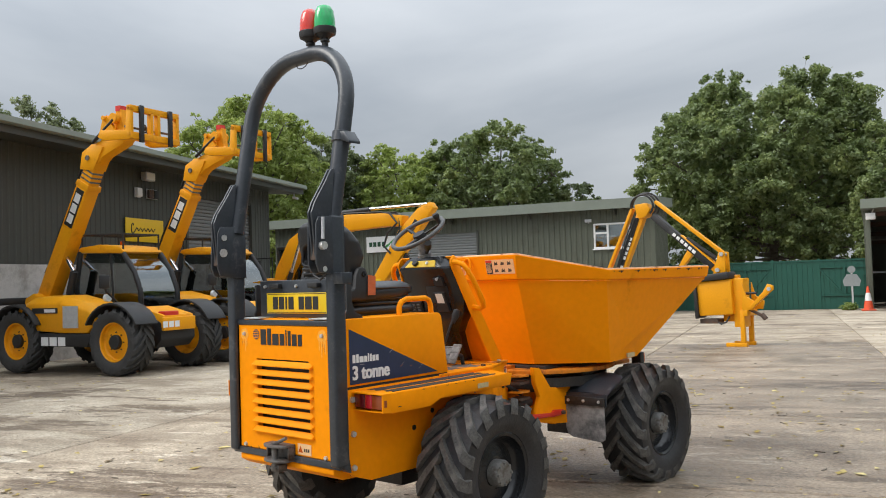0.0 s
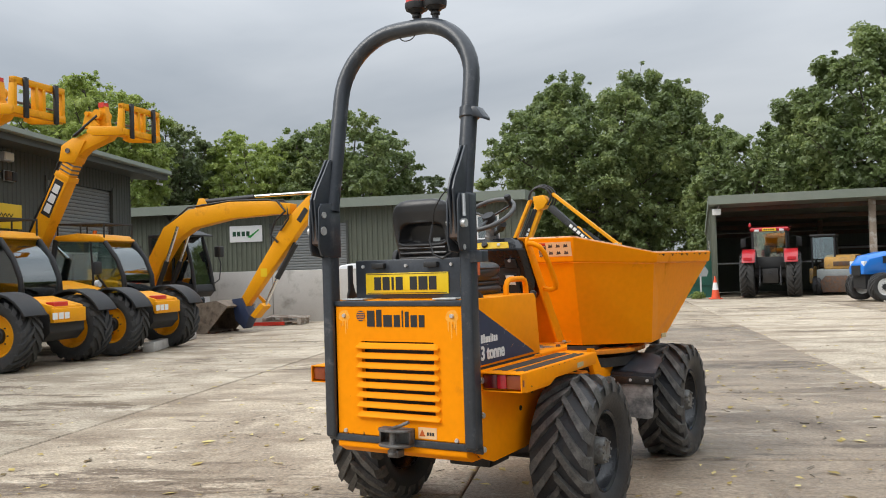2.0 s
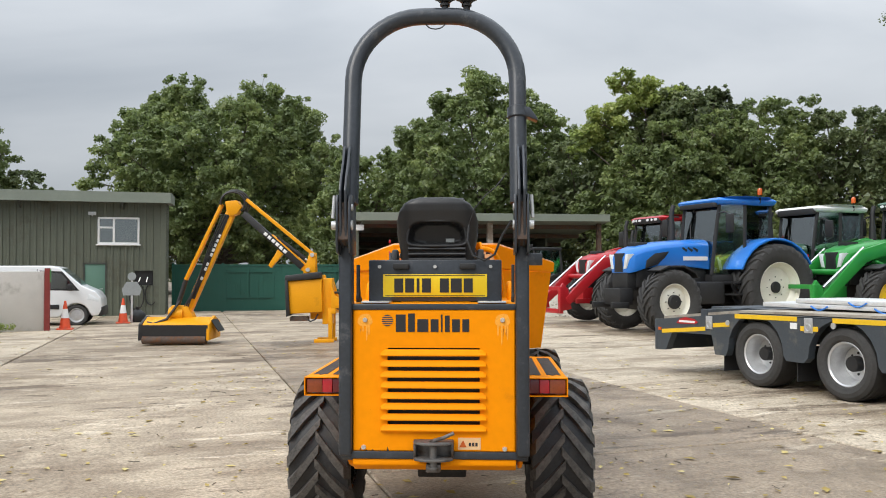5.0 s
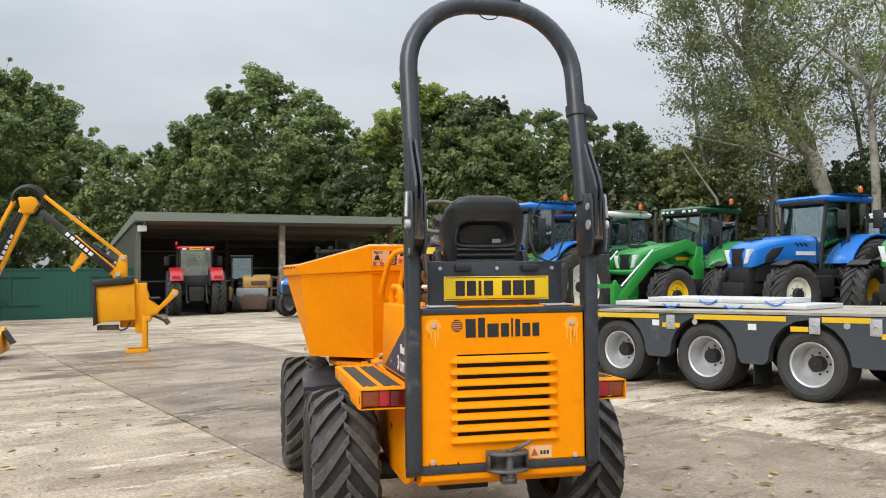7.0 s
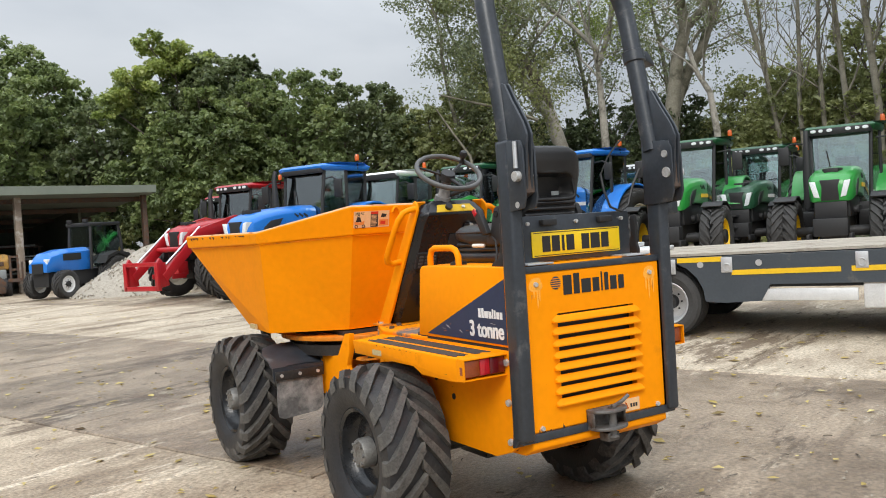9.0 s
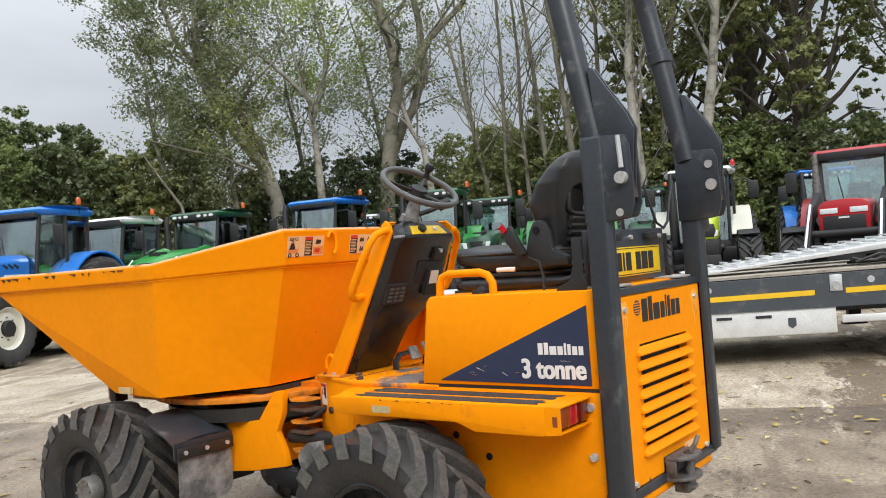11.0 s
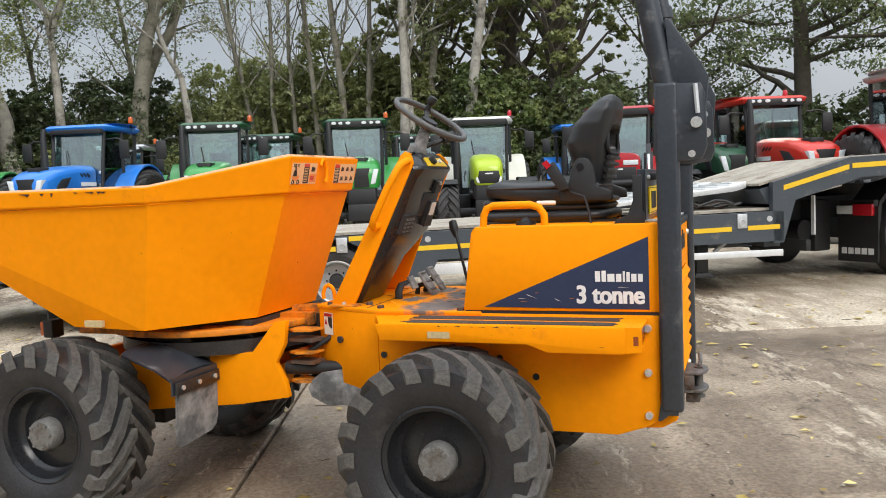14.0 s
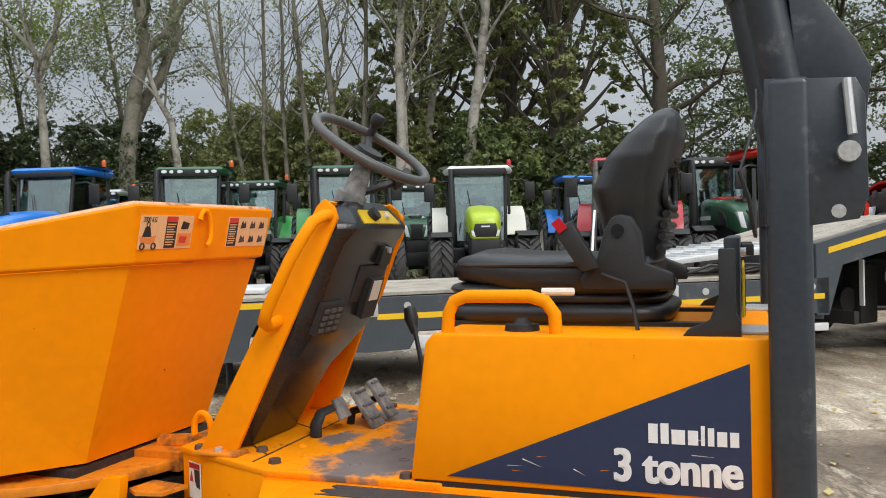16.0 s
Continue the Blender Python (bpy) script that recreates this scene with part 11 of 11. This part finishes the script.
def open_tree(x, y, height, mat, seed, lean=(0, 0), bark=None, leaves=24, size=0.14, radius=0.2, label="tall thin tree with pale bark and sparse leaves", bare=0.0, spread=0.75, clump=0.42, limbs=7, depth=3, first=0.35, stem=None, forks=(), flat=0.8, reach=0.27, up=0.2):
    """A tall open tree: stem and forks with crooked limbs and twigs, thin foliage gathered near the twigs."""
    rg = random.Random(seed)
    T = thing("tree", pose(x, y, gz(x) - 0.1), label, "tree", "belt of trees behind the tractors")
    f, tips = Form(), []
    if stem is None:
        stem = [(0, 0, -0.1)] + [(lean[0] * (i / 5) ** 1.3 + rg.uniform(-0.12, 0.12), lean[1] * (i / 5) ** 1.3 + rg.uniform(-0.12, 0.12), height * 0.68 * i / 5) for i in range(1, 6)]
    lines = [([Vector(p) for p in stem], radius)] + [([Vector(p) for p in q], radius * k) for q, k in forks]
    for pts, r0 in lines:
        m = len(pts) - 1
        rs = [r0 * (1.12 - 0.62 * i / m) for i in range(m + 1)]
        f.tube(pts, rs, seg=9 if r0 > 0.1 else 6)
        nl = limbs if pts is lines[0][0] else max(3, limbs - 3)
        for k in range(nl):
            u = first + (1 - first) * (k + rg.random() * 0.6) / nl if pts is lines[0][0] else 0.35 + 0.6 * k / nl
            i = min(m - 1, int(u * m))
            p = pts[i].lerp(pts[i + 1], u * m - i)
            side = Vector((rg.gauss(0, 1), rg.gauss(0, 1), 0)).normalized()
            limb(f, rg, p, side * spread + Vector((0, 0, 0.75)), height * reach * rg.uniform(0.6, 1.1) * (1.15 - 0.5 * u), rs[i] * 0.42, depth - 1, tips, 0.42, 2, up, spread)
        limb(f, rg, pts[-1], (pts[-1] - pts[-2]).normalized() + Vector((0, 0, 0.3)), height * reach * 0.9, rs[-1] * 0.9, depth, tips, 0.38, 2, up, spread)
    part("trunk", f, bark or BARK_PALE, T, smooth=60)
    rg.shuffle(tips)
    tips = tips[: int(len(tips) * (1 - bare))]
    if tips and leaves:
        thick = np.array([rg.uniform(0.35, 1.7) for _ in tips])
        ob = new("crown", leaf_mesh("crown", [tuple(p) for p in tips], (clump * thick ** 0.5)[:, None], np.maximum(3, leaves * thick).astype(int), size, mat, seed, droop=0.4, flat=flat, loose=0.5, hollow=0.1))
        ob.parent = T
    return T


BL = "broad green tree standing beyond the sheds"
broadleaf(-23.0, 70.0, 17.6, 24.0, LEAF_OAK, 11, 150000, 0.30, -0.02, "great spreading oak in full dark green leaf", nb=34, boughs=((-5.0, 0.5, 14.4, 2.6), (0.8, -1.0, 15.2, 2.8), (5.0, 1.0, 13.6, 2.6)))
broadleaf(0.4, 46.5, 11.4, 12.5, LEAF_OAK, 12, 90000, 0.21, 0.08, "tall uneven oak behind the open store", nb=24, boughs=((-0.3, 0.0, 12.0, 1.7), (-2.2, 0.4, 11.2, 1.4), (2.3, -0.3, 10.9, 1.5), (-4.2, 0.0, 9.4, 1.4), (0.6, 1.0, 10.6, 1.6)))
broadleaf(-7.0, 52.0, 9.8, 8.5, LEAF_OAK, 13, 36000, 0.22, 0.05, "lighter green tree behind the store", nb=15)
broadleaf(9.4, 38.2, 8.9, 9.0, LEAF_OAK, 14, 70000, 0.18, 0.10, "green tree with a ragged yellow-green top", nb=20, sprays=LEAF_YELLOW, boughs=((-2.2, 0.2, 10.7, 0.8), (-1.2, 0.0, 10.2, 1.0), (-1.8, 0.3, 9.2, 1.2), (-3.2, -0.4, 8.6, 1.0), (-0.2, 0.2, 9.6, 1.2), (-4.0, 0.0, 7.6, 1.0), (-2.6, 0.3, 7.8, 1.3)))
broadleaf(10.6, 38.6, 10.9, 5.4, LEAF_DARK, 26, 40000, 0.18, 0.35, "dark green tree with an open top", nb=13)
broadleaf(13.6, 37.8, 9.7, 7.0, LEAF_OAK, 15, 45000, 0.18, 0.06, BL, nb=17)
broadleaf(17.6, 38.0, 9.3, 7.0, LEAF_DARK, 16, 42000, 0.18, 0.06, BL, nb=16)
broadleaf(5.4, 43.0, 8.6, 6.5, LEAF_DARK, 17, 30000, 0.20, 0.04, BL, nb=14)
broadleaf(-36.5, 49.0, 13.0, 12.0, LEAF_OAK, 18, 60000, 0.24, 0.06, "round-headed green tree behind the long shed", nb=22)
broadleaf(-43.0, 46.0, 12.4, 10.0, LEAF_BRIGHT, 19, 40000, 0.24, 0.06, BL, nb=18)
broadleaf(-48.0, 42.0, 13.2, 8.5, LEAF_DARK, 20, 30000, 0.24, 0.06, "dark tree with russet patches behind the shed", nb=15)
broadleaf(-48.5, 34.0, 15.0, 10.5, LEAF_BRIGHT, 21, 46000, 0.24, 0.06, "bright green tree behind the workshop", nb=20)
broadleaf(-43.5, 32.0, 14.2, 8.5, LEAF_BRIGHT, 22, 40000, 0.22, 0.06, BL, nb=17)
broadleaf(-47.0, 17.5, 12.6, 8.5, LEAF_WILLOW, 23, 24000, 0.22, 0.15, "pale willow showing over the workshop roof", gaps=0.3, nb=16)
broadleaf(-33.0, 53.0, 8.8, 8.5, LEAF_DARK, 24, 28000, 0.24, 0.05, BL, nb=14)
broadleaf(21.3, 36.2, 8.2, 7.0, LEAF_SHRUB, 25, 36000, 0.18, 0.03, "low olive-green tree at the yard's edge", nb=15)

# the belt of tall open trees behind the tractors
A = open_tree(26.4, 32.1, 19.0, LEAF_WILLOW, 31, radius=0.40, leaves=36, size=0.15, clump=0.70, label="tall grey willow with a heavy leaning, broken trunk", limbs=8, first=0.45,
              stem=((0.5, -0.4, -0.1), (0.2, -0.1, 5.2), (-0.2, 0.2, 7.0), (-1.1, 0.9, 8.6), (-1.9, 1.6, 10.4), (-2.4, 2.1, 12.0), (-2.5, 2.1, 14.2)),
              forks=((((-2.4, 2.1, 12.0), (-3.2, 2.8, 13.6), (-3.7, 3.2, 16.0)), 0.4),))
f = Form()
f.tube([(-0.2, 0.2, 7.0), (-0.35, 0.25, 8.0), (-0.8, 0.6, 9.0), (-1.1, 0.9, 10.0), (-1.6, 1.4, 10.7)], [0.30, 0.27, 0.23, 0.20, 0.08], seg=8)
rg_ = random.Random(8)
for k in range(9):
    limb(f, rg_, Vector((-0.95 - 0.05 * k, 0.75 + 0.05 * k, 9.4 + 0.13 * k)), Vector((rg_.gauss(0.2, 0.6), rg_.gauss(-0.2, 0.6), 0.9)), rg_.uniform(0.8, 1.8), 0.04, 1, [], 0.3)
part("broken_limb", f, BARK, A, "dark splintered limb", smooth=60)
open_tree(27.5, 29.6, 19.0, LEAF_BRIGHT, 32, radius=0.23, leaves=34, size=0.14, clump=0.60, label="slim pale-barked tree that forks high up", limbs=3, first=0.8,
          stem=((0, 0, -0.1), (0.05, 0, 5.3), (-0.05, 0.05, 8.1), (-0.1, 0.1, 9.0)),
          forks=((((-0.1, 0.1, 9.0), (-0.1, 0.1, 10.0), (-1.0, 1.0, 11.4), (-2.3, 2.2, 13.0), (-3.0, 2.6, 15.0)), 0.55), (((-0.1, 0.1, 9.0), (0.4, -0.4, 10.9), (0.5, -0.6, 12.5), (0.2, -0.2, 15.5)), 0.6)))
open_tree(27.0, 24.6, 20.0, LEAF_WILLOW, 33, radius=0.33, bark=BARK_OLIVE, leaves=22, size=0.14, clump=0.55, bare=0.35, label="big forked tree with grey bark and dark bare branches", limbs=5, first=0.55,
          stem=((-0.2, 0.2, -0.1), (0, 0, 5.6), (0.3, -0.3, 8.3), (0.5, -0.7, 9.7), (0.4, -0.5, 11.4), (0.1, -0.1, 13.6), (-0.3, 0.4, 16.0)),
          forks=((((0.5, -0.7, 9.7), (1.0, -1.3, 10.4), (1.4, -2.0, 11.8), (2.4, -3.3, 13.3), (3.0, -4.2, 15.5)), 0.6), (((0.0, 0.0, 5.0), (0.9, 0.5, 6.4), (1.3, 0.0, 7.9), (1.7, -0.5, 8.8), (2.1, -1.0, 10.6), (2.0, -1.0, 13.0), (1.8, -0.6, 15.5)), 0.85)))
open_tree(28.2, 23.0, 12.0, LEAF_WILLOW, 34, radius=0.17, leaves=14, size=0.13, limbs=4, first=0.6, stem=((0.1, -0.1, -0.1), (0, 0, 4.9), (-0.1, 0.2, 6.7), (-0.4, 0.6, 7.6), (-0.7, 1.1, 9.4)))
for k, (x, y, h, dx, dy, rd, lv, br) in enumerate(((28.4, 19.2, 17, -1.1, 1.7, 0.12, 8, 0.7), (27.8, 18.3, 19, 0.0, 0.1, 0.11, 8, 0.75), (28.1, 17.6, 18, -0.1, 0.2, 0.11, 8, 0.75), (27.8, 16.1, 19, -0.4, 0.8, 0.13, 9, 0.7), (27.4, 14.8, 19, -0.4, 0.8, 0.16, 10, 0.5), (27.9, 14.2, 18, 0.3, -0.3, 0.13, 10, 0.5), (30.0, 21.0, 17, -0.5, 0.6, 0.12, 8, 0.6))):
    open_tree(x, y, h, LEAF_SHRUB, 40 + k, lean=(dx, dy), radius=rd, bark=BARK_OLIVE, leaves=lv, size=0.12, clump=0.35, bare=br, spread=0.55, limbs=9, first=0.4, reach=0.22, up=0.3, label="thin, nearly bare tree against the sky")
for k, (x, y, h, dx, dy, rd, bk) in enumerate(((26.4, 12.1, 20, 0.2, -0.6, 0.20, BARK_PALE), (27.1, 11.8, 19, -0.2, 0.3, 0.19, BARK_PALE), (28.6, 12.1, 19, 0.4, -1.3, 0.21, BARK_OLIVE), (27.2, 9.8, 20, 0.5, -1.5, 0.23, BARK_PALE))):
    open_tree(x, y, h, (LEAF_WILLOW, LEAF_SHRUB)[k % 2], 50 + k, lean=(dx, dy), radius=rd, bark=bk, leaves=20, size=0.13, clump=0.45, spread=0.65, limbs=7, first=0.45, label="tall straight tree with pale mottled bark")
# willows and ashes filling the belt's far end
for k, (x, y, h, mt, lv) in enumerate(((21.8, 33.6, 15, LEAF_WILLOW, 50), (23.8, 34.8, 16, LEAF_WILLOW, 44), (30.5, 33.0, 17, LEAF_WILLOW, 26), (30.5, 27.0, 17, LEAF_WILLOW, 18), (24.0, 31.0, 13, LEAF_SHRUB, 30))):
    open_tree(x, y, h, mt, 70 + k, lean=(-0.9, 0.8), radius=0.17, bark=BARK_OLIVE, leaves=lv, size=0.145, clump=0.68, limbs=8, first=0.3, spread=0.9, label="tall fine-leaved grey-green willow")
# dense green trees behind the straight trunks
for k, (x, y, h, w, mt) in enumerate(((30.8, 12.6, 15.0, 5.5, LEAF_SHRUB), (31.2, 9.2, 17.5, 6.0, LEAF_SHRUB), (30.0, 6.8, 16.0, 5.5, LEAF_SHRUB))):
    broadleaf(x, y, h, w, mt, 90 + k, 20000, 0.18, 0.06, "dense yellowish-green tree in the belt", gaps=0.5, nb=20, layered=0.6)
# dark spreading oaks with layered foliage
for k, (x, y, h) in enumerate(((29.8, 2.6, 17), (32.0, -2.6, 18), (29.6, -7.5, 17), (28.5, -13.0, 17))):
    open_tree(x, y, h, LEAF_DARK, 80 + k, lean=(0.0, 0.5), bark=BARK, radius=0.36, leaves=40, size=0.16, clump=0.80, flat=0.42, spread=1.35, limbs=13, first=0.26, reach=0.30, up=0.06, label="dark spreading oak with layered foliage against the sky")
# bushes below
bushes = ((30.2, 19.5, 7.5, 6.0, LEAF_SHRUB), (30.0, 16.2, 8.6, 6.0, LEAF_SHRUB), (29.6, 13.0, 7.0, 5.0, LEAF_SHRUB), (28.9, 9.0, 6.0, 5.0, LEAF_OAK), (29.2, 5.6, 5.5, 5.0, LEAF_DARK), (31.5, 23.0, 7.5, 6.0, LEAF_SHRUB), (29.3, 26.6, 7.2, 4.6, LEAF_IVY), (29.5, 31.0, 7.6, 5.5, LEAF_IVY), (27.6, 33.6, 7.0, 5.0, LEAF_IVY), (25.0, 34.2, 5.8, 5.0, LEAF_DARK), (22.4, 35.6, 5.6, 5.5, LEAF_SHRUB), (30.2, -1.0, 4.2, 6.0, LEAF_DARK), (29.6, -6.0, 4.4, 6.0, LEAF_DARK), (28.6, -11.0, 4.5, 6.0, LEAF_SHRUB))
for k, (x, y, h, w, mt) in enumerate(bushes):
    broadleaf(x, y, h, w, mt, 100 + k, 17000, 0.16, -0.05, "dark evergreen bush under the trees" if mt is LEAF_IVY else "bushy olive understorey tree in the belt", nb=15)


def undergrowth():
    rg = random.Random(5)
    line = [(3.0, 43.0), (10.0, 38.0), (18.0, 35.0), (23.0, 31.5), (26.0, 25.5), (27.6, 18.0), (27.8, 10.0), (27.6, 3.0), (27.0, -6.0), (26.0, -16.0)]
    low, ivy = ([], []), ([], [])
    for (x0, y0), (x1, y1) in zip(line, line[1:]):
        for k in range(int(math.hypot(x1 - x0, y1 - y0) * 4.5)):
            u = rg.random()
            cl, sp = ivy if rg.random() < 0.45 else low
            cl.append((x0 + (x1 - x0) * u + rg.gauss(0, 0.9), y0 + (y1 - y0) * u + rg.gauss(0, 0.9), 0.1 + 3.6 * rg.random() ** 1.4))
            sp.append(rg.uniform(0.4, 0.9))
    for nm, (cl, sp), mt, lb in (("undergrowth", low, LEAF_SHRUB, "olive-green brambles under the trees"), ("ivy", ivy, LEAF_IVY, "dark ivy and holly under the trees")):
        ob = new(nm, leaf_mesh(nm, cl, np.array(sp)[:, None], np.full(len(cl), 230), 0.15, mt, 7, flat=0.7))
        tagged(ob, lb, "undergrowth", kind="stuff")
    # ivy that climbs the trunks
    cl = [(x + rg.gauss(0, 0.22), y + rg.gauss(0, 0.22), rg.random() ** 1.3 * h) for x, y, h in ((26.9, 24.7, 6.0), (26.6, 12.2, 3.0), (27.2, 9.9, 5.5), (26.7, 31.9, 4.5), (27.5, 29.5, 3.5)) for _ in range(36)]
    ob = new("trunk_ivy", leaf_mesh("trunk_ivy", cl, np.full((len(cl), 1), 0.3), np.full(len(cl), 60), 0.13, LEAF_IVY, 21))
    tagged(ob, "dark green ivy climbing the trunks", "ivy", kind="stuff")
    # pale dead branches leaning among the trees
    for pts in (((20.9, 30.9, 0.2), (20.3, 31.3, 4.8), (19.7, 31.7, 5.9), (19.0, 32.1, 7.2)), ((23.0, 29.3, 6.3), (22.0, 30.1, 6.9), (20.6, 31.0, 7.35), (19.2, 32.1, 7.9))):
        f = Form()
        f.tube(pts, [0.09, 0.08, 0.06, 0.03], seg=6)
        B = part("dead_branch", f, BARK_OLIVE, smooth=60)
        tagged(B, "pale dead branch leaning among the trees", "branch")
    cl, sp = [], []
    for (x0, y0), (x1, y1) in zip(line[2:], line[3:]):
        for k in range(int(math.hypot(x1 - x0, y1 - y0) * 3.2)):
            u = rg.random()
            y = y0 + (y1 - y0) * u
            cl.append((x0 + (x1 - x0) * u + 7.0 + rg.gauss(0, 0.8), y + 3.0 + rg.gauss(0, 0.8), rg.uniform(0.2, 6.5 if y > 6 else 3.4)))
            sp.append(rg.uniform(0.9, 1.7))
    n = len(cl)
    ob = new("far_woods", leaf_mesh("far_woods", cl, np.array(sp)[:, None], np.full(n, 420), 0.24, LEAF_DARK, 17))
    tagged(ob, "dark mass of woodland behind the tree belt", "woods", kind="stuff")
    cl = [(rg.uniform(-13.6, -13.0) + 0.94 * u, 17.35 + 0.33 * u, 0.02) for u in [rg.uniform(0, 0.9) for _ in range(20)]]
    ob = new("wall_weeds", leaf_mesh("wall_weeds", cl, np.full((20, 1), 0.13), np.full(20, 52), 0.065, LEAF_BRIGHT, 9))
    tagged(ob, "green weeds growing at the foot of the wall", "weeds", kind="stuff")
    cl = [(rg.uniform(-5.75, -5.2), rg.uniform(29.4, 29.7), 0.05) for _ in range(14)]
    ob = new("gate_weeds", leaf_mesh("gate_weeds", cl, np.full((14, 1), 0.16), np.full(14, 48), 0.07, LEAF_BRIGHT, 10))
    tagged(ob, "green weeds growing beside the gate post", "weeds", kind="stuff")


undergrowth()


# ---- fallen leaves and litter on the yard ----
LEAF_DEAD = leaf_material("fallen_yellow_leaves", (0.10, 0.06, 0.025), (0.50, 0.38, 0.12), (0.82, 0.72, 0.34), 0.2, 3.0)


def litter():
    rg = random.Random(3)
    f = Form()
    for k in range(2600):
        if k < 900:
            x, y = rg.uniform(-4, 6), rg.uniform(-3, 9)
        else:
            x, y = rg.uniform(-13, 11), rg.uniform(-4, 26)
        s = rg.uniform(0.014, 0.04) if k % 4 else rg.uniform(0.035, 0.065)
        t = rg.uniform(0, 6.28)
        c, sn = math.cos(t) * s, math.sin(t) * s
        z = gz(x) + 0.008
        f.v += [(x - c, y - sn, z), (x - sn * 0.5, y + c * 0.5, z + rg.uniform(0.0, 0.014)), (x + c, y + sn, z + rg.uniform(0, 0.008)), (x + sn * 0.5, y - c * 0.5, z + rg.uniform(0.0, 0.014))]
        i = 4 * k
        f.f.append((i, i + 1, i + 2, i + 3))
    me = bpy.data.meshes.new("fallen_leaves")
    me.from_pydata(f.v, [], f.f)
    me.materials.append(LEAF_DEAD)
    tagged(new("fallen_leaves", me), "scattered yellow and brown fallen leaves on concrete", "leaves", kind="stuff")


def debris():
    """Twigs and small stones trodden into the yard."""
    rg = random.Random(6)
    tw, st = Form(), Form()
    for k in range(420):
        x, y = (rg.uniform(-4, 6), rg.uniform(-3, 8)) if k < 260 else (rg.uniform(-12, 10), rg.uniform(-4, 22))
        t, l_ = rg.uniform(0, 6.28), rg.uniform(0.02, 0.11)
        z = gz(x) + 0.007
        a = Vector((x, y, z))
        d = Vector((math.cos(t), math.sin(t), 0)) * l_
        e = Vector((-d.y, d.x, 0)) * rg.uniform(-0.25, 0.25)
        tw.tube([a, a + d * 0.5 + e, a + d], rg.uniform(0.002, 0.0045), seg=3)
    for k in range(900):
        x, y = (rg.uniform(-4, 6), rg.uniform(-3, 8)) if k < 600 else (rg.uniform(-12, 10), rg.uniform(-4, 22))
        z, r_ = gz(x) + 0.004, rg.uniform(0.004, 0.014)
        t = rg.uniform(0, 6.28)
        c, sn = math.cos(t) * r_, math.sin(t) * r_
        st.add([(x - c, y - sn, z), (x + sn * 0.8, y - c * 0.8, z), (x + c, y + sn, z), (x - sn * 0.7, y + c * 0.7, z), (x + 0.2 * c, y, z + r_ * 0.9)], [(0, 1, 4), (1, 2, 4), (2, 3, 4), (3, 0, 4)])
    for nm, f, mt, lb in (("twigs", tw, BARK, "small dark twigs scattered over the concrete"), ("loose_stones", st, GRAVEL, "small pale stones scattered over the concrete")):
        me = bpy.data.meshes.new(nm)
        me.from_pydata(f.v, [], f.f)
        me.materials.append(mt)
        tagged(new(nm, me), lb, "debris", kind="stuff")


debris()
litter()
